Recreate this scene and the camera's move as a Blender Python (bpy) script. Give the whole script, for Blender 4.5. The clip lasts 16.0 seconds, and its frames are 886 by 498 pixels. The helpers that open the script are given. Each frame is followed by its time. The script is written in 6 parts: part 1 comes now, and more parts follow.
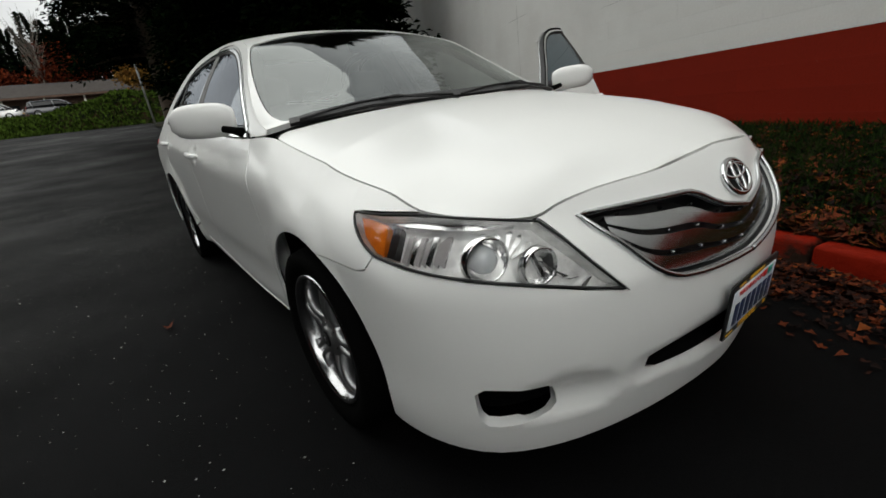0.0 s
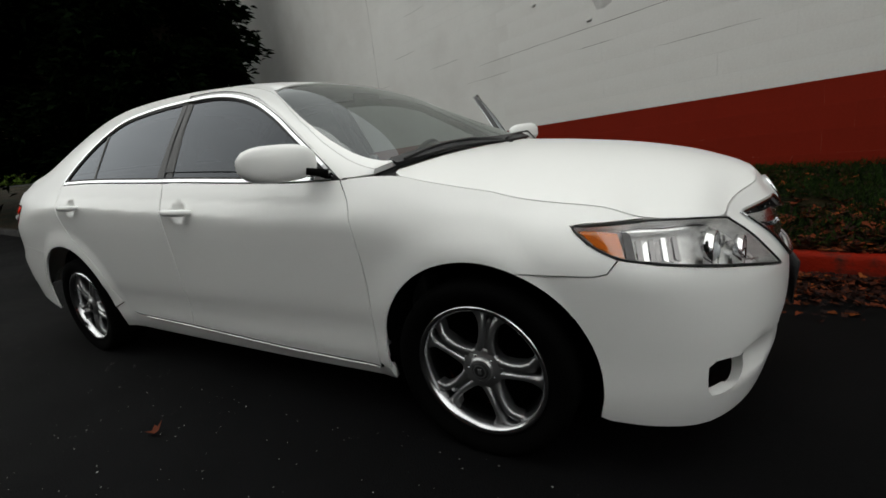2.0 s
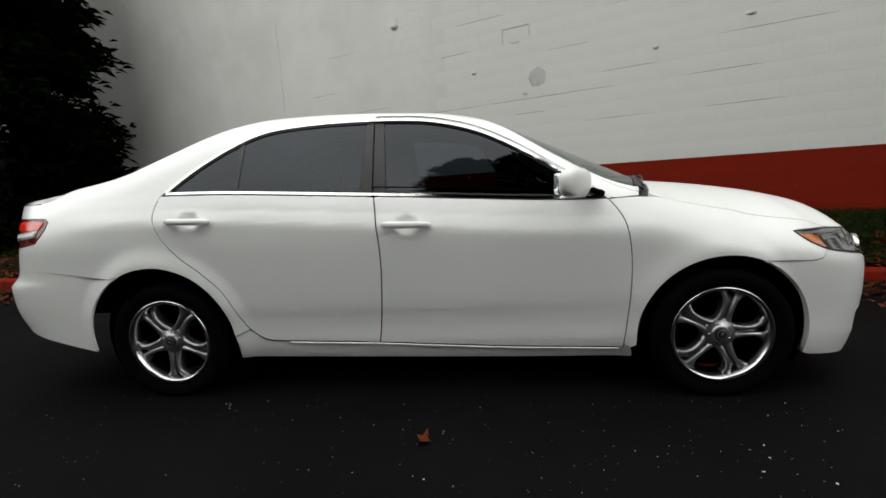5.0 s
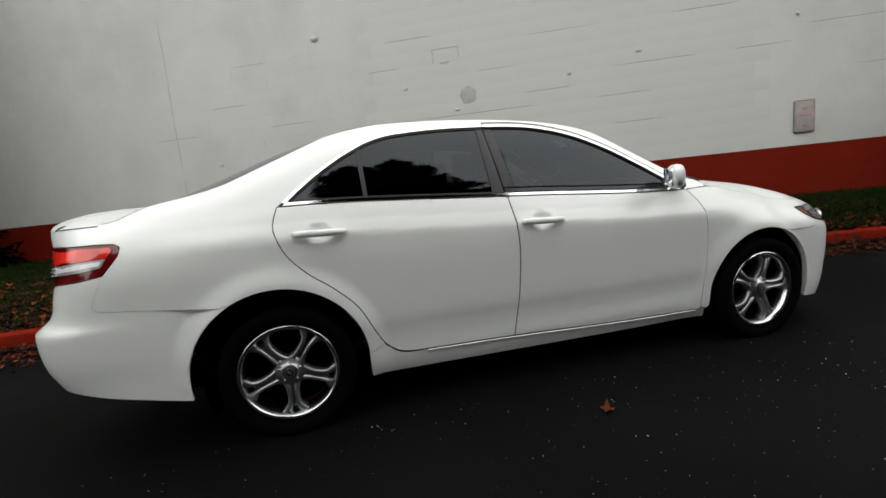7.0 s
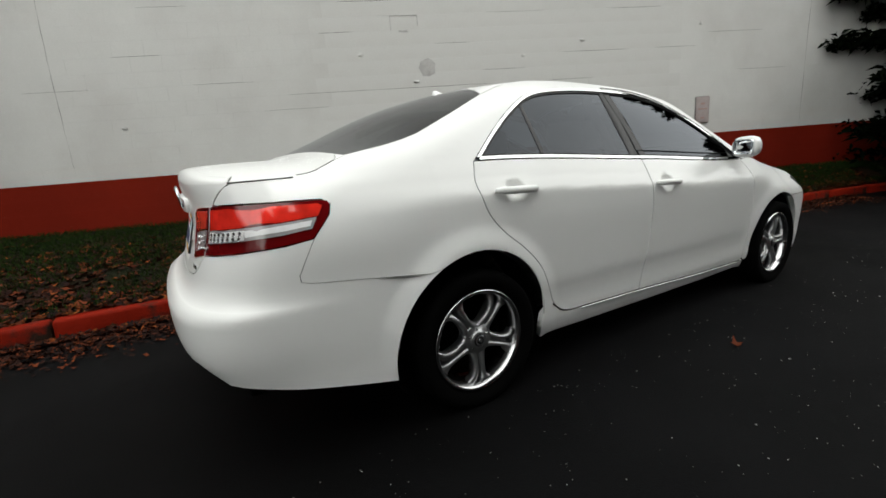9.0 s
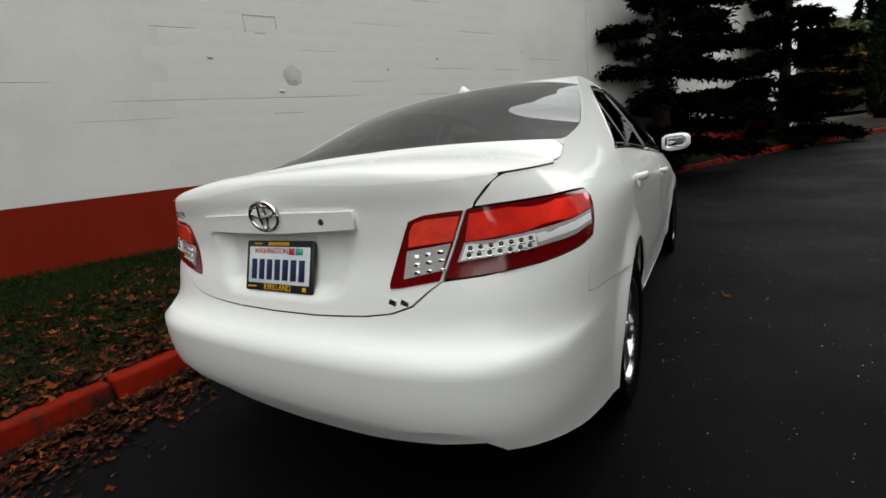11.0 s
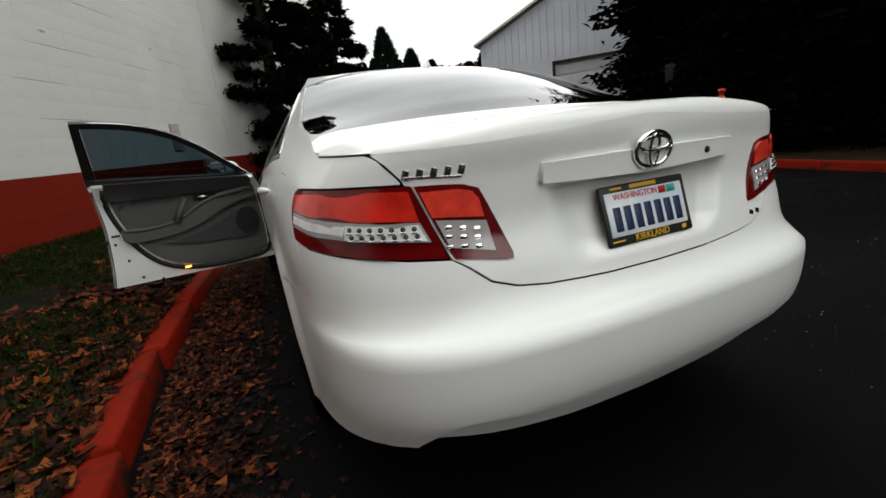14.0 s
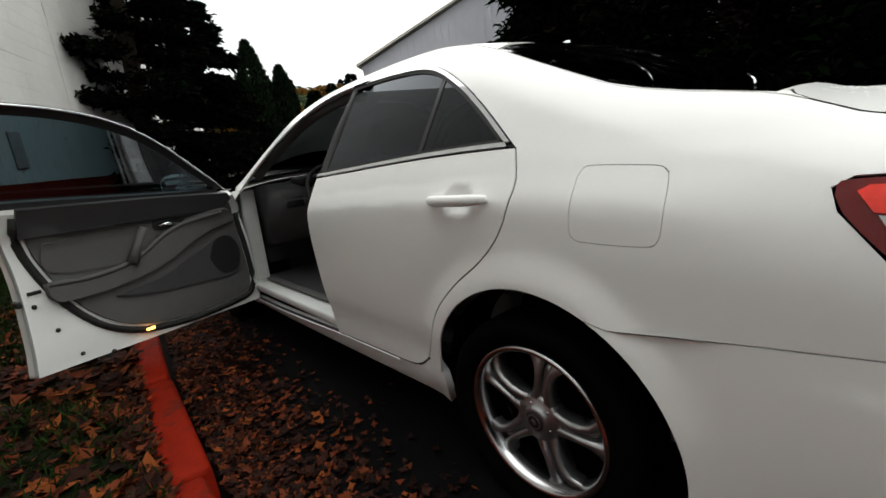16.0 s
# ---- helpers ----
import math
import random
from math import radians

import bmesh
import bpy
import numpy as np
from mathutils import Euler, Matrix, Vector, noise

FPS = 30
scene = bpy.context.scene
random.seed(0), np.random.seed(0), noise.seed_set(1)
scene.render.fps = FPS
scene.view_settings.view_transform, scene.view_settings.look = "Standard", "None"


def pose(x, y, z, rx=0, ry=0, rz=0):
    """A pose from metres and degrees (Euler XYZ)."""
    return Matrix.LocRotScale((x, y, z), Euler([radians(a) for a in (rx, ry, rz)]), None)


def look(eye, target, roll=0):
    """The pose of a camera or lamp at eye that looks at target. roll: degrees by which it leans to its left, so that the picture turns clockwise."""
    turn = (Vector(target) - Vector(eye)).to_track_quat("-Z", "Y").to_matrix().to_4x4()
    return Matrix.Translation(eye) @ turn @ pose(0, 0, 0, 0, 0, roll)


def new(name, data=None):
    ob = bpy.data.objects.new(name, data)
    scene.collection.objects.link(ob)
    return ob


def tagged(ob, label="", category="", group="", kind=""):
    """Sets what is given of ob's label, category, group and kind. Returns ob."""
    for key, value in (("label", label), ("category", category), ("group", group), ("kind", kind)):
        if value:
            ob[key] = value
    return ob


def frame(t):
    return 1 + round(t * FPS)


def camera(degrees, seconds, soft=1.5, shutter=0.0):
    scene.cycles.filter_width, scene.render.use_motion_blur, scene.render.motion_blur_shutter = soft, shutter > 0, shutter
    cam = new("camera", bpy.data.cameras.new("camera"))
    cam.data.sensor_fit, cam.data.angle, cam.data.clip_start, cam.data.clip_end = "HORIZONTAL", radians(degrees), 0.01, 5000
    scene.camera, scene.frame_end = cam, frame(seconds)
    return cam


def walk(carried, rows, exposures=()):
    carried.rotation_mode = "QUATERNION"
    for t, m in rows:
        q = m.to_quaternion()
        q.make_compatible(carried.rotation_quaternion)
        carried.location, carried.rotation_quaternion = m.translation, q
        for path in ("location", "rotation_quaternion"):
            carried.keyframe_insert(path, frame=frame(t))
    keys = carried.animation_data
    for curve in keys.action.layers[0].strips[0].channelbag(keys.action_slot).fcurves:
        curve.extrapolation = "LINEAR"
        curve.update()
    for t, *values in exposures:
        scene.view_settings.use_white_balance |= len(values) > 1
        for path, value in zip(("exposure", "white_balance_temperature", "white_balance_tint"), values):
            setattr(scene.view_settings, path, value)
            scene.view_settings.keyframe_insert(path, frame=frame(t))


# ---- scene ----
cam = camera(91.7, 16.0, soft=1.6)
PATH = [
    (0, (2.684, -1.286, 1.016), (1.149, -0.186, 0.358), -7.3),
    (0.5, (2.532, -1.423, 1.031), (1.081, -0.2, 0.399), -8.7),
    (1, (2.381, -1.603, 1.035), (1.092, -0.178, 0.481), -7.9),
    (1.5, (2.215, -1.815, 1.053), (1.031, -0.289, 0.533), -8.1),
    (2, (1.984, -2.016, 1.04), (0.99, -0.346, 0.567), -7.3),
    (2.5, (1.752, -2.2, 1.066), (0.83, -0.491, 0.587), -5.7),
    (3, (1.503, -2.432, 1.086), (0.752, -0.624, 0.679), -5.9),
    (3.5, (1.267, -2.589, 1.079), (0.618, -0.731, 0.728), -5.7),
    (4, (0.97, -2.74, 1.098), (0.478, -0.834, 0.744), -5.3),
    (4.2, (0.858, -2.787, 1.101), (0.4, -0.873, 0.742), -4.1),
    (6.3, (-0.621, -3.003, 1.13), (-0.359, -1.043, 0.831), -5.2),
    (6.5, (-0.745, -3.008, 1.136), (-0.441, -1.054, 0.834), -4.8),
    (7, (-1.09, -2.932, 1.12), (-0.631, -1.009, 0.817), -5.1),
    (7.5, (-1.431, -2.83, 1.126), (-0.89, -0.937, 0.775), -3.5),
    (8, (-1.817, -2.718, 1.136), (-1.126, -0.873, 0.79), -4.0),
    (8.5, (-2.147, -2.548, 1.106), (-1.292, -0.781, 0.725), -4.0),
    (9, (-2.417, -2.327, 1.107), (-1.412, -0.651, 0.683), -3.6),
    (9.5, (-2.701, -2.061, 1.114), (-1.477, -0.526, 0.732), -5.5),
    (9.7, (-2.8, -1.961, 1.114), (-1.546, -0.454, 0.722), -5.5),
    (11.8, (-3.376, -0.618, 1.098), (-1.542, 0.043, 0.652), -4.8),
    (12, (-3.391, -0.485, 1.093), (-1.534, 0.094, 0.628), -3.9),
    (12.5, (-3.438, -0.091, 1.086), (-1.508, 0.104, 0.602), -4.6),
    (13, (-3.424, 0.265, 1.064), (-1.485, 0.175, 0.581), -5.7),
    (13.5, (-3.351, 0.606, 1.078), (-1.463, 0.186, 0.569), -5.1),
    (14, (-3.237, 0.991, 1.073), (-1.458, 0.215, 0.589), -6.2),
    (14.5, (-3.011, 1.274, 1.061), (-1.292, 0.378, 0.57), -5.6),
    (15, (-2.704, 1.485, 1.125), (-1.075, 0.442, 0.62), -6.3),
    (15.5, (-2.399, 1.661, 1.11), (-0.872, 0.43, 0.72), -5.2),
    (16, (-2.065, 1.77, 1.09), (-0.612, 0.47, 0.642), -5.9),
]
walk(cam, [(t, look(e, g, r)) for t, e, g, r in PATH], exposures=[(0, -.20), (2, -.20), (3.5, .08), (7, .22), (9.5, .26), (12.5, .0), (13.5, .02), (14.5, .12), (16, .36)])

# ---- sky and sun: a flat overcast autumn sky ----
world = bpy.data.worlds.new("sky")
scene.world = world
world.use_nodes = True
wn, wl = world.node_tree.nodes, world.node_tree.links
wn.clear()
w_out = wn.new("ShaderNodeOutputWorld")
w_bg = wn.new("ShaderNodeBackground")
w_sky = wn.new("ShaderNodeTexSky")
w_sky.sky_type, w_sky.sun_disc = "NISHITA", False
w_sky.sun_elevation, w_sky.sun_rotation = radians(34), radians(162)
w_sky.air_density, w_sky.dust_density, w_sky.ozone_density = 1.0, 6.0, 1.0
# clouds wash the blue out to a bright even grey
w_grey = wn.new("ShaderNodeHueSaturation")
w_grey.inputs["Saturation"].default_value = 0.12
w_mix = wn.new("ShaderNodeMix")
w_mix.data_type = "RGBA"
w_mix.inputs["Factor"].default_value = 0.78
w_tc = wn.new("ShaderNodeTexCoord")
w_noise = wn.new("ShaderNodeTexNoise")
w_noise.inputs["Scale"].default_value, w_noise.inputs["Detail"].default_value = 2.2, 5
w_ramp = wn.new("ShaderNodeValToRGB")
w_ramp.color_ramp.elements[0].position, w_ramp.color_ramp.elements[0].color = 0.34, (5.1, 5.3, 5.4, 1)
w_ramp.color_ramp.elements[1].position, w_ramp.color_ramp.elements[1].color = 0.68, (9.75, 9.95, 9.75, 1)
w_bg.inputs["Strength"].default_value = 0.135
wl.new(w_tc.outputs["Generated"], w_noise.inputs["Vector"])
wl.new(w_noise.outputs["Fac"], w_ramp.inputs["Fac"])
wl.new(w_sky.outputs["Color"], w_grey.inputs["Color"])
wl.new(w_grey.outputs["Color"], w_mix.inputs["A"])
wl.new(w_ramp.outputs["Color"], w_mix.inputs["B"])
wl.new(w_mix.outputs["Result"], w_bg.inputs["Color"])
wl.new(w_bg.outputs["Background"], w_out.inputs["Surface"])

sun = new("sun", bpy.data.lights.new("sun", "SUN"))
sun.data.energy, sun.data.angle, sun.data.color = 3.7, radians(178), (0.99, 1.0, 0.94)
sun.matrix_world = look((3, -9.5, 6.8), (0, 0, 0))

# ---- materials ----
def mat(name, colour, rough=0.6, metal=0.0, spec=0.5, var=0.0, scale=8.0, fine=0.0, fine_scale=120.0, bump=0.0, bump_scale=60.0, coat=0.0,
        dark=None, mix_scale=2.0, mix_lo=0.45, mix_hi=0.6, trans=0.0, ior=1.45, island=0.0, each=0.0, rvar=0.0):
    """A surface: base colour with blotches, an optional second colour in patches, fine grain, relief."""
    m = bpy.data.materials.new(name)
    m.use_nodes = True
    n, l = m.node_tree.nodes, m.node_tree.links
    b = n["Principled BSDF"]
    b.inputs["Roughness"].default_value, b.inputs["Metallic"].default_value = rough, metal
    b.inputs["Specular IOR Level"].default_value = spec
    b.inputs["Coat Weight"].default_value = coat
    b.inputs["Coat Roughness"].default_value = 0.03
    b.inputs["Transmission Weight"].default_value, b.inputs["IOR"].default_value = trans, ior
    tc = n.new("ShaderNodeTexCoord")
    col = n.new("ShaderNodeRGB")
    col.outputs[0].default_value = (*colour, 1)
    out = col.outputs[0]

    def noise_at(sc, det=4, rough_=0.55):
        t = n.new("ShaderNodeTexNoise")
        t.inputs["Scale"].default_value, t.inputs["Detail"].default_value, t.inputs["Roughness"].default_value = sc, det, rough_
        l.new(tc.outputs["Object"], t.inputs["Vector"])
        return t

    def scaled(out, fac, lo, hi):
        r = n.new("ShaderNodeMapRange")
        r.inputs["From Min"].default_value, r.inputs["From Max"].default_value = 0.25, 0.75
        r.inputs["To Min"].default_value, r.inputs["To Max"].default_value = lo, hi
        l.new(fac, r.inputs["Value"])
        mm = n.new("ShaderNodeVectorMath")
        mm.operation = "SCALE"
        l.new(out, mm.inputs[0])
        l.new(r.outputs[0], mm.inputs["Scale"])
        return mm.outputs[0]

    if dark:
        t = noise_at(mix_scale, 6, 0.6)
        r = n.new("ShaderNodeMapRange")
        r.inputs["From Min"].default_value, r.inputs["From Max"].default_value = mix_lo, mix_hi
        l.new(t.outputs["Fac"], r.inputs["Value"])
        mx = n.new("ShaderNodeMix")
        mx.data_type = "RGBA"
        mx.inputs["B"].default_value = (*dark, 1)
        l.new(r.outputs[0], mx.inputs["Factor"])
        l.new(out, mx.inputs["A"])
        out = mx.outputs["Result"]
    if var:
        out = scaled(out, noise_at(scale).outputs["Fac"], 1 - var, 1 + var)
    if fine:
        out = scaled(out, noise_at(fine_scale, 2).outputs["Fac"], 1 - fine, 1 + fine)
    if island:
        g = n.new("ShaderNodeNewGeometry")
        out = scaled(out, g.outputs["Random Per Island"], 1 - island, 1 + island)
    if each:
        g = n.new("ShaderNodeObjectInfo")
        out = scaled(out, g.outputs["Random"], 1 - each, 1 + each)
    l.new(out, b.inputs["Base Color"])
    if rvar:
        r = n.new("ShaderNodeMapRange")
        r.inputs["From Min"].default_value, r.inputs["From Max"].default_value = 0.3, 0.7
        r.inputs["To Min"].default_value, r.inputs["To Max"].default_value = max(rough - rvar, 0.02), min(rough + rvar, 1)
        l.new(noise_at(scale * 0.7, 5).outputs["Fac"], r.inputs["Value"])
        l.new(r.outputs[0], b.inputs["Roughness"])
    if bump:
        bp = n.new("ShaderNodeBump")
        bp.inputs["Strength"].default_value, bp.inputs["Distance"].default_value = 1.0, bump
        l.new(noise_at(bump_scale, 5, 0.6).outputs["Fac"], bp.inputs["Height"])
        l.new(bp.outputs[0], b.inputs["Normal"])
    return m


def glowing(name, colour, strength):
    m = mat(name, colour, 0.3)
    b = m.node_tree.nodes["Principled BSDF"]
    b.inputs["Emission Color"].default_value, b.inputs["Emission Strength"].default_value = (*colour, 1), strength
    return m


def tinted(name, colour, shade, ior):
    """Tinted pane: a glossy coat over a partly see-through sheet."""
    m = bpy.data.materials.new(name)
    m.use_nodes = True
    n, l = m.node_tree.nodes, m.node_tree.links
    n.clear()
    o, mixer, gl, tr = (n.new("ShaderNode" + k) for k in ("OutputMaterial", "MixShader", "BsdfGlossy", "BsdfTransparent"))
    fr = n.new("ShaderNodeFresnel")
    fr.inputs["IOR"].default_value = ior
    gl.inputs["Roughness"].default_value = 0.01
    gl.inputs["Color"].default_value = (*shade, 1)
    tr.inputs["Color"].default_value = (*colour, 1)
    l.new(fr.outputs[0], mixer.inputs[0])
    l.new(tr.outputs[0], mixer.inputs[1])
    l.new(gl.outputs[0], mixer.inputs[2])
    l.new(mixer.outputs[0], o.inputs["Surface"])
    return m


M = dict(
    asphalt=mat("asphalt", (0.0022, 0.0022, 0.0023), 0.66, spec=0.055, var=0.22, scale=0.7, fine=0.5, fine_scale=180, bump=0.004, bump_scale=140, dark=(0.0032, 0.0032, 0.0035), mix_scale=0.35, rvar=0.14),
    soil=mat("soil", (0.018, 0.011, 0.006), 0.95, spec=.1, var=0.4, scale=5, bump=0.02, bump_scale=18),
    grassland=mat("turf", (0.004, 0.0065, 0.0015), 0.95, spec=.1, var=0.4, scale=3, fine=0.4, fine_scale=60, bump=0.03, bump_scale=25, dark=(0.018, 0.010, 0.004), mix_scale=1.1),
    blade=mat("grass blade", (0.011, 0.024, 0.003), 0.8, spec=.12, island=0.5),
    wall=mat("white painted block", (0.63, 0.63, 0.606), 0.75, spec=0.25, var=0.05, scale=0.8, fine=0.035, fine_scale=60, bump=0.003, bump_scale=45, dark=(0.585, 0.58, 0.556), mix_scale=0.6),
    wall_red=mat("red painted block", (0.17, 0.011, 0.0035), 0.75, spec=0.12, var=0.10, scale=1.2, fine=0.06, fine_scale=60, bump=0.003, bump_scale=45, each=0.02),
    patch=mat("mortar patch", (0.47, 0.465, 0.45), 0.9, var=0.15, scale=12, bump=0.01, bump_scale=30),
    kerb=mat("red painted kerb", (0.175, 0.009, 0.0025), 0.65, spec=.06, var=0.25, scale=6, dark=(0.022, 0.013, 0.009), mix_scale=3.2, mix_lo=0.50, mix_hi=0.60, bump=0.006, bump_scale=50),
    kerb_dark=mat("dark grey kerb", (0.03, 0.029, 0.028), 0.8, spec=.1, var=0.25, scale=6, bump=0.006, bump_scale=50),
    leaf=mat("fallen leaf", (0.062, 0.0135, 0.004), 0.75, spec=0.12, island=0.75),
    leaf_dark=mat("rotting leaf", (0.014, 0.004, 0.002), 0.7, spec=.12, island=0.6),
    leaf_gold=mat("orange-brown leaf", (0.105, 0.028, 0.007), 0.75, spec=.06, island=0.7),
    paint=mat("white car paint", (0.86, 0.865, 0.85), 0.30, spec=0.4, coat=0.45, var=0.012, scale=1.5),
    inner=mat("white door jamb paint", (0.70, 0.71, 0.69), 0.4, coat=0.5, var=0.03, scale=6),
    black=mat("black plastic", (0.012, 0.012, 0.013), 0.45, var=0.2, scale=20, bump=0.0006, bump_scale=400),
    seal=mat("black rubber", (0.008, 0.008, 0.008), 0.6, var=0.2, scale=30),
    # bases near black: shade of arches and hollows is put into the colour
    under=mat("shade-black underside", (0.003, 0.003, 0.003), 0.95, spec=.03, var=0.3, scale=6),
    tyre=mat("tyre rubber", (0.0022, 0.0022, 0.0022), 0.92, spec=.03, var=0.2, scale=14, bump=0.001, bump_scale=90),
    chrome=mat("chrome", (0.72, 0.73, 0.74), 0.07, metal=1.0, fine=0.02),
    rim=mat("silver alloy", (0.40, 0.405, 0.41), 0.34, metal=.92, var=0.06, scale=18, rvar=0.06),
    lip=mat("polished alloy lip", (0.54, 0.54, 0.55), 0.2, metal=1.0, var=0.05, scale=25),
    glass=tinted("side window glass", (0.085, 0.135, 0.16), (.80, .84, .90), 1.5),
    glass_dark=tinted("dark side window glass", (0.026, 0.034, 0.042), (.70, .74, .80), 1.48),
    satin=mat("satin chrome", (0.60, 0.61, 0.62), 0.22, metal=1.0, var=.05, scale=20),
    back_glass=tinted("rear window glass", (0.04, 0.043, 0.046), (.96, .97, 1.0), 1.52),
    screen=tinted("windscreen glass", (0.30, 0.34, 0.33), (0.96, 1.0, 0.99), 2.0),
    lens=tinted("clear lamp lens", (0.95, 0.95, 0.95), (1.0, 1.0, 1.0), 1.45),
    red_lens=mat("red lamp lens", (0.78, 0.030, 0.018), 0.10, spec=0.5, coat=.7, var=0.45, scale=9),
    red_deep=mat("deep red lamp lens", (0.13, 0.003, 0.004), 0.12, spec=0.4, coat=.5, var=0.1, scale=14),
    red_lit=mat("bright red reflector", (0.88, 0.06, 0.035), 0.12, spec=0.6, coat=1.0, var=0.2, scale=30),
    silver=mat("lamp reflector", (0.80, 0.80, 0.80), 0.16, metal=1.0, fine=0.05),
    amber=mat("amber lens", (0.80, 0.20, 0.015), 0.15, spec=0.6, coat=1.0, var=0.15, scale=25),
    trim=mat("grey cabin plastic", (0.075, 0.073, 0.071), 0.6, var=0.08, scale=10, bump=0.0008, bump_scale=350),
    trim_dark=mat("charcoal cabin plastic", (0.035, 0.035, 0.036), 0.6, var=0.1, scale=12, bump=0.0008, bump_scale=350),
    lamp_on=glowing("lit courtesy lamp", (1.0, 0.42, 0.08), 5.0),
    cloth=mat("grey seat cloth", (0.16, 0.155, 0.15), 0.95, fine=0.12, fine_scale=250, bump=0.001, bump_scale=300),
)

from mathutils import geometry

# ---- building helpers ----
def part(name, bm, material, parent=None, label="", smooth=True):
    """Links a bmesh as one mesh object under a thing or a part."""
    me = bpy.data.meshes.new(name)
    bm.to_mesh(me)
    bm.free()
    if isinstance(material, (list, tuple)):
        for m in material:
            me.materials.append(m)
    elif material:
        me.materials.append(material)
    if smooth and "true_normal" in me.attributes:
        flat = [0.0] * (3 * len(me.vertices))
        me.attributes["true_normal"].data.foreach_get("vector", flat)
        me.polygons.foreach_set("use_smooth", [True] * len(me.polygons))
        me.normals_split_custom_set_from_vertices([flat[i:i + 3] for i in range(0, len(flat), 3)])
    elif smooth:
        me.polygons.foreach_set("use_smooth", [True] * len(me.polygons))
    ob = new(name, me)
    if parent:
        ob.parent = parent
    if label:
        ob["label"] = label
    return ob


def thing(name, label, category, group="", kind="", m=None):
    ob = new(name)
    ob.empty_display_size = 0.1
    if m:
        ob.matrix_basis = m
    return tagged(ob, label, category, group, kind)


def raw(verts, faces):
    me = bpy.data.meshes.new("raw")
    me.from_pydata([tuple(v) for v in verts], [], faces)
    bm = bmesh.new()
    bm.from_mesh(me)
    bpy.data.meshes.remove(me)
    return bm


def box(size, at=(0, 0, 0), bevel=0.0, bm=None, rot=None, segments=2):
    """A box with rounded edges, added to bm."""
    one = bmesh.new()
    bmesh.ops.create_cube(one, size=1)
    bmesh.ops.scale(one, vec=size, verts=one.verts)
    if bevel:
        bmesh.ops.bevel(one, geom=one.edges[:], offset=bevel, segments=segments, profile=0.5, affect="EDGES")
    if rot is not None:
        bmesh.ops.transform(one, matrix=rot, verts=one.verts)
    bmesh.ops.translate(one, vec=at, verts=one.verts)
    return join(bm, one)


def join(bm, one):
    if bm is None:
        return one
    me = bpy.data.meshes.new("joined")
    one.to_mesh(me)
    one.free()
    bm.from_mesh(me)
    bpy.data.meshes.remove(me)
    return bm


def lathe(profile, steps=32, m=None, bm=None):
    """Spins (radius, height) pairs about the z axis."""
    v, f = [], []
    for i in range(steps):
        a = 2 * math.pi * i / steps
        for r, h in profile:
            v.append((r * math.cos(a), r * math.sin(a), h))
    k = len(profile)
    for i in range(steps):
        j = (i + 1) % steps
        for q in range(k - 1):
            f.append((i * k + q, j * k + q, j * k + q + 1, i * k + q + 1))
    one = raw(v, f)
    bmesh.ops.remove_doubles(one, verts=one.verts, dist=1e-5)
    if m is not None:
        bmesh.ops.transform(one, matrix=m, verts=one.verts)
    return join(bm, one)


def tube(points, radius, sides=8, bm=None, flat=1.0):
    """A tube along points, radius fixed or one for each point."""
    pts = [Vector(p) for p in points]
    v, f = [], []
    for i, p in enumerate(pts):
        d = (pts[min(i + 1, len(pts) - 1)] - pts[max(i - 1, 0)]).normalized()
        up = Vector((0, 0, 1)) if abs(d.z) < 0.95 else Vector((1, 0, 0))
        a = d.cross(up).normalized()
        b = a.cross(d)
        r = radius[i] if isinstance(radius, (list, tuple)) else radius
        for k in range(sides):
            t = 2 * math.pi * k / sides
            v.append(p + a * (r * math.cos(t)) + b * (r * flat * math.sin(t)))
    for i in range(len(pts) - 1):
        for k in range(sides):
            j = (k + 1) % sides
            f.append((i * sides + k, i * sides + j, (i + 1) * sides + j, (i + 1) * sides + k))
    f.append(tuple(range(sides))[::-1])
    f.append(tuple(range((len(pts) - 1) * sides, len(pts) * sides)))
    return join(bm, raw(v, f))


def curve(*pts):
    """A smooth monotone curve through (x, value) pairs."""
    xs, ys = [p[0] for p in pts], [p[1] for p in pts]
    d = [(ys[i + 1] - ys[i]) / (xs[i + 1] - xs[i]) for i in range(len(xs) - 1)]
    g = [d[0]] + [0 if d[i - 1] * d[i] <= 0 else 2 * d[i - 1] * d[i] / (d[i - 1] + d[i]) for i in range(1, len(d))] + [d[-1]]

    def f(x):
        if x <= xs[0]:
            return ys[0]
        if x >= xs[-1]:
            return ys[-1]
        i = 0
        while x > xs[i + 1]:
            i += 1
        h = xs[i + 1] - xs[i]
        t = (x - xs[i]) / h
        return ys[i] * (1 + 2 * t) * (1 - t) ** 2 + h * g[i] * t * (1 - t) ** 2 + ys[i + 1] * t * t * (3 - 2 * t) + h * g[i + 1] * t * t * (t - 1)
    return f


def spline(pts, step=0.03):
    """A smooth line through 2D points (Catmull-Rom), resampled."""
    p = [pts[0]] + list(pts) + [pts[-1]]
    out = []
    for i in range(1, len(p) - 2):
        a, b, c, d = (Vector(q) for q in p[i - 1:i + 3])
        k = max(1, int((c - b).length / step + 0.5))
        for j in range(k):
            t = j / k
            out.append(0.5 * ((2 * b) + (c - a) * t + (2 * a - 5 * b + 4 * c - d) * t * t + (3 * b - a - 3 * c + d) * t ** 3))
    out.append(Vector(pts[-1]))
    return [tuple(q) for q in out]


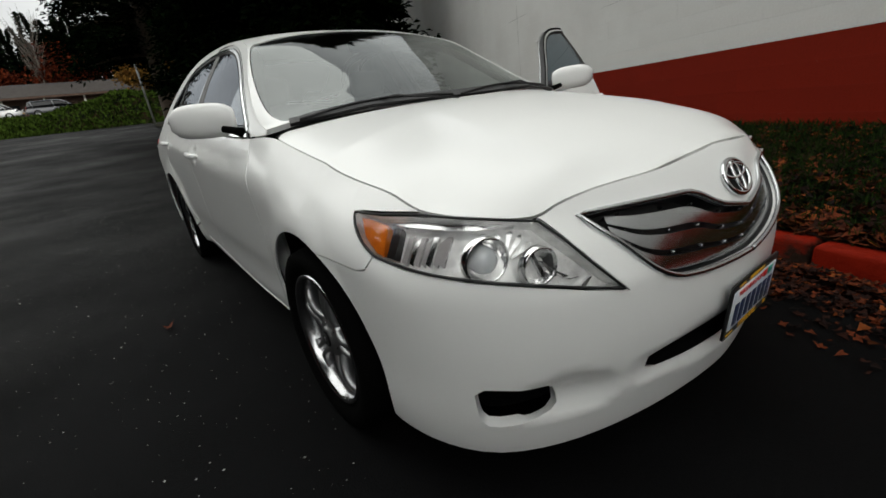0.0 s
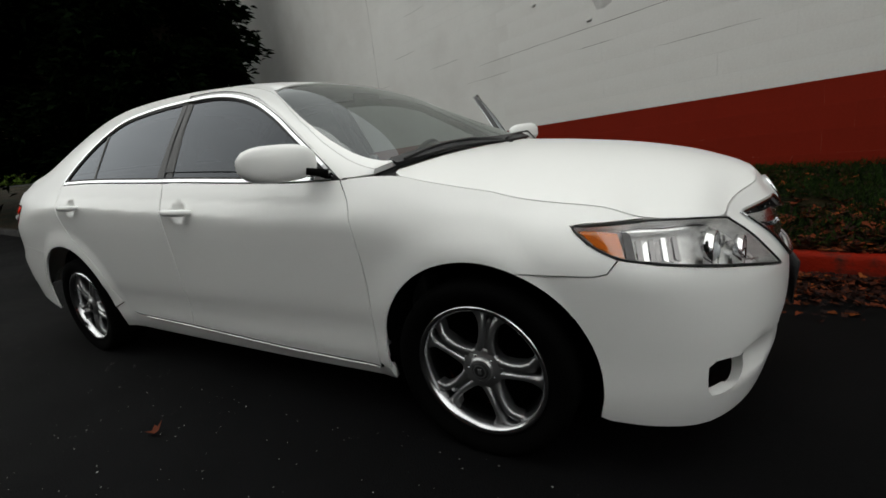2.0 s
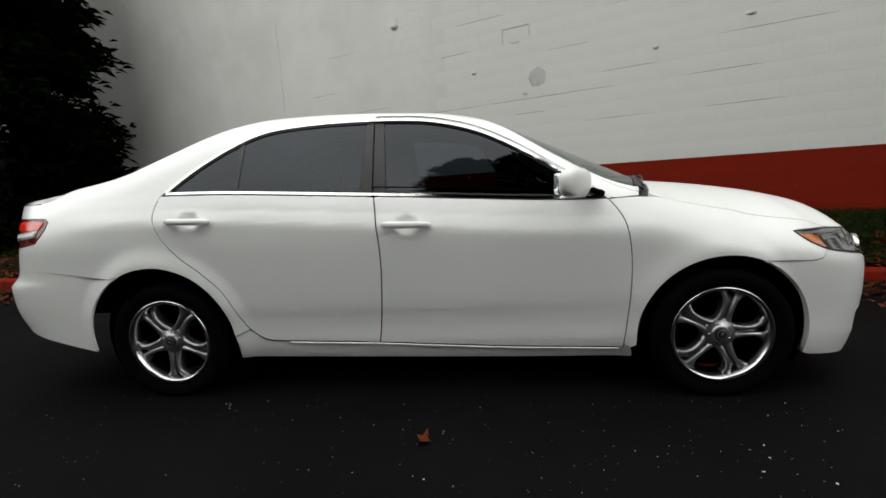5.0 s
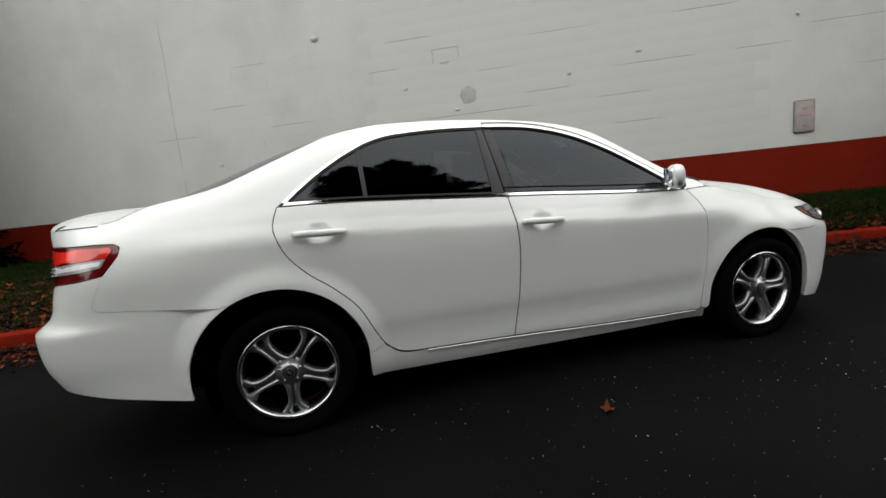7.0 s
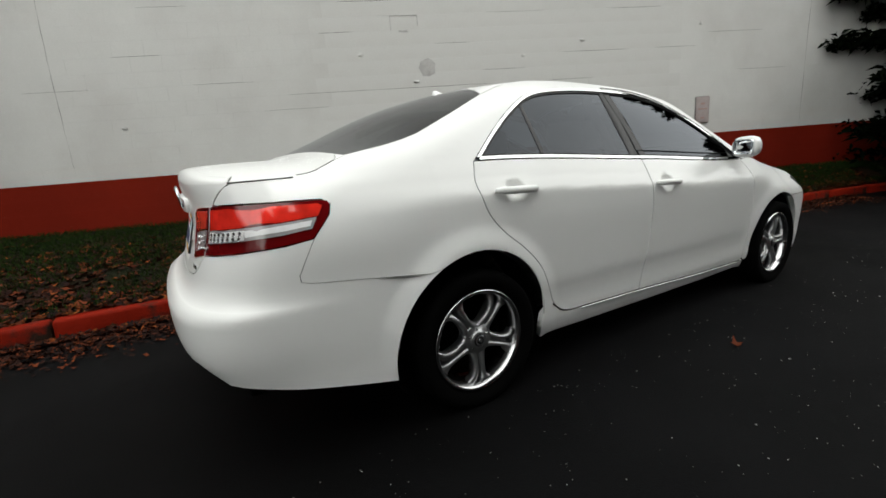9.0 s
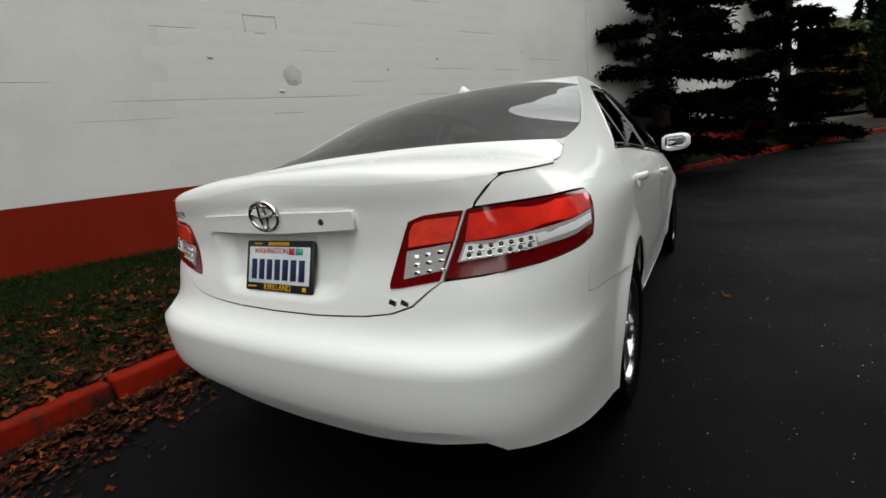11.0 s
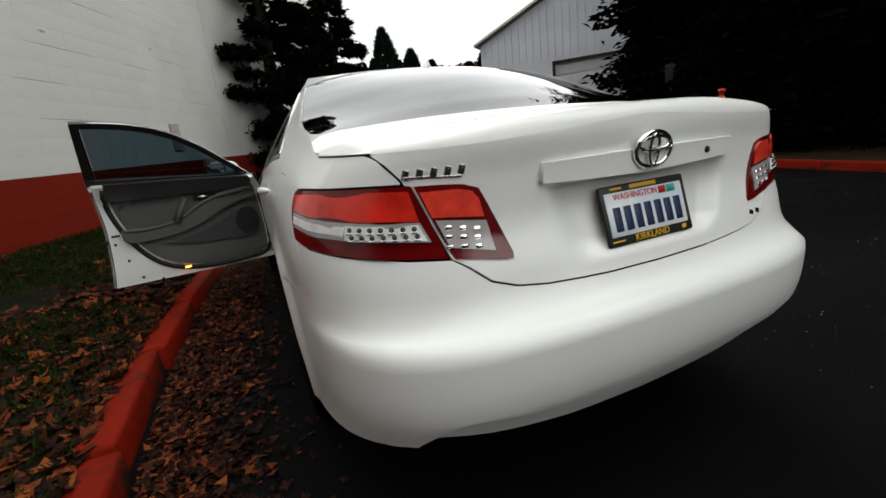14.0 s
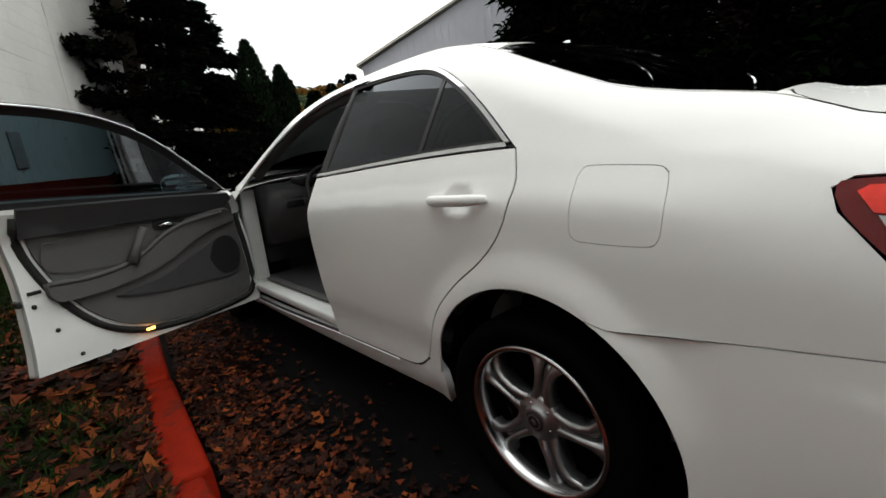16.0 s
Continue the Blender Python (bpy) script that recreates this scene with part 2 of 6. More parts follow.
def inside(x, y, poly):
    hit = False
    j = len(poly) - 1
    for i in range(len(poly)):
        (xi, yi), (xj, yj) = poly[i], poly[j]
        if (yi > y) != (yj > y) and x < (xj - xi) * (y - yi) / (yj - yi) + xi:
            hit = not hit
        j = i
    return hit


def clean(poly):
    out = []
    for p in poly:
        if not out or math.dist(p, out[-1]) > 0.002:
            out.append((p[0], p[1]))
    if math.dist(out[0], out[-1]) < 0.002:
        out.pop()
    return out


def shrink(poly, d):
    """Moves an outline inwards by d."""
    n = len(poly)
    area = sum(poly[i][0] * poly[(i + 1) % n][1] - poly[(i + 1) % n][0] * poly[i][1] for i in range(n))
    s = 1 if area > 0 else -1
    out = []
    for i in range(n):
        a, b, c = Vector(poly[i - 1]), Vector(poly[i]), Vector(poly[(i + 1) % n])
        e, f = (b - a).normalized(), (c - b).normalized()
        nn = Vector((-(e.y + f.y), e.x + f.x)) * s
        if nn.length < 1e-6:
            nn = Vector((-f.y, f.x)) * s
        nn.normalize()
        k = max(0.5, nn.dot(Vector((-f.y, f.x)) * s))
        out.append(tuple(b + nn * (d / k)))
    return out


def sheet(outline, surface, holes=(), step=0.035, deep=0.014, gap=0.0, bm=None, flip=False, lift=0.0, soft=None):
    """A pressed panel: the 2D outline laid on surface(u, v) -> (x, y, z), its rim turned inwards by deep."""
    poly = clean(outline)
    if gap:
        poly = shrink(poly, gap)
    rings = [poly] + [clean(h) for h in holes]
    pts, edges = [], []
    for r in rings:
        k = len(pts)
        pts += [Vector(p) for p in r]
        edges += [(k + i, k + (i + 1) % len(r)) for i in range(len(r))]
    x0, x1 = min(p[0] for p in poly), max(p[0] for p in poly)
    y0, y1 = min(p[1] for p in poly), max(p[1] for p in poly)
    bound = len(pts)
    ring_pts = pts[:]
    x = x0 + step / 2
    while x < x1:
        y = y0 + step / 2
        while y < y1:
            if inside(x, y, poly) and not any(inside(x, y, h) for h in rings[1:]):
                if min((x - p.x) ** 2 + (y - p.y) ** 2 for p in ring_pts) > (0.55 * step) ** 2:
                    pts.append(Vector((x, y)))
            y += step
        x += step
    v2, _, f2, *_ = geometry.delaunay_2d_cdt(pts, edges, [], 0, 1e-6)
    tri = []
    for f in f2:
        cx, cy = sum(v2[i].x for i in f) / 3, sum(v2[i].y for i in f) / 3
        if inside(cx, cy, poly) and not any(inside(cx, cy, h) for h in rings[1:]):
            tri.append(tuple(f))
    e = 0.004

    def normal(u, v):
        a = Vector(surface(u + e, v)) - Vector(surface(u - e, v))
        b = Vector(surface(u, v + e)) - Vector(surface(u, v - e))
        n = a.cross(b)
        return n.normalized() if n.length > 1e-12 else Vector((0, 0, 1))

    s = -1 if flip else 1
    place = [Vector(surface(p.x, p.y)) for p in v2]
    if lift:
        place = [p + normal(q.x, q.y) * (lift * s) for p, q in zip(place, v2)]
    one = bmesh.new()
    true = one.verts.layers.float_vector.new("true_normal")
    vs = [one.verts.new(p) for p in place]
    for q, w in zip(vs, v2):
        d = normal(w.x, w.y) * s
        q[true] = soft(d, q.co).normalized() if soft else d
    for f in tri:
        f = f if s > 0 else f[::-1]
        try:
            one.faces.new([vs[i] for i in f])
        except ValueError:
            pass
    if deep:
        use = {}
        for f in tri:
            for i in range(3):
                a, b = f[i], f[(i + 1) % 3]
                use[(a, b)] = use.get((a, b), 0) + 1
        rim = [(a, b) for a, b in use if (b, a) not in use]
        made = {}
        for a, b in rim:
            for i in (a, b):
                if i not in made:
                    d = normal(v2[i].x, v2[i].y) * s
                    made[i] = (one.verts.new(place[i]), one.verts.new(place[i] - d * deep))
            q = [made[a][0], made[a][1], made[b][1], made[b][0]]
            if s < 0:
                q.reverse()
            try:
                one.faces.new(q)
            except ValueError:
                pass
    loose = [q for q in one.verts if not q.link_faces]
    bmesh.ops.delete(one, geom=loose, context="VERTS")
    return join(bm, one)

# ---- plants ----
M.update(
    bark=mat("bark", (0.045, 0.032, 0.022), 0.95, var=0.35, scale=9, bump=0.02, bump_scale=22),
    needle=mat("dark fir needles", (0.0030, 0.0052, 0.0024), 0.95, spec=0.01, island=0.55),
    cypress=mat("cypress foliage", (0.006, 0.011, 0.005), 0.9, spec=0.03, island=0.5),
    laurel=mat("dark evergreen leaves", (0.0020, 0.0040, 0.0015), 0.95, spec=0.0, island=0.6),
    shrub=mat("shrub leaves", (0.045, 0.075, 0.020), 0.7, island=0.5),
    rust=mat("rust-red autumn leaves", (0.060, 0.011, 0.004), 0.9, spec=.05, island=0.6),
    ochre=mat("ochre autumn leaves", (0.13, 0.066, 0.012), 0.9, spec=.08, island=0.5),
    twig=mat("bare twigs", (0.10, 0.085, 0.07), 0.9, var=0.2, scale=3),
)


def sprays(origin, way, length, width, rng, droop=0.25):
    """Leafy sprays as bent diamond leaves: arrays of roots, directions, lengths, widths."""
    n = len(origin)
    way = way / np.linalg.norm(way, axis=1, keepdims=True)
    ref = rng.normal(size=(n, 3))
    a = np.cross(way, ref)
    a /= np.linalg.norm(a, axis=1, keepdims=True) + 1e-9
    L, W = length[:, None], width[:, None]
    mid = origin + way * L * 0.5
    tip = origin + way * L - np.array([0, 0, 1.0]) * L * droop
    v = np.stack([origin, mid + a * W, tip, mid - a * W], axis=1).reshape(-1, 3)
    i = np.arange(n)[:, None] * 4
    f = np.concatenate([i + np.array([[0, 1, 2]]), i + np.array([[0, 2, 3]])], axis=1).reshape(-1, 3)
    return v, f


def mesh_np(name, v, f, material, parent=None, label=""):
    me = bpy.data.meshes.new(name)
    me.from_pydata(v.tolist(), [], f.tolist())
    me.materials.append(material)
    ob = new(name, me)
    if parent:
        ob.parent = parent
    if label:
        ob["label"] = label
    return ob


def conifer(label, height, radius, seed, m, count=9000, skirt=0.3, material="needle", shape=1.0, spray=0.34, tiers=26, gaps=0.0, category="tree", group="", flat=1.0):
    """A fir or pine: trunk, tiers of drooping limbs, sprays of needles along them."""
    rng = np.random.default_rng(seed)
    t = thing("conifer_tree", label, category, group, m=m)
    pts = [(0.02 * height * math.sin(q * 2.1 + seed) * q, 0.02 * height * math.cos(q * 1.7 + seed) * q, height * q) for q in (0, .2, .4, .6, .8, 1.0)]
    part("trunk", tube(pts, [0.032 * height * (1 - .9 * q) for q in (0, .2, .4, .6, .8, 1.0)], 9), M["bark"], t)
    O, D, L, W = [], [], [], []
    total = 0
    limb_list = []
    for k in range(tiers):
        q = (k + rng.uniform(-.3, .3)) / tiers
        z = height * (skirt + (1 - skirt) * q) if skirt > 0 else height * max(q, 0.02)
        reach = radius * ((1 - q) ** shape * 0.95 + 0.06)
        n_l = int(rng.integers(5, 8))
        for j in range(n_l):
            if rng.random() < gaps:
                continue
            a = 2 * math.pi * (j + rng.uniform(-.35, .35)) / n_l + k * 1.1
            r = reach * rng.uniform(.72, 1.12)
            rise_ = rng.uniform(-.05, .22) * r
            limb_list.append((z, a, r, rise_))
            total += r
    for z, a, r, rise_ in limb_list:
        c = np.array([math.cos(a), math.sin(a), 0])
        n_s = max(6, int(count * r / total))
        u = rng.uniform(.18, 1.0, n_s) ** .75
        base = np.outer(u * r, c) + np.array([0, 0, z]) + np.outer(rise_ * u - .18 * r * u * u, [0, 0, 1])
        base += rng.normal(size=(n_s, 3)) * (0.035 + .05 * r) * np.array([1, 1, flat])
        O.append(base)
        side_ = np.stack([-c[1] * np.sign(rng.normal(size=n_s)), c[0] * np.sign(rng.normal(size=n_s)), np.zeros(n_s)], axis=1)
        D.append(c * .7 + side_ * rng.uniform(.2, 1.0, (n_s, 1)) + rng.normal(size=(n_s, 3)) * .3 + np.array([0, 0, .12]))
        L.append(spray * rng.uniform(.6, 1.3, n_s))
        W.append(spray * rng.uniform(.12, .22, n_s))
        if r > .5:
            e = [(0, 0, z), (c[0] * r * .5, c[1] * r * .5, z + rise_ * .5 - .04 * r), (c[0] * r * .92, c[1] * r * .92, z + rise_ * .9 - .15 * r)]
            part("limb", tube(e, [.02 * r + .012, .014 * r + .008, .006], 5), M["bark"], t)
    v, f = sprays(np.concatenate(O), np.concatenate(D), np.concatenate(L), np.concatenate(W), rng)
    mesh_np("crown", v, f, M[material], t)
    return t


def column(label, height, radius, seed, m, count=9000, group=""):
    """A dense upright cypress."""
    rng = np.random.default_rng(seed)
    t = thing("cypress_tree", label, "tree", group, m=m)
    part("trunk", tube([(0, 0, 0), (0, 0, height * .9)], [.14, .03], 8), M["bark"], t)
    q = rng.uniform(0, 1, count)
    prof = radius * np.clip(np.minimum(1, q * 5 + .55), 0, 1) * (1 - q ** 2.6) ** .8
    a = rng.uniform(0, 2 * math.pi, count)
    bump_ = 1 + .16 * np.sin(a * 3 + q * 9 + seed) + .1 * np.sin(a * 7 - q * 15)
    r = prof * bump_ * np.sqrt(rng.uniform(.55, 1.05, count))
    o = np.stack([r * np.cos(a), r * np.sin(a), q * height], axis=1)
    d = np.stack([np.cos(a) * .35, np.sin(a) * .35, np.ones(count)], axis=1) + rng.normal(size=(count, 3)) * .3
    v, f = sprays(o, d, rng.uniform(.2, .42, count), rng.uniform(.035, .08, count), rng, 0.05)
    mesh_np("crown", v, f, M["cypress"], t)
    return t


def leafy(name, label, height, radius, seed, m, material, count=5000, stem=0.35, leaf=0.22, category="tree", group=""):
    """A broad-leaved tree or shrub: forked limbs and clumps of leaves with gaps."""
    rng = np.random.default_rng(seed)
    t = thing(name, label, category, group, m=m)
    bm = None
    if stem > 0:
        bm = tube([(0, 0, 0), (.03 * height, 0, height * stem), (0, .03 * height, height * .7)], [.03 * height, .022 * height, .008 * height], 8)
    clumps = []
    for i in range(22):
        a, q = rng.uniform(0, 2 * math.pi), rng.uniform(0, 1)
        z = height * (stem + (1 - stem) * (.1 + .85 * q))
        rr = radius * math.sqrt(max(.05, 1 - (2 * q - .85) ** 2)) * rng.uniform(.35, 1)
        p = np.array([rr * math.cos(a), rr * math.sin(a), z])
        clumps.append(p)
        if stem > 0:
            bm = tube([(0, 0, height * (stem * .8 + .15 * q)), (p[0] * .5, p[1] * .5, z * .85), tuple(p)], [.012 * height, .007 * height, .002 * height], 5, bm)
    if bm:
        part("trunk", bm, M["bark"], t)
    c = np.array(clumps)[rng.integers(0, len(clumps), count)]
    o = c + rng.normal(size=(count, 3)) * np.array([.21, .21, .15]) * radius * 1.1
    o[:, 2] = np.maximum(o[:, 2], .05)
    v, f = sprays(o, rng.normal(size=(count, 3)), leaf * rng.uniform(.6, 1.3, count), leaf * .33 * rng.uniform(.6, 1.3, count), rng, .1)
    mesh_np("crown", v, f, M[material], t)
    return t

# ---- the ground: a wet asphalt drive that rises gently at both ends ----
def rise(x, y):
    """Height of the asphalt."""
    f = max(0.0, x - 5.0)
    b = max(0.0, -x - 6.0)
    return 0.042 * f * f / (f + 5) + 0.062 * b * b / (b + 6) + 0.012 * max(0.0, -y - 9)


def wall_y(x):
    return 4.132 - 0.42 * x


WALL_A = math.atan(-0.42)
kerb_y = curve((-40, 2.2), (-26, 1.85), (-8, 1.60), (-3, 1.52), (-1, 1.56), (0, 1.52), (1.2, 1.40), (2.0, 1.31), (2.8, 1.10), (4.5, 0.82), (6.0, 0.52), (8.0, 0.02), (12, -2.0), (16.5, -5.4), (20, -8.4), (25, -12), (34, -17))


def grid(xs, ys, height):
    v = [(x, y, height(x, y)) for x in xs for y in ys]
    k = len(ys)
    f = [(i * k + j, (i + 1) * k + j, (i + 1) * k + j + 1, i * k + j + 1) for i in range(len(xs) - 1) for j in range(k - 1)]
    return raw(v, f)


def steps(*ranges):
    out = []
    for a, b, d in ranges:
        n = max(1, round((b - a) / d))
        out += [a + (b - a) * i / n for i in range(n)]
    return out + [ranges[-1][1]]


far = steps((-1500, -200, 260), (-200, -40, 20), (-40, 40, 1.0), (40, 200, 20), (200, 1500, 260))
far_x = steps((-1500, -200, 260), (-200, -60, 20), (-60, 60, 1.0), (60, 200, 20), (200, 1500, 260))
ground = part("ground", grid(far_x, far, lambda x, y: rise(max(-60, min(60, x)), max(-40, y)) + 0.004 * noise.noise((x * 0.4, y * 0.4, 0))), M["asphalt"])
tagged(ground, "dark wet asphalt driveway with fine pale grit", "asphalt", kind="structure")

# grass strip between kerb and wall
def verge_z(x, t):
    top = rise(x, 0) + 0.125
    w = max(0.42 + 0.016 * (x - 1), top + 0.04)
    return top + (w - top) * t ** 0.8 + 0.025 * noise.noise((x * 1.3, t * 4, 3)) * math.sin(math.pi * min(1, max(0, t)))


vx = steps((-38, -12, 0.6), (-12, 10, 0.2), (10, 33, 0.5))
vt = [i / 14 for i in range(15)]
v, f = [], []
for x in vx:
    y0, y1 = kerb_y(x) + 0.13, max(wall_y(x) + 0.05, kerb_y(x) + 0.2)
    for t in vt:
        v.append((x, y0 + (y1 - y0) * t, verge_z(x, t)))
k = len(vt)
f = [(i * k + j, (i + 1) * k + j, (i + 1) * k + j + 1, i * k + j + 1) for i in range(len(vx) - 1) for j in range(k - 1)]
verge = part("ground_verge", raw(v, f), M["grassland"])
tagged(verge, "sloping grass verge with damp soil patches below the wall", "grass", kind="structure")

# kerb of separate stones, red painted, dark grey where x is below -8.5
kerb = thing("kerb", "chipped red-painted concrete kerb along the driveway", "kerb", kind="structure")
kerb_len = 0.92
x = -30.0
while x < 31:
    a = math.atan2(kerb_y(x + 0.5) - kerb_y(x), 0.5)
    L = kerb_len * math.cos(a)
    cx, cy = x + L / 2, kerb_y(x + L / 2)
    a = math.atan2(kerb_y(x + L) - kerb_y(x), L)
    bm = box((kerb_len - 0.012, 0.15, 0.34), bevel=0.022)
    for q in bm.verts:
        if q.co.z > 0.1:
            q.co.y += 0.018
    st = part("kerbstone", bm, M["kerb"] if x > -8.5 else M["kerb_dark"], kerb)
    tilt = random.uniform(-1.1, 1.1)
    st.matrix_basis = pose(cx, cy + 0.075 + random.uniform(-0.014, 0.014), rise(cx, cy) + 0.135 - 0.17 + random.uniform(-0.012, 0.010), tilt, tilt - math.degrees(math.atan((rise(x + L, 0) - rise(x, 0)) / L)), math.degrees(a))
    x += L

# the block wall: white above a red base band
WALL_P = Vector((1.1, 3.67, 0))
WALL_M = Matrix.Translation(WALL_P) @ Matrix.Rotation(WALL_A, 4, "Z") @ Matrix.Rotation(radians(-0.9), 4, "Y")
wall = thing("wall", "long painted concrete block wall, white over a red base band", "wall", kind="structure", m=WALL_M)

# ---- the white saloon ----
# flank surface: s runs along the flank and round the rounded ends, z is the height
XF, XR = 1.45, -1.55
LF, LR = 1.60, 1.65
NF, NR = 5.0, 5.6
VF, VR = .20, .06
SF, SR = XF + LF, XR - LR
nose = curve((.08, 2.20), (.14, 2.245), (.22, 2.27), (.34, 2.295), (.46, 2.305), (.56, 2.30), (.66, 2.28), (.73, 2.245), (.80, 2.20), (.84, 2.16))
tail = curve((.18, -2.36), (.27, -2.42), (.37, -2.475), (.45, -2.515), (.52, -2.527), (.60, -2.53), (.628, -2.518), (.650, -2.475), (.70, -2.44), (.75, -2.427), (.90, -2.393), (.98, -2.395), (1.06, -2.406), (1.10, -2.402))
belt = curve((-3.2, 1.09), (-2.5, 1.06), (-1.9, 1.072), (-1.35, 1.078), (-.21, 1.023), (.89, .962), (1.0, .962), (1.1, .957), (1.22, .928), (1.4, .888), (1.6, .854), (1.75, .838), (1.97, .815), (2.09, .779), (2.25, .762), (2.38, .745), (2.45, .762), (2.6, .786), (2.82, .802), (3.05, .815))
inward = curve((-3.2, .06), (-2.2, .10), (-1.6, .085), (-1.2, .07), (.6, .07), (.9, .078), (1.15, .098), (1.5, .115), (1.9, .122), (2.3, .10), (3.05, .07))
wide = curve((-1.55, .916), (-1.2, .911), (-.5, .915), (.4, .917), (.9, .908), (1.45, .90))
low = curve((.10, .845), (.14, .886), (.18, .915), (.22, .934), (.26, .946), (.30, .9530), (.36, .9565), (.42, .964), (.48, .975), (.62, .99), (.76, 1.), (.9, 1.))
bottom = curve((-3.2, .288), (-2.9, .297), (-2.64, .332), (-2.47, .360), (-2.36, .356), (-2.16, .318), (-1.87, .262), (-1.5, .235), (-1.1, .20), (.95, .175), (1.5, .17), (1.93, .192), (2.13, .178), (2.3, .158), (2.55, .163), (3.05, .172))
rail = curve((-2.15, 1.0725), (-2.06, 1.0745), (-2.02, 1.079), (-1.96, 1.102), (-1.91, 1.122), (-1.85, 1.138), (-1.74, 1.157), (-1.60, 1.190), (-1.45, 1.250), (-1.30, 1.314), (-1.15, 1.378), (-1.0, 1.425), (-.8, 1.454), (-.55, 1.461), (-.3, 1.455), (.05, 1.428), (.25, 1.392), (.38, 1.352), (.62, 1.20), (.80, 1.085), (.95, 1.01), (1.03, .985), (1.1, .965))
crown = curve((-2.2, 1.11), (-1.95, 1.140), (-1.75, 1.225), (-1.6, 1.292), (-1.45, 1.352), (-1.3, 1.400), (-1.1, 1.447), (-.9, 1.468), (-.4, 1.487), (0, 1.475), (.2, 1.45), (.4, 1.395), (.7, 1.27), (1.0, 1.13), (1.25, 1.01), (1.32, .985))
bonnet = curve((1.0, 1.04), (1.25, 1.012), (1.5, .985), (1.8, .938), (2.0, .890), (2.1, .856), (2.16, .830), (2.188, .815))
tuck = curve((-3.2, .6), (-2.3, .6), (-1.85, .3), (-1.7, .3), (-1.3, 1), (1.3, 1), (1.7, .5), (3.05, .5))   # how far the lower edge turns under
AXLE, HUB_Z, ARCH = 1.392, 0.318, 0.382


CUPS = ((-.065, .882), (-1.175, .942))     # finger recesses behind the door handles


def turn(t, n):
    """From an even step round an end to its (forward, sideways) shares of a squarish oval."""
    a = math.pi / 2 * t
    c, d = math.cos(a), math.sin(a)
    r = (c ** n + d ** n) ** (-1 / n)
    return r * d, r * c


def side(s, z):
    zb, w = belt(s), wide(min(max(s, XR), XF))
    if z <= zb:
        q = (z - .2) / (zb - .2)
        y = w * low(z if z < .5 else .5 + (z - .5) * .4 / (zb - .5)) ** tuck(s)
        if q > .68:
            y -= inward(s) * ((q - .68) / .32) ** 2.2
        # pressed crease along the doors
        k = min(1, max(0, (1.25 - s) / .3)) * min(1, max(0, (s + 2.1) / .4))
        y += .009 * k * math.exp(-((z - (zb - .135)) / .055) ** 2) if z < zb - .135 else .009 * k * max(0, 1 - (z - zb + .135) / .06)
        # lips of the wheel arches stand proud
        for ax, az, ar, out in ((1.395, .304, .381, .016), (-1.41, .319, .397, .024)):
            r = math.hypot(s - ax, z - az) - ar
            if r < .12:
                q2 = 1 - max(r, 0) / .12
                y += out * q2 * q2 * (3 - 2 * q2)
        for cx, cz in CUPS:
            r = ((s - cx) / .066) ** 2 + ((z - cz) / .052) ** 2
            if r < 1:
                y -= .022 * (1 - r) ** 1.5
        return y
    d = z - zb
    return w - inward(s) - .50 * d - .37 * d * d


def body(s, z):
    if s > XF:
        u, v = turn(min((s - XF) / LF, 1), NF)
        y = side(s, z) * max(v, 0)
        # the nose is flatter beside the grille
        k = min(1, max(0, (z - .58) / .15)) * max(0, 1 - ((y - .50) / .24) ** 2) ** 2
        return XF + (nose(z) - XF - VF * (y / .9) ** 1.6) * u - .042 * k * min(1, (s - XF) / .3), y, z
    if s < XR:
        u, v = turn(min((XR - s) / LR, 1), NR)
        y = side(s, z) * max(v, 0)
        return XR + (tail(z) - XR + VR * (y / .9) ** 2) * u, y, z
    return s, side(s, z), z


def s_of(x, z):
    if XR <= x <= XF:
        return x
    a, b = (XF, SF) if x > XF else (XR, SR)
    for _ in range(36):
        m = (a + b) / 2
        if (body(m, z)[0] < x) == (x > XF):
            a = m
        else:
            b = m
    return (a + b) / 2


def left(s, z):
    return body(s, z)


def right(s, z):
    x, y, z = body(s, z)
    return x, -y, z


def front(c, z):
    x, y, z = body(SF - abs(c), z)
    return x, math.copysign(y, c), z


def rear(c, z):
    x, y, z = body(SR + abs(c), z)
    return x, math.copysign(y, c), z


def top(x, y):
    """Roof, screens."""
    zr = rail(x)
    ye = body(s_of(x, zr), zr)[1]
    return x, y, zr + (crown(x) - zr) * max(0, 1 - min(abs(y) / ye, 1) ** (2.5 + .45 * max(-1, min(0, (x + .7) / .5)) - .5 * max(0, min(1, (x - .1) / .4))))


HOOD_EDGE = [body(1.0 + i * 0.02, belt(1.0 + i * 0.02)) for i in range(103)]
hood_y = curve(*[(p[0], p[1]) for p in HOOD_EDGE])
hood_z = curve(*[(p[0], p[2]) for p in HOOD_EDGE])


def hood_top(x, y):
    ye, ze = max(hood_y(x), 0.02), hood_z(x)
    r = min(abs(y) / ye, 1)
    z = ze + (bonnet(x) - ze) * (1 - r ** 2.6)
    return x, y, z


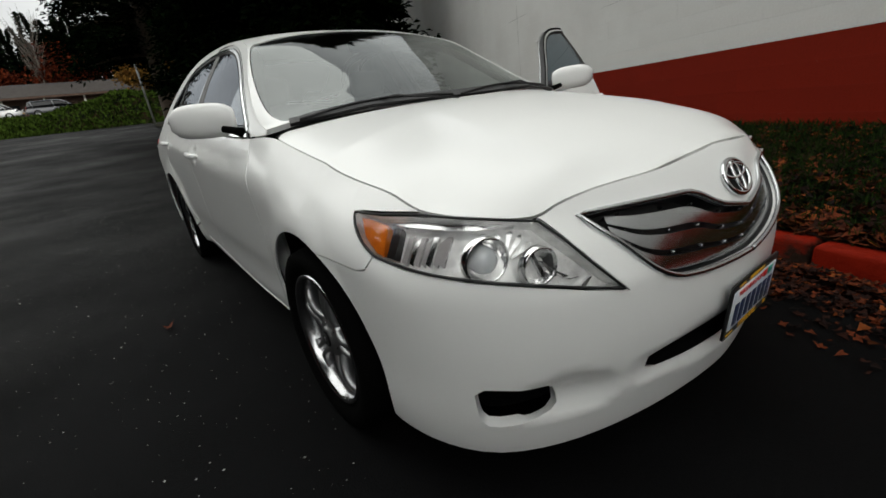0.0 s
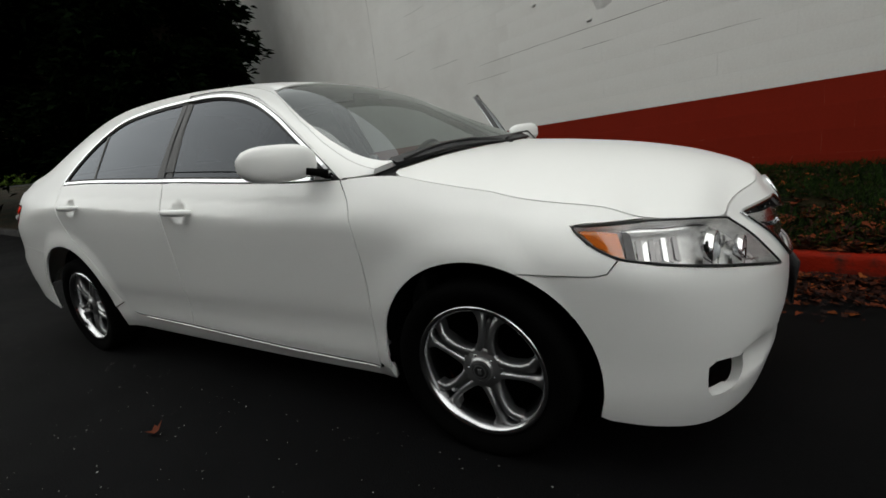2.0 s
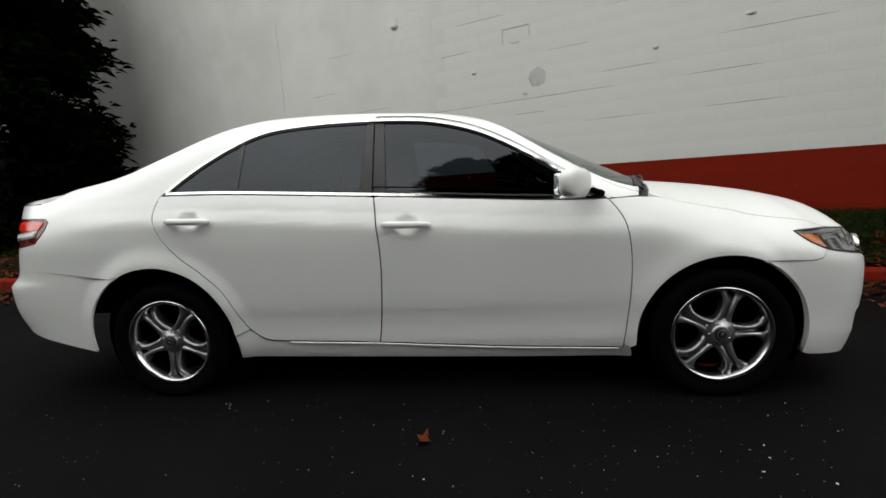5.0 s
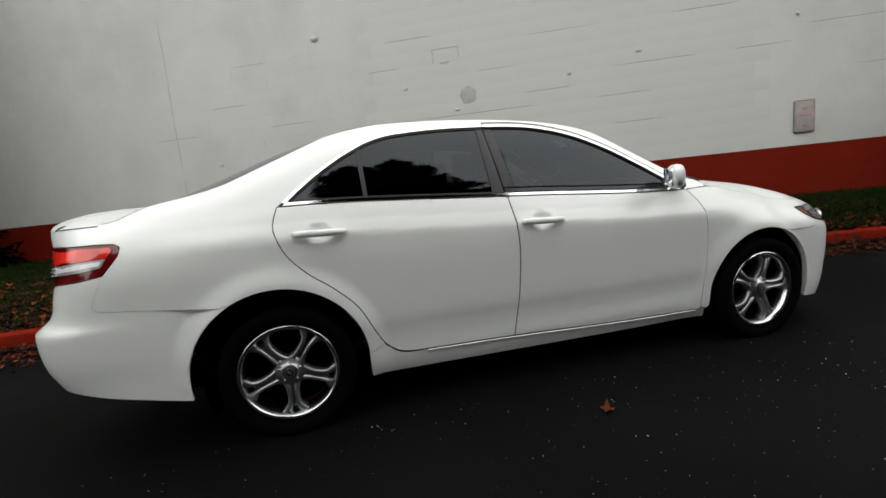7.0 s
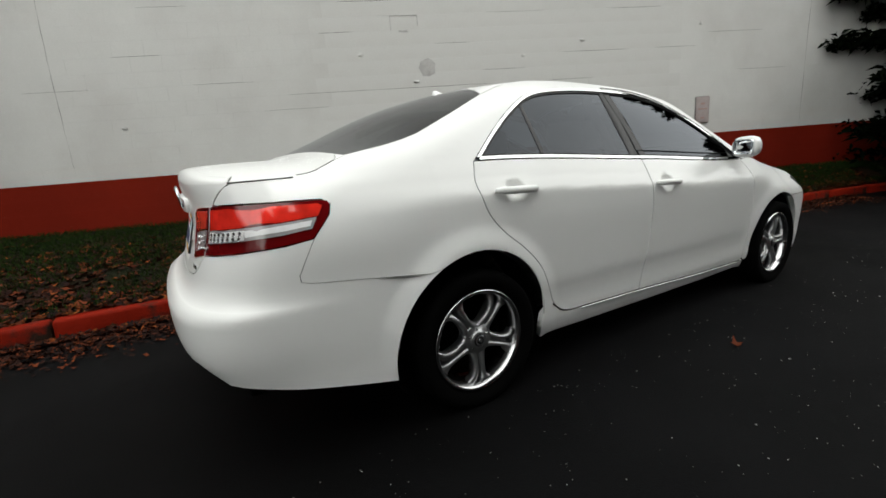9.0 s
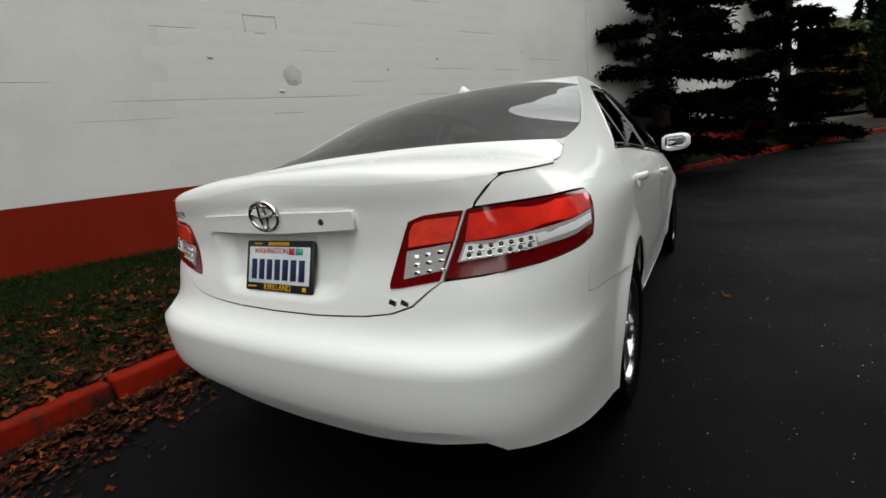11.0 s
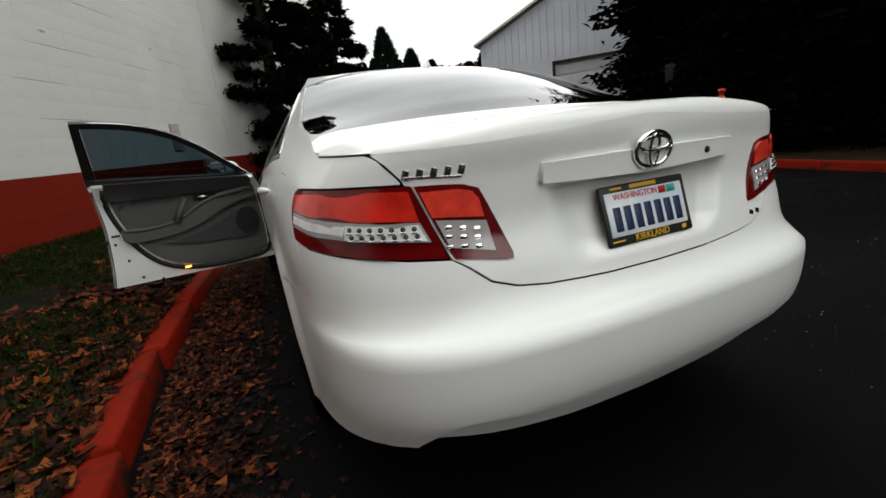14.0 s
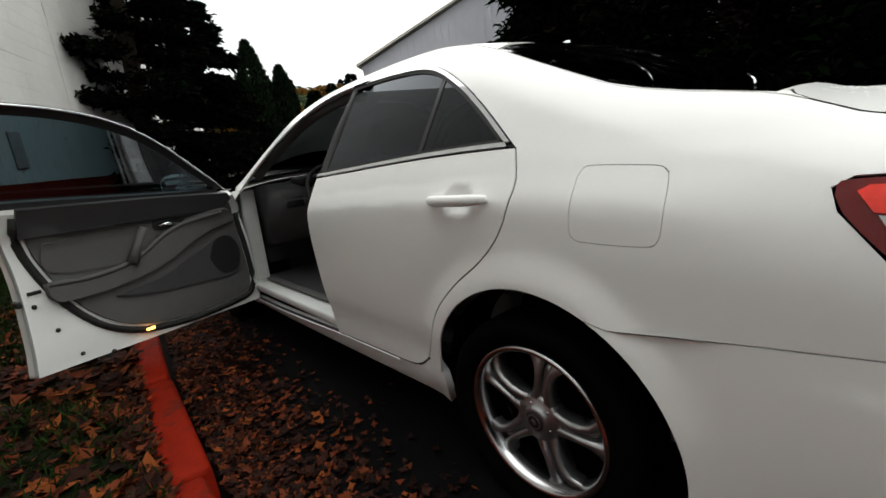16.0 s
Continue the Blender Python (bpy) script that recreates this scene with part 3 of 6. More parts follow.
BOOT_EDGE = [p for p in (body(-3.2 + i * 0.02, belt(-3.2 + i * 0.02)) for i in range(52))]
BOOT_EDGE += [(x, body(s_of(x, rail(x)), rail(x))[1], rail(x)) for x in [-2.06 + i * 0.02 for i in range(16)]]
BOOT_EDGE = [p for i, p in enumerate(BOOT_EDGE) if i == 0 or p[0] > max(q[0] for q in BOOT_EDGE[:i]) + 1e-5]
boot_y = curve(*[(p[0], p[1]) for p in BOOT_EDGE])
boot_z = curve(*[(p[0], p[2]) for p in BOOT_EDGE])
boot_c = curve((-2.45, 1.088), (-2.425, 1.092), (-2.39, 1.112), (-2.33, 1.124), (-2.2, 1.130), (-2.0, 1.133), (-1.93, 1.143), (-1.885, 1.160), (-1.6, 1.20))


def boot_top(x, y):
    r = min(abs(y) / boot_y(x), 1)
    return x, y, boot_z(x) + (boot_c(x) - boot_z(x)) * (1 - r ** 3.4)


def arch(axle, a0, a1, n=22):
    """Points of a wheel arch in (s, z), angles in degrees."""
    out = []
    for i in range(n + 1):
        a = radians(a0 + (a1 - a0) * i / n)
        if axle > 0:
            x, z = axle + .003 + .381 * math.cos(a), .304 + .381 * math.sin(a)
        else:
            x, z = axle - .018 + .397 * math.cos(a), .319 + .397 * math.sin(a)
        out.append((s_of(x, z), z))
    return out


def along(f, a, b, n=30):
    return [(a + (b - a) * i / n, f(a + (b - a) * i / n)) for i in range(n + 1)]


car = thing("car", "white four-door saloon with its driver's door open, parked by the kerb", "car")
SIDES = ((right, False, -1), (left, True, 1))

SEAM_B = spline([(-.228, 1.0225), (-.215, .92), (-.202, .75), (-.209, .57), (-.226, .41), (-.246, .283)])
SEAM_A = spline([(.888, .958), (.938, .885), (.962, .80), (.978, .68), (.980, .55), (.970, .39), (.955, .235)])
SEAM_C = spline([(-1.352, 1.074), (-1.375, 1.0), (-1.368, .948), (-1.33, .856), (-1.252, .768), (-1.142, .680), (-1.042, .575), (-.978, .448), (-.930, .362), (-.855, .308), (-.76, .297)])
SILL = spline([(-.76, .297), (-.246, .283), (.35, .255), (.955, .235)])
DLO = spline([(-1.352, 1.074), (-1.20, 1.197), (-1.03, 1.307), (-.85, 1.385), (-.62, 1.414), (-.33, 1.42), (0, 1.403), (.25, 1.345), (.45, 1.252), (.62, 1.145), (.77, 1.045), (.888, .958)])
LAMP_R = [(2.09, .778), (1.90, .779), (1.853, .776), (1.91, .732), (2.002, .690)]
TAIL_SPLIT = [(-2.50, .982), (-2.555, .89), (-2.588, .808)]
BOOT_SEAM = spline([(-2.212, 1.0735), (-2.365, 1.059), (-2.42, 1.033), (-2.468, 1.0), (-2.478, .990)])
BUMP_SEAM = [(-2.158, .862), (-2.185, .788), (-2.198, .743), (-2.192, .722), (-2.16, .712), (-1.94, .691), (-1.66, .665)]

quarter = ([p for p in SEAM_C if p[1] > .375] + [(-.9325, .3655)] + arch(-AXLE, 2, 116) + BUMP_SEAM[::-1] + [(-2.092, .937), (-2.079, .972), (-2.103, .988), (-2.26, .991), (-2.42, .990), (-2.476, .988)] + BOOT_SEAM[::-1])
# flank behind and over the doors: quarter panel, roof rail and pillars in one pressing
upper = [(s_of(x, rail(x)), rail(x) - 0.001) for x in [-2.06 + 3.09 * i / 100 for i in range(101)]] + [(1.03, .967), (.96, .9635), (.90, .963)] + DLO[::-1]
flank = upper + quarter
fender = ([p for p in SEAM_A[::-1] if p[1] > 0.24] + along(belt, .96, 2.085, 40) + LAMP_R + [(1.965, .657), (1.915, .648), (1.68, .6515)] + arch(AXLE, 66, 183)
          + [(s_of(AXLE - ARCH + .004, .25), .25), (.99, .236)])
rear_door = SEAM_C + [p for p in SILL if -.76 < p[0] < -.246] + SEAM_B[::-1] + along(belt, -.228, -1.352, 30)
front_door = SEAM_B + [p for p in SILL if p[0] > -.24] + SEAM_A[::-1] + along(belt, .888, -.228, 30)
rocker = [(-1.0125, .330), (-.9325, .3625), (-.857, .306)] + [p for p in SILL] + [(.99, .232), (1.0, .19)] + along(bottom, 1.0, -1.008, 30)
window = DLO + along(belt, .888, -1.352, 40)


def cut(poly, a, b):
    """The piece of an outline to the left of the line from a to b."""
    out = []
    n = len(poly)
    f = lambda p: (b[0] - a[0]) * (p[1] - a[1]) - (b[1] - a[1]) * (p[0] - a[0])
    for i in range(n):
        p, q = poly[i], poly[(i + 1) % n]
        d, e = f(p), f(q)
        if d >= 0:
            out.append(p)
        if d * e < 0:
            t = d / (d - e)
            out.append((p[0] + (q[0] - p[0]) * t, p[1] + (q[1] - p[1]) * t))
    return out


def between(poly, l0, l1, r0, r1):
    """The piece of an outline between two upright lines, each given from its foot to its head."""
    return cut(cut(poly, l1, l0), r0, r1)


inner = shrink(clean(window), 0.023)
PANES = {
    "quarter_glass": between(inner, (-1.5, 1.0), (-1.5, 1.5), (-.953, 1.0), (-.968, 1.5)),
    "rear_glass": between(inner, (-.930, 1.0), (-.945, 1.5), (-.305, 1.0), (-.292, 1.5)),
    "front_glass": between(inner, (-.160, 1.0), (-.212, 1.5), (.745, 1.0), (.745, 1.5)),
}
PILLARS = {
    "pillar_cover": between(inner, (-.303, 1.0), (-.290, 1.5), (-.236, 1.0), (-.262, 1.5)),
    "front_pillar_cover": between(inner, (-.230, 1.0), (-.256, 1.5), (-.162, 1.0), (-.214, 1.5)),
    "mirror_sail": between(inner, (.747, 1.0), (.747, 1.5), (1.5, 1.0), (1.5, 1.5)),
    "division_bar": between(inner, (-.952, 1.0), (-.967, 1.5), (-.931, 1.0), (-.946, 1.5)),
}

FUEL = spline([(-1.545, 1.0), (-1.56, 1.02), (-1.60, 1.024), (-1.73, 1.020), (-1.785, 1.013), (-1.803, .985), (-1.804, .90), (-1.793, .868), (-1.755, .857), (-1.60, .856), (-1.555, .862), (-1.540, .89), (-1.545, 1.0)], .015)
HINGE = Vector((.945, .885, 0))
DOOR_SWING = Matrix.Translation(HINGE) @ Matrix.Rotation(radians(-69.5), 4, "Z") @ Matrix.Translation(-HINGE)
doors = {}


def rail_normal(x, sg):
    """The direction shared by roof and flank along the roof rail."""
    zr = rail(x)
    s0 = s_of(x, zr)
    a, b = Vector(body(s0, zr)), Vector(body(s0, zr - .01))
    n1 = Vector((0, a.z - b.z, b.y - a.y)).normalized()
    c, d = Vector(top(x, a.y - .03)), Vector(top(x, a.y - .01))
    n2 = Vector((0, c.z - d.z, d.y - c.y)).normalized()
    n = (n1 + n2).normalized()
    return Vector((0, sg * n.y, n.z))


def flank_soft(n, p):
    w = max(0, 1 - (rail(p.x) - p.z) / .11) if -2.15 < p.x < 1.0 else 0
    return n.lerp(rail_normal(p.x, math.copysign(1, p.y)), w) if w else n


def roof_soft(n, p):
    if not -1.95 < p.x < 1.0:
        return n
    w = max(0, 1 - (body(s_of(p.x, rail(p.x)), rail(p.x))[1] - abs(p.y)) / .10)
    return n.lerp(rail_normal(p.x, math.copysign(1, p.y)), w) if w else n


for surf, flip, sg in SIDES:
    part("side_panel", sheet(flank, surf, holes=[FUEL] if sg > 0 else [], flip=flip, gap=.0015, deep=.008, step=.028, soft=flank_soft), M["paint"], car)
    part("fender", sheet(fender, surf, flip=flip, gap=.0015, deep=.007), M["paint"], car)
    part("rocker_panel", sheet(rocker, surf, flip=flip, deep=.03, lift=-.007), M["paint"], car)
    d = doors["rear", sg] = part("rear_door", sheet(rear_door, surf, flip=flip, gap=.0035, deep=.03, step=.018), M["paint"], car)
    for n in ("quarter_glass", "rear_glass"):
        part(n, sheet(PANES[n], surf, flip=flip, deep=.004, lift=-.006), M["glass_dark"], d, "dark tinted glass")
    for n in ("pillar_cover", "division_bar"):
        part(n, sheet(PILLARS[n], surf, flip=flip, deep=.008, lift=-.003), M["black"], d, "black plastic cover")
    d = doors["front", sg] = part("front_door", sheet(front_door, surf, flip=flip, gap=.0035, deep=.06, step=.018), M["paint"], car)
    part("front_glass", sheet(PANES["front_glass"], surf, flip=flip, deep=.004, lift=-.006), M["glass" if sg > 0 else "glass_dark"], d, "dark tinted glass")
    for n in ("front_pillar_cover", "mirror_sail"):
        part(n, sheet(PILLARS[n], surf, flip=flip, deep=.008, lift=-.003), M["black"], d, "black plastic cover")
    # window surrounds: rear and front halves belong to their doors
    for key, ring, mt, li, nm in (("rear", (-2, -.232, -.258), 0, 0, ""), ("front", (-.232, 2, 0), 0, 0, "")):
        outer_r = shrink(clean(window), .002)
        for o, i_, mt, li, nm in ((outer_r, shrink(clean(window), .014), M["chrome"], .004, "chrome_trim"), (shrink(clean(window), .0145), shrink(clean(window), .024), M["seal"], -.001, "window_seal")):
            a = cut(o, (-.234, 1.0), (-.260, 1.5)) if key == "rear" else cut(o, (-.256, 1.5), (-.230, 1.0))
            b = i_
            part(nm, sheet(a, surf, holes=[b], flip=flip, deep=.008, lift=li, step=.05), mt, doors[key, sg], "polished chrome window trim" if nm == "chrome_trim" else "black rubber seal")

# bumpers
half_f = ([(SF - s, z) for s, z in [(3.049, .815)] + along(belt, 3.03, 2.385, 24)]
          + [(SF - s, z) for s, z in [(2.397, .741), (2.452, .704), (2.503, .645), (2.560, .568), (2.48, .590), (2.38, .619), (2.25, .648), (2.105, .671), (2.004, .690), (1.965, .655), (1.915, .646), (1.68, .6500)]]
          + [(SF - s, z) for s, z in arch(AXLE, 65.7, -15.5, 18)] + [(SF - s, z) for s, z in along(bottom, 1.96, 3.049, 24)])
HEAD = spline([(2.392, .741), (2.25, .764), (2.08, .775), (1.90, .777)], .02) + spline([(1.90, .777), (1.856, .774), (1.912, .732), (2.004, .692), (2.105, .673), (2.25, .650), (2.38, .621), (2.48, .592), (2.555, .571)], .02) + spline([(2.555, .571), (2.500, .646), (2.449, .705), (2.392, .741)], .02)
GRILLE = spline([(.548, .733), (.46, .735), (.33, .738), (.24, .732), (.19, .713), (.13, .685), (0, .66)], .03)
GRILLE_LOW = spline([(0, .538), (.2, .544), (.30, .553), (.36, .566), (.415, .598), (.475, .667), (.548, .733)], .03)


def mirrored(half):
    """A closed outline from its left half, which begins and ends on the middle line."""
    return half + [(-c, z) for c, z in half[::-1]]


grille_hole = mirrored([(c, z) for c, z in (GRILLE_LOW + GRILLE)])
intake = mirrored(spline([(0, .305), (.25, .307), (.40, .318), (.43, .332)], .04) + spline([(.43, .366), (.27, .372), (0, .374)], .04))
fog = [(SF - s, z) for s, z in spline([(2.226, .366), (2.230, .325), (2.240, .285), (2.254, .268), (2.28, .264), (2.34, .272), (2.392, .284), (2.408, .297), (2.406, .325), (2.396, .350), (2.382, .361), (2.32, .374), (2.246, .381), (2.226, .366)], .02)]


def bumper_face(c, z):
    """Front bumper with dished mouths round the fog openings."""
    x, y, z = front(c, z)
    d = max(0, 1 - (((abs(c) - (SF - 2.42)) / .13) ** 2 + ((z - .325) / .075) ** 2))
    e = max(0, 1 - ((abs(c) / .52) ** 4 + ((z - .335) / .065) ** 2))
    return x - .032 * d ** 1.4 - .025 * e ** 1.2, y * (1 - .015 * d ** 1.4), z


front_bumper = part("front_bumper", sheet(mirrored(half_f), bumper_face, step=.025, holes=[grille_hole, intake, fog, [(-c, z) for c, z in fog]], deep=.03, gap=.0012), M["paint"], car)

half_r = ([(s - SR, z) for s, z in [(-3.199, .697), (-3.0, .699), (-2.9, .703), (-2.80, .709), (-2.72, .720), (-2.66, .742), (-2.615, .785), (-2.588, .806), (-2.50, .816), (-2.36, .834), (-2.25, .846)] + BUMP_SEAM]
          + [(s - SR, z) for s, z in arch(-AXLE, 116.4, 188, 16)] + [(s - SR, z) for s, z in along(bottom, -1.89, -2.44, 10)] + [(s - SR, z) for s, z in [(-2.452, .374), (-2.49, .410), (-2.53, .434), (-2.58, .436), (-2.70, .412), (-2.85, .396), (-3.199, .381)]])
rear_bumper = part("rear_bumper", sheet(mirrored(half_r), rear, flip=True, deep=.012, gap=.0008, step=.028), M["paint"], car)
lower = [(s - SR, z) for s, z in [(-3.199, .392), (-2.85, .407), (-2.70, .423), (-2.58, .446), (-2.53, .443), (-2.485, .414), (-2.452, .380), (-2.43, .366)] + along(bottom, -2.45, -3.199, 14)]
part("rear_valance", sheet(mirrored(lower), rear, flip=True, deep=.03, lift=-.024), M["paint"], car)

# bonnet, roof, screens, boot
hood_half = [body(s, belt(s))[:2] for s in [3.047 - i * (3.047 - 1.13) / 66 for i in range(67)]]
hood_rear = spline([(1.098, .783), (1.088, .752), (1.112, .70), (1.18, .45), (1.235, .2), (1.25, 0)], .04)
hood_out = [p for p in hood_half if p[1] > .001] + hood_rear
hood_out = hood_out + [(x, -y) for x, y in hood_out[::-1] if y > .0005]
part("hood", sheet(hood_out, hood_top, gap=.003, deep=.02), M["paint"], car)
screen_half = spline([(1.195, 0), (1.18, .2), (1.13, .45), (1.06, .69), (1.02, .738)], .04) + spline([(.985, .745), (.9, .747), (.75, .722), (.6, .682), (.47, .634), (.41, .606)], .05) + spline([(.37, .58), (.30, .35), (.27, 0)], .05)
screen_out = screen_half + [(x, -y) for x, y in screen_half[::-1] if y > .0005]
back_half = spline([(-1.03, 0), (-1.05, .3), (-1.13, .565)], .05) + [(x, body(s_of(x, rail(x)), rail(x))[1] - .006) for x in (-1.17, -1.25, -1.33, -1.41, -1.49, -1.57, -1.65, -1.73, -1.80, -1.86)] + spline([(-1.880, .766), (-1.874, .4), (-1.876, 0)], .05)
back_out = back_half + [(x, -y) for x, y in back_half[::-1] if y > .0005]
shell_edge = [(x, body(s_of(x, rail(x)), rail(x) - .001)[1] - .0006) for x in [-1.935 + 2.965 * i / 100 for i in range(101)]]
shell_half = [(-1.885, 0), (-1.886, .4), (-1.892, .70), (-1.908, .765)] + shell_edge + [(1.07, .68), (1.15, .45), (1.20, .2), (1.215, 0)]
shell_out = shell_half + [(x, -y) for x, y in shell_half[::-1] if y > .0005]
part("roof", sheet(shell_out, top, holes=[shrink(clean(screen_out), -.004), shrink(clean(back_out), -.004)], deep=.02, soft=roof_soft), M["paint"], car)
part("windscreen", sheet(screen_out, top, deep=.006, lift=-.004), M["screen"], car, "clear laminated windscreen")
part("rear_window", sheet(back_out, top, deep=.006, lift=-.004), M["back_glass"], car, "dark tinted rear window")
def lid_face(c, z):
    """Rear face of the boot with the dish for the number plate."""
    x, y, z = rear(c, z)
    w = .375 - (.95 - z) * .36
    k = min(1, max(0, (w + .02 - abs(c)) / .085)) * min(1, max(0, (z - .735) / .05)) * min(1, max(0, (.952 - z) / .02))
    return x + .032 * k * k * (3 - 2 * k), y, z


lip = []
for i in range(40):
    q = -2.375 - i * .825 / 39
    x, y, z = body(q, belt(q) - .001)
    n2 = Vector((x + 2.0, y * .8)).normalized()
    inn = boot_top(x - n2.x * .055, max(y - n2.y * .055, 0))
    p0, p1, p2 = Vector((x, y, z)), Vector((x - n2.x * .006, max(y - n2.y * .006, 0), inn[2] - .002)), Vector(inn)
    lip.append([tuple(p0 * (1 - t) ** 2 + p1 * 2 * t * (1 - t) + p2 * t * t) for t in [k / 6 for k in range(7)]])
boot_side = [body(q, belt(q))[:2] for q in [-2.17 - i * .03 for i in range(7)]]
boot_half = [(-1.889, 0), (-1.890, .4), (-1.896, .70), (-1.912, .766)] + [(x, boot_y(x) - .002) for x in (-1.940, -1.96, -1.98, -2.0, -2.02, -2.04, -2.06)] + boot_side + [lip[0][0][:2]] + [r[-1][:2] for r in lip if r[-1][1] > .004] + [(lip[-1][-1][0], 0)]
boot_out = boot_half + [(x, -y) for x, y in boot_half[::-1] if y > .0005]
lid = sheet(boot_out, boot_top, deep=0, step=.028)
for sg in (1, -1):
    v = [(c[0], sg * c[1], c[2]) for r in lip for c in r]
    f = [(7 * i + j, 7 * i + 7 + j, 7 * i + 8 + j, 7 * i + 1 + j) for i in range(len(lip) - 1) for j in range(6)]
    join(lid, raw(v, f if sg < 0 else [q[::-1] for q in f]))
lid_half = [(s - SR, z) for s, z in [(-3.199, 1.0895)] + [(s, belt(s) - .0005) for s in [-3.15 + i * .05 for i in range(15)]] + [(-2.40, belt(-2.40)), (-2.375, 1.0585), (-2.424, 1.034), (-2.472, 1.0), (-2.484, .986)] + TAIL_SPLIT + [(-2.618, .787), (-2.663, .745), (-2.722, .723), (-2.80, .712), (-2.9, .706), (-3.0, .702), (-3.199, .700)]]
sheet(mirrored(lid_half), lid_face, flip=True, deep=.02, gap=.0006, bm=lid, step=.017)
boot = part("boot_lid", lid, M["paint"], car)

# near-black lining that closes the body under its panels, shade put into its colour
under_bm = box((3.8, 1.30, .10), at=(-.05, 0, .26), bevel=.03)
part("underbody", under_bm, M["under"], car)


# wheels: ribs of a spoke and the web between them (radius, offset, half width, height)
RIB = ((.048, .0260, .0200, .066), (.080, .0190, .0125, .075), (.112, .0165, .0105, .080), (.144, .0175, .0100, .082), (.171, .0230, .0125, .079), (.190, .0340, .0210, .073), (.203, .0520, .0360, .066))
WEB = ((.048, 0, .032, .060), (.080, 0, .022, .060), (.112, 0, .016, .058), (.144, 0, .017, .058), (.165, 0, .017, .056), (.178, 0, .010, .054), (.184, 0, .003, .050))


def wheel_at(x, y, turned=0.0):
    w = part("wheel", lathe([(.229, -.10), (.285, -.108), (.306, -.10), (.314, -.07), (.316, 0), (.314, .07), (.306, .10), (.285, .108), (.262, .104), (.242, .096), (.230, .088), (.229, -.09)], 64), M["tyre"], car, "black low-profile tyre")
    w.matrix_basis = Matrix.Translation((x, y, .304)) @ Matrix.Rotation(radians(90 if y < 0 else -90), 4, "X") @ Matrix.Rotation(radians(turned), 4, "Z")
    rim = part("rim", lathe([(.229, -.09), (.207, -.085), (.197, .02), (.200, .058), (.206, .072), (.211, .086), (.220, .096), (.229, .096), (.232, .086)], 64), M["lip"], w, "polished alloy rim lip")
    bm = None
    for i in range(5):
        a = 2 * math.pi * i / 5
        m = Matrix.Rotation(a, 4, "Z")
        for sg in (-1, 0, 1):
            v = []
            for r, off, hw, h in RIB if sg else WEB:
                v.append([(r, sg * off - hw, h - .012), (r, sg * off - hw * .6, h), (r, sg * off + hw * .6, h), (r, sg * off + hw, h - .012), (r, sg * off + hw, h - .045), (r, sg * off - hw, h - .045)])
            flat = [p for ring in v for p in ring]
            f = [(6 * q + k, 6 * q + (k + 1) % 6, 6 * q + 6 + (k + 1) % 6, 6 * q + 6 + k) for q in range(6) for k in range(6)]
            one = raw(flat, f)
            bmesh.ops.recalc_face_normals(one, faces=one.faces)
            bmesh.ops.transform(one, matrix=m, verts=one.verts)
            bm = join(bm, one)
    spokes = part("spokes", bm, M["rim"], w, "five twin silver spokes")
    part("hub", lathe([(.001, .076), (.034, .084), (.040, .080), (.044, .070), (.066, .070), (.073, .064), (.073, .02)], 40), M["rim"], w, "silver hub")
    part("hub_cap", lathe([(.001, .089), (.024, .088), (.030, .083)], 32), M["black"], w, "black hub cap")
    part("cap_ring", lathe([(.0185, .0895), (.0215, .0905), (.0235, .0893)], 28), M["rim"], w, "silver ring on the cap")
    part("cap_mark", box((.012, .018, .002), at=(0, 0, .0895), bevel=.0008), M["rim"], w)
    # disc widened and coloured near black as the shade behind the spokes
    part("brake_disc", lathe([(.02, -.02), (.194, -.02), (.194, -.035), (.02, -.035)], 40), M["under"], w, "wide brake disc, near-black for shade behind the spokes")
    for i in range(5):
        a = 2 * math.pi * (i + .5) / 5
        part("lug_nut", lathe([(.001, .072), (.005, .071), (.0075, .066), (.0075, .05)], 8, Matrix.Translation((.048 * math.cos(a), .048 * math.sin(a), 0))), M["chrome"], w)
    return w


for x, y, tt in ((AXLE, -.80, 5), (-AXLE, -.80, 54), (AXLE, .80, 50), (-AXLE, .80, 42)):
    wheel_at(x, y, tt)
    # arch liner, coloured near black to stand in for the shade over the tyre
    well = lathe([(.384, 0), (.388, .02), (.388, .30), (.30, .30), (.06, .30)], 40)
    low_verts = [q for q in well.verts if (q.co.y if y < 0 else -q.co.y) > .22]
    bmesh.ops.delete(well, geom=low_verts, context="VERTS")
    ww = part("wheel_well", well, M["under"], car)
    ww.matrix_basis = Matrix.Translation((x, y, HUB_Z)) @ Matrix.Rotation(radians(-90 if y < 0 else 90), 4, "X") @ Matrix.Translation((0, 0, -.045))
doors["front", 1].matrix_basis = DOOR_SWING
# rubber strips that darken the shut lines
for surf, flip, sg in SIDES:
    for line in (SEAM_A[1:], SEAM_B[1:], SEAM_C[1:], SILL):
        if sg > 0 and line is SEAM_A[1:]:
            continue
        pts = [Vector(surf(*p)) for p in line]
        part("weatherstrip", tube([(p.x, p.y - sg * .010, p.z) for p in pts], .0075, 6), M["seal"], car, "black rubber strip")

# rolled upper edge of the sills, which catches the sky
for surf, flip, sg in SIDES:
    edge = [Vector(surf(s, z - .009)) for s, z in SILL if -.74 < s < .94]
    part("sill_edge", tube([(p.x, p.y - sg * .0015, p.z) for p in edge], .0045, 8), M["paint"], car)

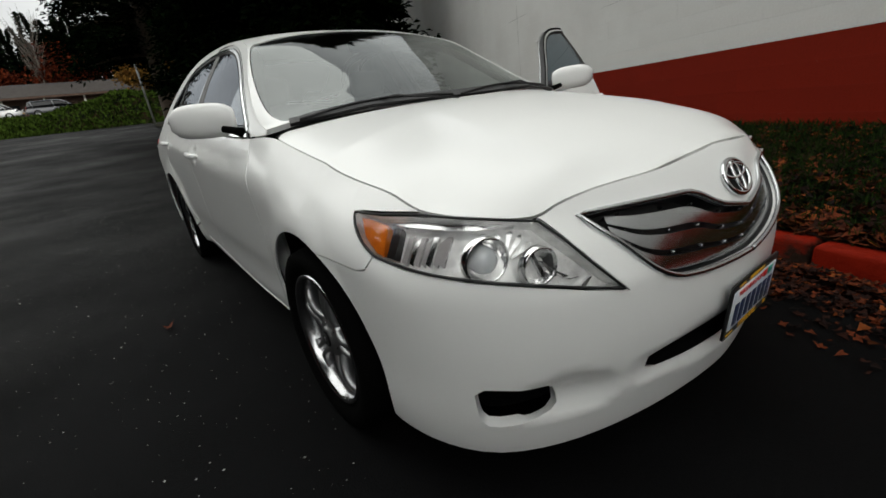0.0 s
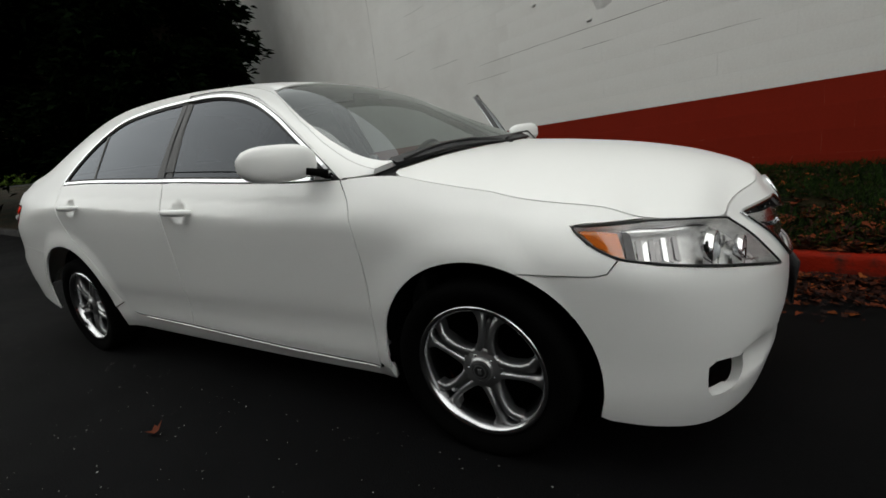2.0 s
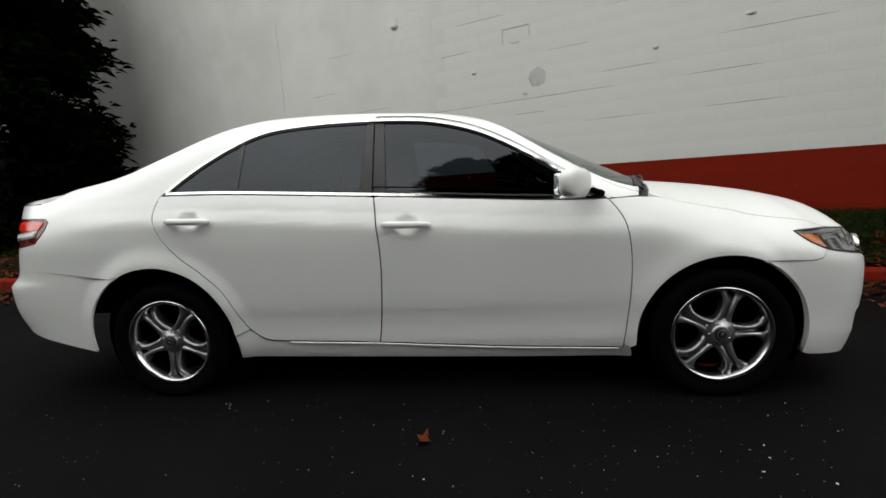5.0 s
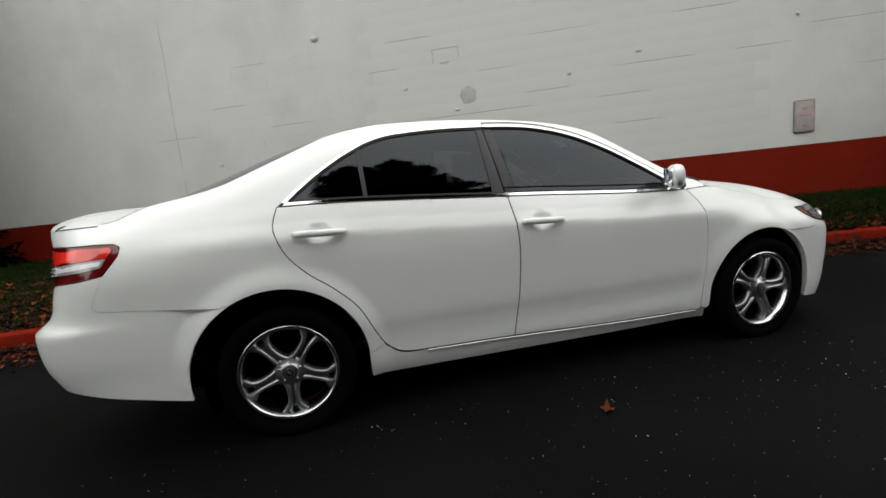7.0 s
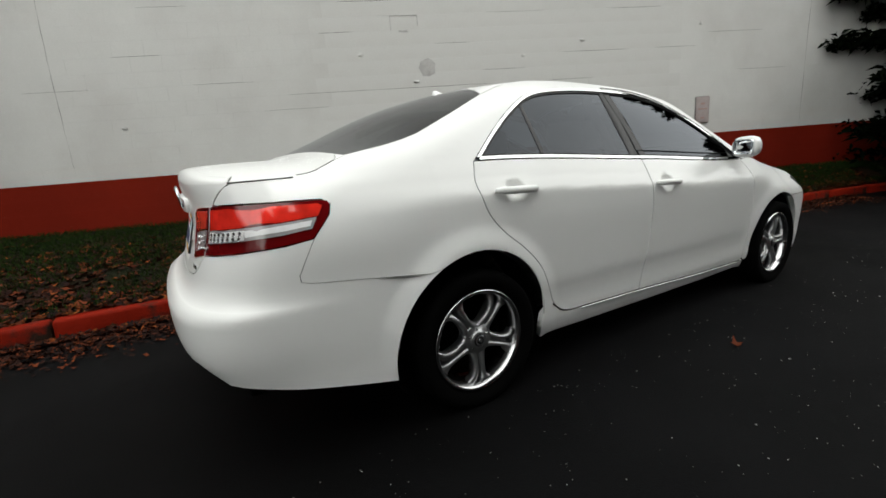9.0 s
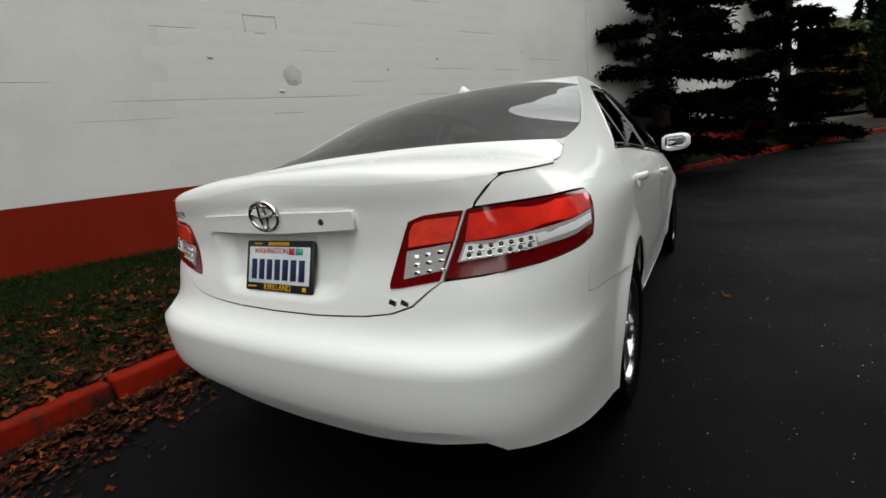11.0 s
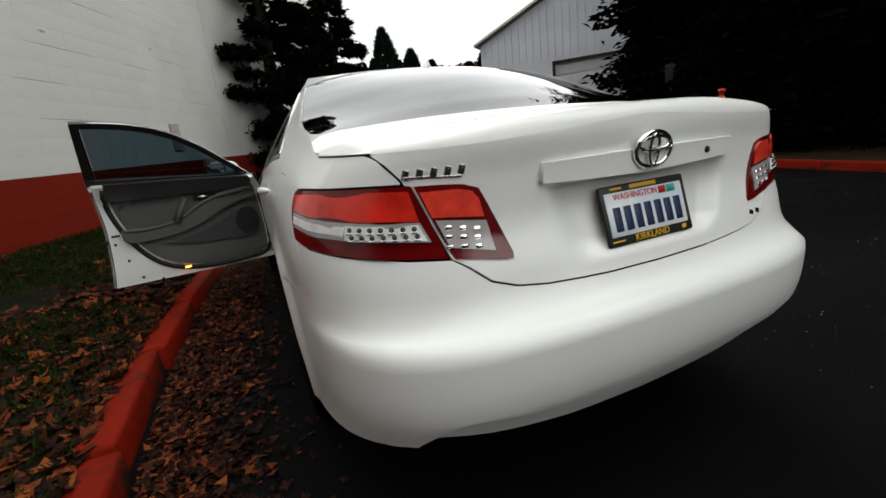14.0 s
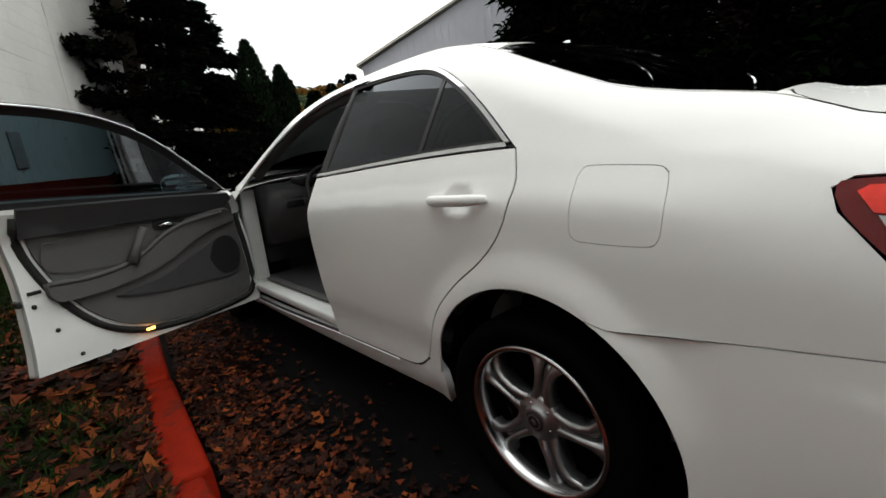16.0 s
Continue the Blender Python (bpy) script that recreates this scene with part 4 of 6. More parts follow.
# ---- details of the car ----
def flat_text(word, size, material, name, parent, m):
    """A word in the built-in font as a thin mesh."""
    cu = bpy.data.curves.new(name, "FONT")
    cu.body, cu.size, cu.extrude, cu.align_x, cu.align_y = word, size, .0006, "CENTER", "CENTER"
    tmp = bpy.data.objects.new(name, cu)
    me = bpy.data.meshes.new_from_object(tmp)
    bpy.data.objects.remove(tmp)
    me.materials.append(material)
    ob = new(name, me)
    ob.parent = parent
    ob.matrix_basis = m
    return ob


def ring_line(points, r, material, name, parent, label="", sides=6, closed=True):
    pts = list(points) + ([points[0], points[1]] if closed else [])
    return part(name, tube(pts, r, sides), material, parent, label)


def normal_of(surf, u, v, flip):
    e = .004
    n = (Vector(surf(u + e, v)) - Vector(surf(u - e, v))).cross(Vector(surf(u, v + e)) - Vector(surf(u, v - e))).normalized()
    return -n if flip else n


def frame_at(surf, u, v, flip):
    """A pose on a surface: x along it, y up, z outwards."""
    n = normal_of(surf, u, v, flip)
    up = Vector((0, 0, 1))
    xx = up.cross(n).normalized()
    yy = n.cross(xx)
    m = Matrix((xx, yy, n)).transposed().to_4x4()
    m.translation = Vector(surf(u, v))
    return m


M.update(
    plate=mat("number plate", (0.62, 0.70, 0.78), .35, dark=(.80, .82, .84), mix_scale=9, mix_lo=.4, mix_hi=.6),
    navy=mat("dark blue print", (0.012, 0.025, 0.075), .4),
    plate_red=mat("red print", (0.55, 0.02, 0.02), .4),
    teal=mat("teal sticker", (0.05, 0.42, 0.34), .4),
    yellow=mat("yellow print", (0.75, 0.42, 0.02), .4),
    led=mat("lamp facets", (0.85, 0.85, 0.86), .08, metal=1.0),
    smoke=mat("grey lamp insert", (0.42, 0.40, 0.40), .15, spec=.6, coat=1.0, var=.1, scale=40),
    bowl=mat("lamp bowl", (0.92, 0.92, 0.92), .32, metal=.1, var=.15, scale=20),
    trim_mid=mat("mid grey cabin cloth", (0.075, 0.073, 0.070), .85, var=.08, scale=14, bump=.0008, bump_scale=300),
    mirror=mat("mirror glass", (0.85, 0.88, 0.90), .02, metal=1.0),
    lamp_inner=mat("clear lamp housing", (0.90, 0.90, 0.89), .26, metal=.15, var=.30, scale=26, bump=.003, bump_scale=35),
    bulb_dark=mat("dark bulb socket", (.05, .045, .045), .25, spec=.4),
    jewel=mat("projector lens", (0.55, 0.58, 0.60), .05, spec=.8, coat=1.0),
)

for surf, flip, sg in SIDES:
    dr, df = doors["rear", sg], doors["front", sg]
    # door handles: a bowed grip over its recess
    for d, (cx, cz), dx in ((df, CUPS[0], .115), (dr, CUPS[1], .118)):
        pts, rad = [], []
        for i in range(13):
            u = -1 + 2 * i / 12
            p = Vector(body(cx + dx * u, cz - .004 * u + .004))
            out = .010 + .026 * (1 - u ** 4)
            pts.append((p.x, sg * (side(cx + .14, cz) + out - .006), p.z))
            rad.append(.0135 * (1 - .45 * u ** 6))
        part("handle", tube(pts, rad, 10, flat=1.25), M["paint"], d, "white grip handle")
    # mirror: stalk, housing, glass
    fr = [(.845, .845, .985), (.825, .87, .995), (.80, .90, 1.005)]
    part("mirror_stalk", tube([(a, sg * b, c) for a, b, c in fr], [.024, .018, .016], 10, flat=.8), M["under"], df, "black mirror stalk")
    v, f = [], []
    rings = 12
    for i in range(rings):
        t = i / (rings - 1)
        y = .846 + .207 * t
        k = (1 - abs(2 * t - .96) ** 3.6 * .42) if t < .97 else .42
        for j in range(20):
            a = 2 * math.pi * j / 20
            ca, sa = math.cos(a), math.sin(a)
            xx = (abs(ca) ** .75) * math.copysign(1, ca)
            zz = (abs(sa) ** .75) * math.copysign(1, sa)
            v.append((.772 - .125 * t + (.050 if xx > 0 else .042) * xx * k, sg * y, 1.040 + .006 * t + .066 * zz * k))
    f = [(i * 20 + j, i * 20 + (j + 1) % 20, (i + 1) * 20 + (j + 1) % 20, (i + 1) * 20 + j) for i in range(rings - 1) for j in range(20)]
    f += [tuple(range(20))[::-1], tuple(range((rings - 1) * 20, rings * 20))]
    bm = raw(v, f)
    bmesh.ops.recalc_face_normals(bm, faces=bm.faces)
    mr = part("door_mirror", bm, M["paint"], df, "white door mirror housing")
    gl = box((.006, .165, .092), bevel=.02, segments=3, rot=Matrix.Translation((.6695, sg * .952, 1.043)) @ Matrix.Rotation(radians(32.4 * sg), 4, "Z"))
    part("mirror_glass", gl, M["mirror"], mr, "silvered mirror glass")

    # head lamp
    hl = part("head_lamp", sheet(shrink(clean(HEAD), .004), surf, flip=flip, lift=-.046, deep=-.040, step=.03), M["lamp_inner"], car, "clear head lamp with an amber corner")
    ring = [Vector(surf(*p)) + normal_of(surf, *p, flip) * .001 for p in shrink(clean(HEAD), .003)]
    ring_line(ring, .0032, M["seal"], "lamp_gasket", hl, "black gasket")
    part("lamp_cover", sheet(shrink(clean(HEAD), .003), surf, flip=flip, deep=.004, lift=.001), M["lens"], hl, "clear plastic cover")
    part("amber_lens", sheet([(1.885, .768), (1.93, .768), (2.015, .757), (2.025, .72), (2.028, .694), (2.005, .699), (1.94, .73)], surf, flip=flip, lift=-.014, deep=.03, step=.02), M["amber"], hl, "amber turn signal")
    part("lamp_divider", sheet([(2.030, .756), (2.052, .754), (2.058, .690), (2.034, .694)], surf, flip=flip, lift=-.018, deep=.026, step=.02), M["black"], hl, "black divider beside the amber lens")
    part("upper_bezel", sheet([(1.90, .772), (2.08, .771), (2.25, .766), (2.36, .760), (2.40, .742), (2.25, .748), (2.06, .757)], surf, flip=flip, lift=-.018, deep=.02, step=.02), M["silver"], hl, "ribbed silver bezel")
    for q, (ps, pz, pr) in enumerate(((2.268, .700, .050), (2.385, .672, .042))):
        m = Matrix.Translation(Vector(surf(ps, pz)) - normal_of(surf, ps, pz, flip) * .040) @ Matrix.Rotation(radians(90), 4, "Y") @ Matrix.Rotation(radians(sg * -12), 4, "X")
        part("reflector_bowl", lathe([(.012, -.02), (pr * .7, -.005), (pr * .95, .022), (pr, .032), (pr * 1.1, .030), (pr * 1.1, .01)], 28, m), M["silver"], hl, "chrome reflector")
        if q == 0:
            part("projector", lathe([(.001, .040), (.014, .038), (.026, .030), (.031, .018), (.032, 0)], 24, m), M["jewel"], hl, "round projector lens")
    for k in range(7):
        c0 = 2.070 + k * .0175
        part("lamp_rib", sheet([(c0, .745 - .012 * (k % 2)), (c0 + .014, .745), (c0 + .014, .682), (c0, .69)], surf, flip=flip, lift=-.034 - .006 * (k % 2), deep=.012, step=.02), M["silver" if k % 3 == 1 else "smoke"], hl)
    for k in range(6):
        a0, a1 = radians(25 + k * 24), radians(37 + k * 24)
        part("lamp_ray", sheet([(2.318 + r_ * math.cos(a_), .682 + r_ * math.sin(a_) * .8) for r_, a_ in ((.022, a0), (.070, a0), (.078, (a0 + a1) / 2), (.070, a1), (.022, a1))], surf, flip=flip, lift=-.032 - .006 * (k % 2), deep=.012, step=.02), M["silver"], hl)
    for k in range(5):
        c0 = 2.375 + k * .024
        part("lamp_rib", sheet([(c0, .70 - .025 * k), (c0 + .01, .695 - .025 * k), (c0 + .035, .640 - .006 * k), (c0 + .025, .638 - .006 * k)], surf, flip=flip, lift=-.03, deep=.02, step=.02), M["silver"], hl)

    # tail lamp: wing part on the flank, inner part on the boot
    outer = spline([(-2.49, .984), (-2.42, .987), (-2.26, .988), (-2.112, .985), (-2.083, .975), (-2.095, .937), (-2.163, .863)], .02) + spline([(-2.163, .863), (-2.26, .849), (-2.36, .837), (-2.50, .820), (-2.582, .811)], .03) + TAIL_SPLIT[::-1][1:]
    tl = part("tail_lamp", sheet(outer, surf, flip=flip, gap=.0008, deep=.03, lift=.0015, step=.02), M["red_deep"], car, "red tail lamp with a clear band")
    part("red_band", sheet([(-2.497, .972), (-2.42, .977), (-2.25, .977), (-2.122, .974), (-2.109, .965), (-2.132, .935), (-2.25, .925), (-2.40, .914), (-2.528, .903)], surf, flip=flip, lift=.0062, deep=.007, step=.018), M["red_lens"], tl, "bright red lens")
    part("clear_band", sheet([(-2.530, .901), (-2.40, .911), (-2.25, .922), (-2.138, .931), (-2.160, .896), (-2.25, .884), (-2.40, .869), (-2.552, .853)], surf, flip=flip, lift=.0062, deep=.007, step=.018), M["smoke"], tl, "clear reversing lens")
    part("clear_strip", sheet([(-2.37, .905), (-2.25, .914), (-2.155, .922), (-2.163, .905), (-2.25, .895), (-2.37, .883)], surf, flip=flip, lift=.0085, deep=.005, step=.018), M["bowl"], tl, "bright reflector strip")
    part("led_tray", sheet([(-2.372, .907), (-2.527, .896), (-2.545, .857), (-2.375, .875)], surf, flip=flip, lift=.0085, deep=.006, step=.018), M["bowl"], tl, "silver tray of the bulbs")
    for r_ in range(2):
        for c_ in range(7):
            uu, vv = -2.386 - c_ * .0222 - r_ * .006, .8975 - r_ * .0175 - c_ * .0016
            part("led", lathe([(.001, .004), (.0045, .003), (.0062, 0)], 8, frame_at(surf, uu, vv, flip) @ Matrix.Translation((0, 0, .0086))), M["bulb_dark"], tl)
            part("led_hood", box((.015, .004, .006), bevel=.0012, rot=frame_at(surf, uu, vv - .0082, flip) @ Matrix.Translation((0, 0, .010))), M["led"], tl)
    inner_l = [(-2.506, .982), (-2.561, .89), (-2.594, .808), (-2.69, .790), (-2.722, .787), (-2.724, .80), (-2.668, .932), (-2.648, .962), (-2.61, .975), (-2.56, .980)]
    il = part("boot_lamp", sheet(inner_l, surf, flip=flip, deep=.02, lift=.004), M["red_deep"], boot, "red lamp on the boot lid")
    part("red_band", sheet([(-2.520, .968), (-2.553, .908), (-2.665, .895), (-2.650, .938), (-2.632, .958), (-2.60, .966)], surf, flip=flip, lift=.009, deep=.006, step=.018), M["red_lit"], il, "bright red lens")
    part("clear_band", sheet([(-2.560, .902), (-2.588, .834), (-2.683, .812), (-2.670, .885)], surf, flip=flip, lift=.008, deep=.006, step=.018), M["smoke"], il, "clear reversing lens")
    for r_ in range(3):
        for c_ in range(3):
            uu, vv = -2.588 - c_ * .030, .880 - r_ * .022 - c_ * .004
            part("facet", box((.019, .013, .008), bevel=.004, rot=frame_at(surf, uu, vv, flip) @ Matrix.Translation((0, 0, .006)) @ Matrix.Rotation(.5 * (r_ - c_), 4, "X")), M["led"], il)

# fuel flap
part("fuel_flap", sheet(FUEL, left, flip=True, gap=.0018, deep=.015, step=.03), M["paint"], car)

# grille: dark mesh, chrome frame and three winged bars
g_low = curve(*[(c, z) for c, z in GRILLE_LOW])
g_top = curve(*[(c, z) for c, z in GRILLE[::-1]])
part("grille_back", sheet(shrink(clean(grille_hole), .003), front, lift=-.06, deep=-.05), M["black"], car, "black grille mesh")
grille = part("grille", tube([Vector(front(*p)) + normal_of(front, *p, False) * .003 for p in clean(grille_hole)] + [Vector(front(*clean(grille_hole)[0])) + Vector((.003, 0, 0))], .007, 8), M["satin"], car, "chrome grille frame")
for fr_, hh in ((.25, .020), (.55, .020), (.845, .018)):
    up, dn = [], []
    for i in range(41):
        c = -.56 + 1.12 * i / 40
        lo_, hi_ = g_low(abs(c)), g_top(abs(c))
        z = hi_ + (lo_ - hi_) * fr_
        h_ = min(hh, (hi_ - lo_) * .105)
        if hi_ - lo_ > .045:
            up.append((c, z + h_))
            dn.append((c, z - h_))
    bar = part("grille_bar", sheet(dn + up[::-1], front, lift=-.018, deep=.035, step=.05), M["satin"], grille, "broad chrome bar")
    for i in range(9):
        c = -.44 + .11 * i
        lo_, hi_ = g_low(abs(c)), g_top(abs(c))
        z = hi_ + (lo_ - hi_) * (fr_ - .155)
        if hi_ - lo_ > .06:
            part("stud", lathe([(.001, .012), (.003, .010), (.004, 0)], 8, frame_at(front, c, z, False) @ Matrix.Translation((0, 0, -.03))), M["chrome"], bar)


def emblem(surf, c, z, flip, a, b, lift, parent):
    """Chrome oval badge: a ring with two smaller ovals inside."""
    m = frame_at(surf, c, z, flip) @ Matrix.Translation((0, 0, lift))
    bd = part("badge", tube([m @ Vector((a * math.cos(t), b * math.sin(t), 0)) for t in [2 * math.pi * i / 40 for i in range(42)]], .0075, 8), M["chrome"], parent, "chrome oval badge")
    part("badge_oval", tube([m @ Vector((a * .86 * math.cos(t), b * .40 * math.sin(t) + b * .34, .002)) for t in [2 * math.pi * i / 32 for i in range(34)]], .0055, 8), M["chrome"], bd)
    part("badge_oval", tube([m @ Vector((a * .26 * math.cos(t), b * .90 * math.sin(t), .003)) for t in [2 * math.pi * i / 32 for i in range(34)]], .0055, 8), M["chrome"], bd)


emblem(front, 0, .728, False, .066, .047, .004, car)
part("badge_back", lathe([(.001, .001), (1.0, .001), (1.0, -.012)], 40, frame_at(front, 0, .728, False) @ Matrix.Diagonal((.064, .045, 1, 1))), M["black"], car, "black oval behind the badge")
emblem(rear, 0, .997, True, .064, .045, .018, boot)

# dark joint between the boot lid and the quarter panels
for sg in (1, -1):
    joint = [body(q, belt(q)) for q in [-2.165 - .0105 * i for i in range(21)]]
    part("boot_joint", tube([(x, sg * y, z + .0005) for x, y, z in joint], .0028, 6), M["seal"], car, "dark joint round the boot lid")

# finisher strip over the plate
strip = [(-.395, 1.000), (-.39, .950), (-.25, .944), (-.10, .940), (0, .938), (.10, .940), (.25, .944), (.39, .950), (.395, 1.000), (.2, 1.002), (.08, 1.003), (0, 1.003), (-.08, 1.003), (-.2, 1.002)]
part("boot_strip", sheet(strip, rear, flip=True, lift=.014, deep=.03, step=.03), M["paint"], boot)
part("boot_lock", lathe([(.001, .004), (.008, .004), (.010, 0)], 16, frame_at(rear, -.265, .972, True) @ Matrix.Translation((0, 0, .014))), M["black"], boot, "dark key hole")
# name badges as plain chrome bars
for c0, z0, k, w_, st_ in ((.600, 1.008, 5, .016, .030), (-.485, .752, 2, .024, .034)):
    for i in range(k):
        c = c0 + (1 if c0 > 0 else -1) * i * st_ * (1 if c0 > 0 else -1) * (1 if c0 > 0 else -1)
        m = frame_at(rear, c, z0, True) @ Matrix.Rotation(radians(-16), 4, "Z")
        part("badge_bar", box((w_, .022 if k > 2 else .015, .003), bevel=.001, rot=m), M["satin"], boot, "chrome badge bar")

m = frame_at(rear, .660, .998, True) @ Matrix.Rotation(radians(-4), 4, "Z")
part("badge_bar", box((.135, .005, .003), bevel=.001, rot=m), M["satin"], boot, "chrome badge underline")


def number_plate(surf, z, flip, lift, parent, tilt, word=True):
    m = frame_at(surf, 0, z, flip) @ Matrix.Translation((0, 0, lift)) @ Matrix.Rotation(radians(tilt), 4, "X")
    pl = part("number_plate", box((.318, .162, .006), bevel=.006), M["black"], parent, "number plate in a black dealer frame")
    pl.matrix_basis = m
    part("plate_face", box((.290, .118, .004), at=(0, .002, .0035), bevel=.003), M["plate"], pl, "pale blue plate")
    for i in range(7):
        h_ = .066
        part("number_bar", box((.026, h_, .002), at=(-.114 + i * .038, -.012, .0065), bevel=.001), M["navy"], pl)
    part("sticker", box((.026, .020, .002), at=(.065, .047, .0062)), M["plate_red"], pl, "red sticker")
    part("sticker", box((.032, .020, .002), at=(.100, .047, .0062)), M["teal"], pl, "teal sticker")
    part("dealer_bar", box((.10, .011, .002), at=(0, .071, .0042), bevel=.001), M["yellow"], pl, "yellow print bar")
    part("dealer_bar", box((.04, .006, .002), at=(-.10, .071, .0042), bevel=.001), M["yellow"], pl)
    part("dealer_bar", box((.045, .004, .002), at=(-.125, -.069, .0042), bevel=.001), M["yellow"], pl)
    part("dealer_bar", box((.016, .012, .002), at=(.125, -.069, .0042), bevel=.001), M["yellow"], pl)
    if word:
        flat_text("WASHINGTON", .024, M["plate_red"], "plate_word", pl, Matrix.Translation((-.035, .047, .0062)))
        flat_text("KIRKLAND", .027, M["yellow"], "frame_word", pl, Matrix.Translation((.0, -.069, .0042)))
    return pl


number_plate(lid_face, .826, True, .024, boot, 0)
number_plate(front, .405, False, .012, car, 0)
# rain beads standing on the boot lid
M["bead"] = mat("clear water", (.95, .97, .97), .02, trans=1.0, ior=1.33)


def beads(label, n, seed, span, surf):
    r = random.Random(seed)
    v, f = [], []
    while n:
        x, y = r.uniform(*span[0]), r.uniform(*span[1])
        if noise.noise((x * 5, y * 5, seed)) + .35 < r.random():
            continue
        p = Vector(surf(x, y))
        q = r.uniform(.0012, .0036)
        k = len(v)
        v += [(p.x + q * math.cos(a) * w, p.y + q * math.sin(a) * w * r.uniform(.8, 1.2), p.z + h) for w, h in ((1, -.0003), (.7, q * .38)) for a in [math.pi * j / 3 for j in range(6)]] + [(p.x, p.y, p.z + q * .5)]
        f += [(k + j, k + (j + 1) % 6, k + 6 + (j + 1) % 6, k + 6 + j) for j in range(6)] + [(k + 6 + j, k + 6 + (j + 1) % 6, k + 12) for j in range(6)]
        n -= 1
    tagged(part("water_beads", raw(v, f), M["bead"]), label, "water", kind="stuff")


beads("clear rain beads on the white boot lid", 1700, 3, ((-2.34, -1.93), (-.70, .70)), boot_top)
# cowl, wipers, washer
cow_out = [(x + .01, y) for x, y in hood_rear] + [(x + .01, -y) for x, y in hood_rear[::-1][1:]] + [(x - .07, -y) for x, y in hood_rear] + [(x - .07, y) for x, y in hood_rear[::-1][1:]]
part("screen_surround", sheet([(1.232, 0), (1.217, .2), (1.165, .45), (1.078, .735), (1.036, .72), (1.115, .45), (1.166, .2), (1.180, 0), (1.166, -.2), (1.115, -.45), (1.036, -.72), (1.078, -.735), (1.165, -.45), (1.217, -.2)], top, lift=.004, deep=.012, step=.03), M["black"], car, "black strip below the windscreen")
part("cowl_panel", sheet(cow_out, lambda x, y: (x, y, hood_top(x, y)[2] - .012), deep=.02, step=.04), M["black"], car, "black cowl grille")
for y0, y1, x0, x1 in ((-.70, -.09, 1.088, 1.226), (-.05, .60, 1.232, 1.128)):
    pts = []
    for i in range(9):
        t = i / 8
        x, y = x0 + (x1 - x0) * t - .015 * math.sin(math.pi * t), y0 + (y1 - y0) * t
        pts.append((x, y, max(top(x, y)[2], hood_top(x, y)[2] - .01) + .007))
    wp = part("wiper", tube(pts, .006, 6), M["black"], car, "black windscreen wiper")
    part("wiper_arm", tube([pts[4], (pts[4][0] + .05, pts[4][1] + .05, pts[4][2] + .004), (x1 + .06, y1 - .02, hood_top(x1 + .06, y1)[2] + .004)], .005, 6), M["black"], wp)
# roof aerial fin
fin = raw([(-.90, 0, 0), (-.93, .022, 0), (-1.02, .026, 0), (-1.03, 0, 0), (-1.02, -.026, 0), (-.93, -.022, 0), (-.995, .008, .026), (-1.018, .008, .030), (-1.018, -.008, .030), (-.995, -.008, .026)],
          [(0, 1, 6), (1, 2, 7, 6), (2, 3, 7), (3, 4, 8), (3, 8, 7), (4, 5, 9, 8), (5, 0, 9), (0, 6, 9), (6, 7, 8, 9)])
bmesh.ops.translate(fin, vec=(0, 0, crown(-.97) - .006), verts=fin.verts)
part("aerial_fin", fin, M["paint"], car, "white shark-fin aerial")
part("exhaust_tip", lathe([(.020, -.12), (.030, -.12), (.030, .03), (.025, .034), (.022, .02), (.020, -.1)], 20, Matrix.Translation((-2.27, -.64, .280)) @ Matrix.Rotation(radians(-90), 4, "Y")), M["under"], car, "dark exhaust pipe")
# near-black sheets behind the bumper openings, standing in for the shade inside
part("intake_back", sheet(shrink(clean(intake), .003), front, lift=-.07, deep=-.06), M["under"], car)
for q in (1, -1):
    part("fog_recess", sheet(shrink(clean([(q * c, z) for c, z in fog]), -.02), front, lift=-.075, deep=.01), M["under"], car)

# ---- cabin ----
part("cabin_floor", box((2.9, 1.46, .05), at=(-.35, 0, .32), bevel=.01), M["trim_dark"], car)
part("engine_bay", box((.95, 1.2, .40), at=(1.52, 0, .52), bevel=.05), M["under"], car)
part("boot_floor", box((.75, 1.2, .50), at=(-1.82, 0, .62), bevel=.05), M["under"], car)
part("firewall", box((.08, 1.40, .62), at=(1.06, 0, .60), bevel=.02), M["trim_dark"], car)
dash_bm = raw([(x, y, z) for y in (-.70, .70) for x, z in ((1.10, .96), (.85, .985), (.66, .96), (.60, .90), (.62, .78), (.72, .60), (1.05, .55))], [(i, (i + 1) % 7, 7 + (i + 1) % 7, 7 + i) for i in range(7)] + [tuple(range(7))[::-1], tuple(range(7, 14))])
bmesh.ops.bevel(dash_bm, geom=dash_bm.edges[:], offset=.02, segments=2, affect="EDGES")
dash = part("dashboard", dash_bm, M["trim_dark"], car, "charcoal dashboard")
part("dash_vent", box((.02, .13, .07), at=(.615, .60, .86), bevel=.012), M["black"], dash)
part("instrument_hood", box((.16, .36, .06), at=(.70, .36, .985), bevel=.025), M["trim_dark"], dash)
wheel_m = Matrix.Translation((.50, .36, .90)) @ Matrix.Rotation(radians(-62), 4, "Y")
st = part("steering_wheel", tube([wheel_m @ Vector((.185 * math.cos(t), .185 * math.sin(t), 0)) for t in [2 * math.pi * i / 32 for i in range(34)]], .015, 8), M["trim_dark"], car, "dark steering wheel")
part("steering_hub", box((.12, .13, .04), bevel=.02, rot=wheel_m), M["trim_dark"], st)
for a in (0, 1.9, -1.9):
    part("steering_spoke", tube([wheel_m @ Vector((.05 * math.cos(a), .05 * math.sin(a), 0)), wheel_m @ Vector((.18 * math.cos(a), .18 * math.sin(a), 0))], .012, 6), M["trim_dark"], st)
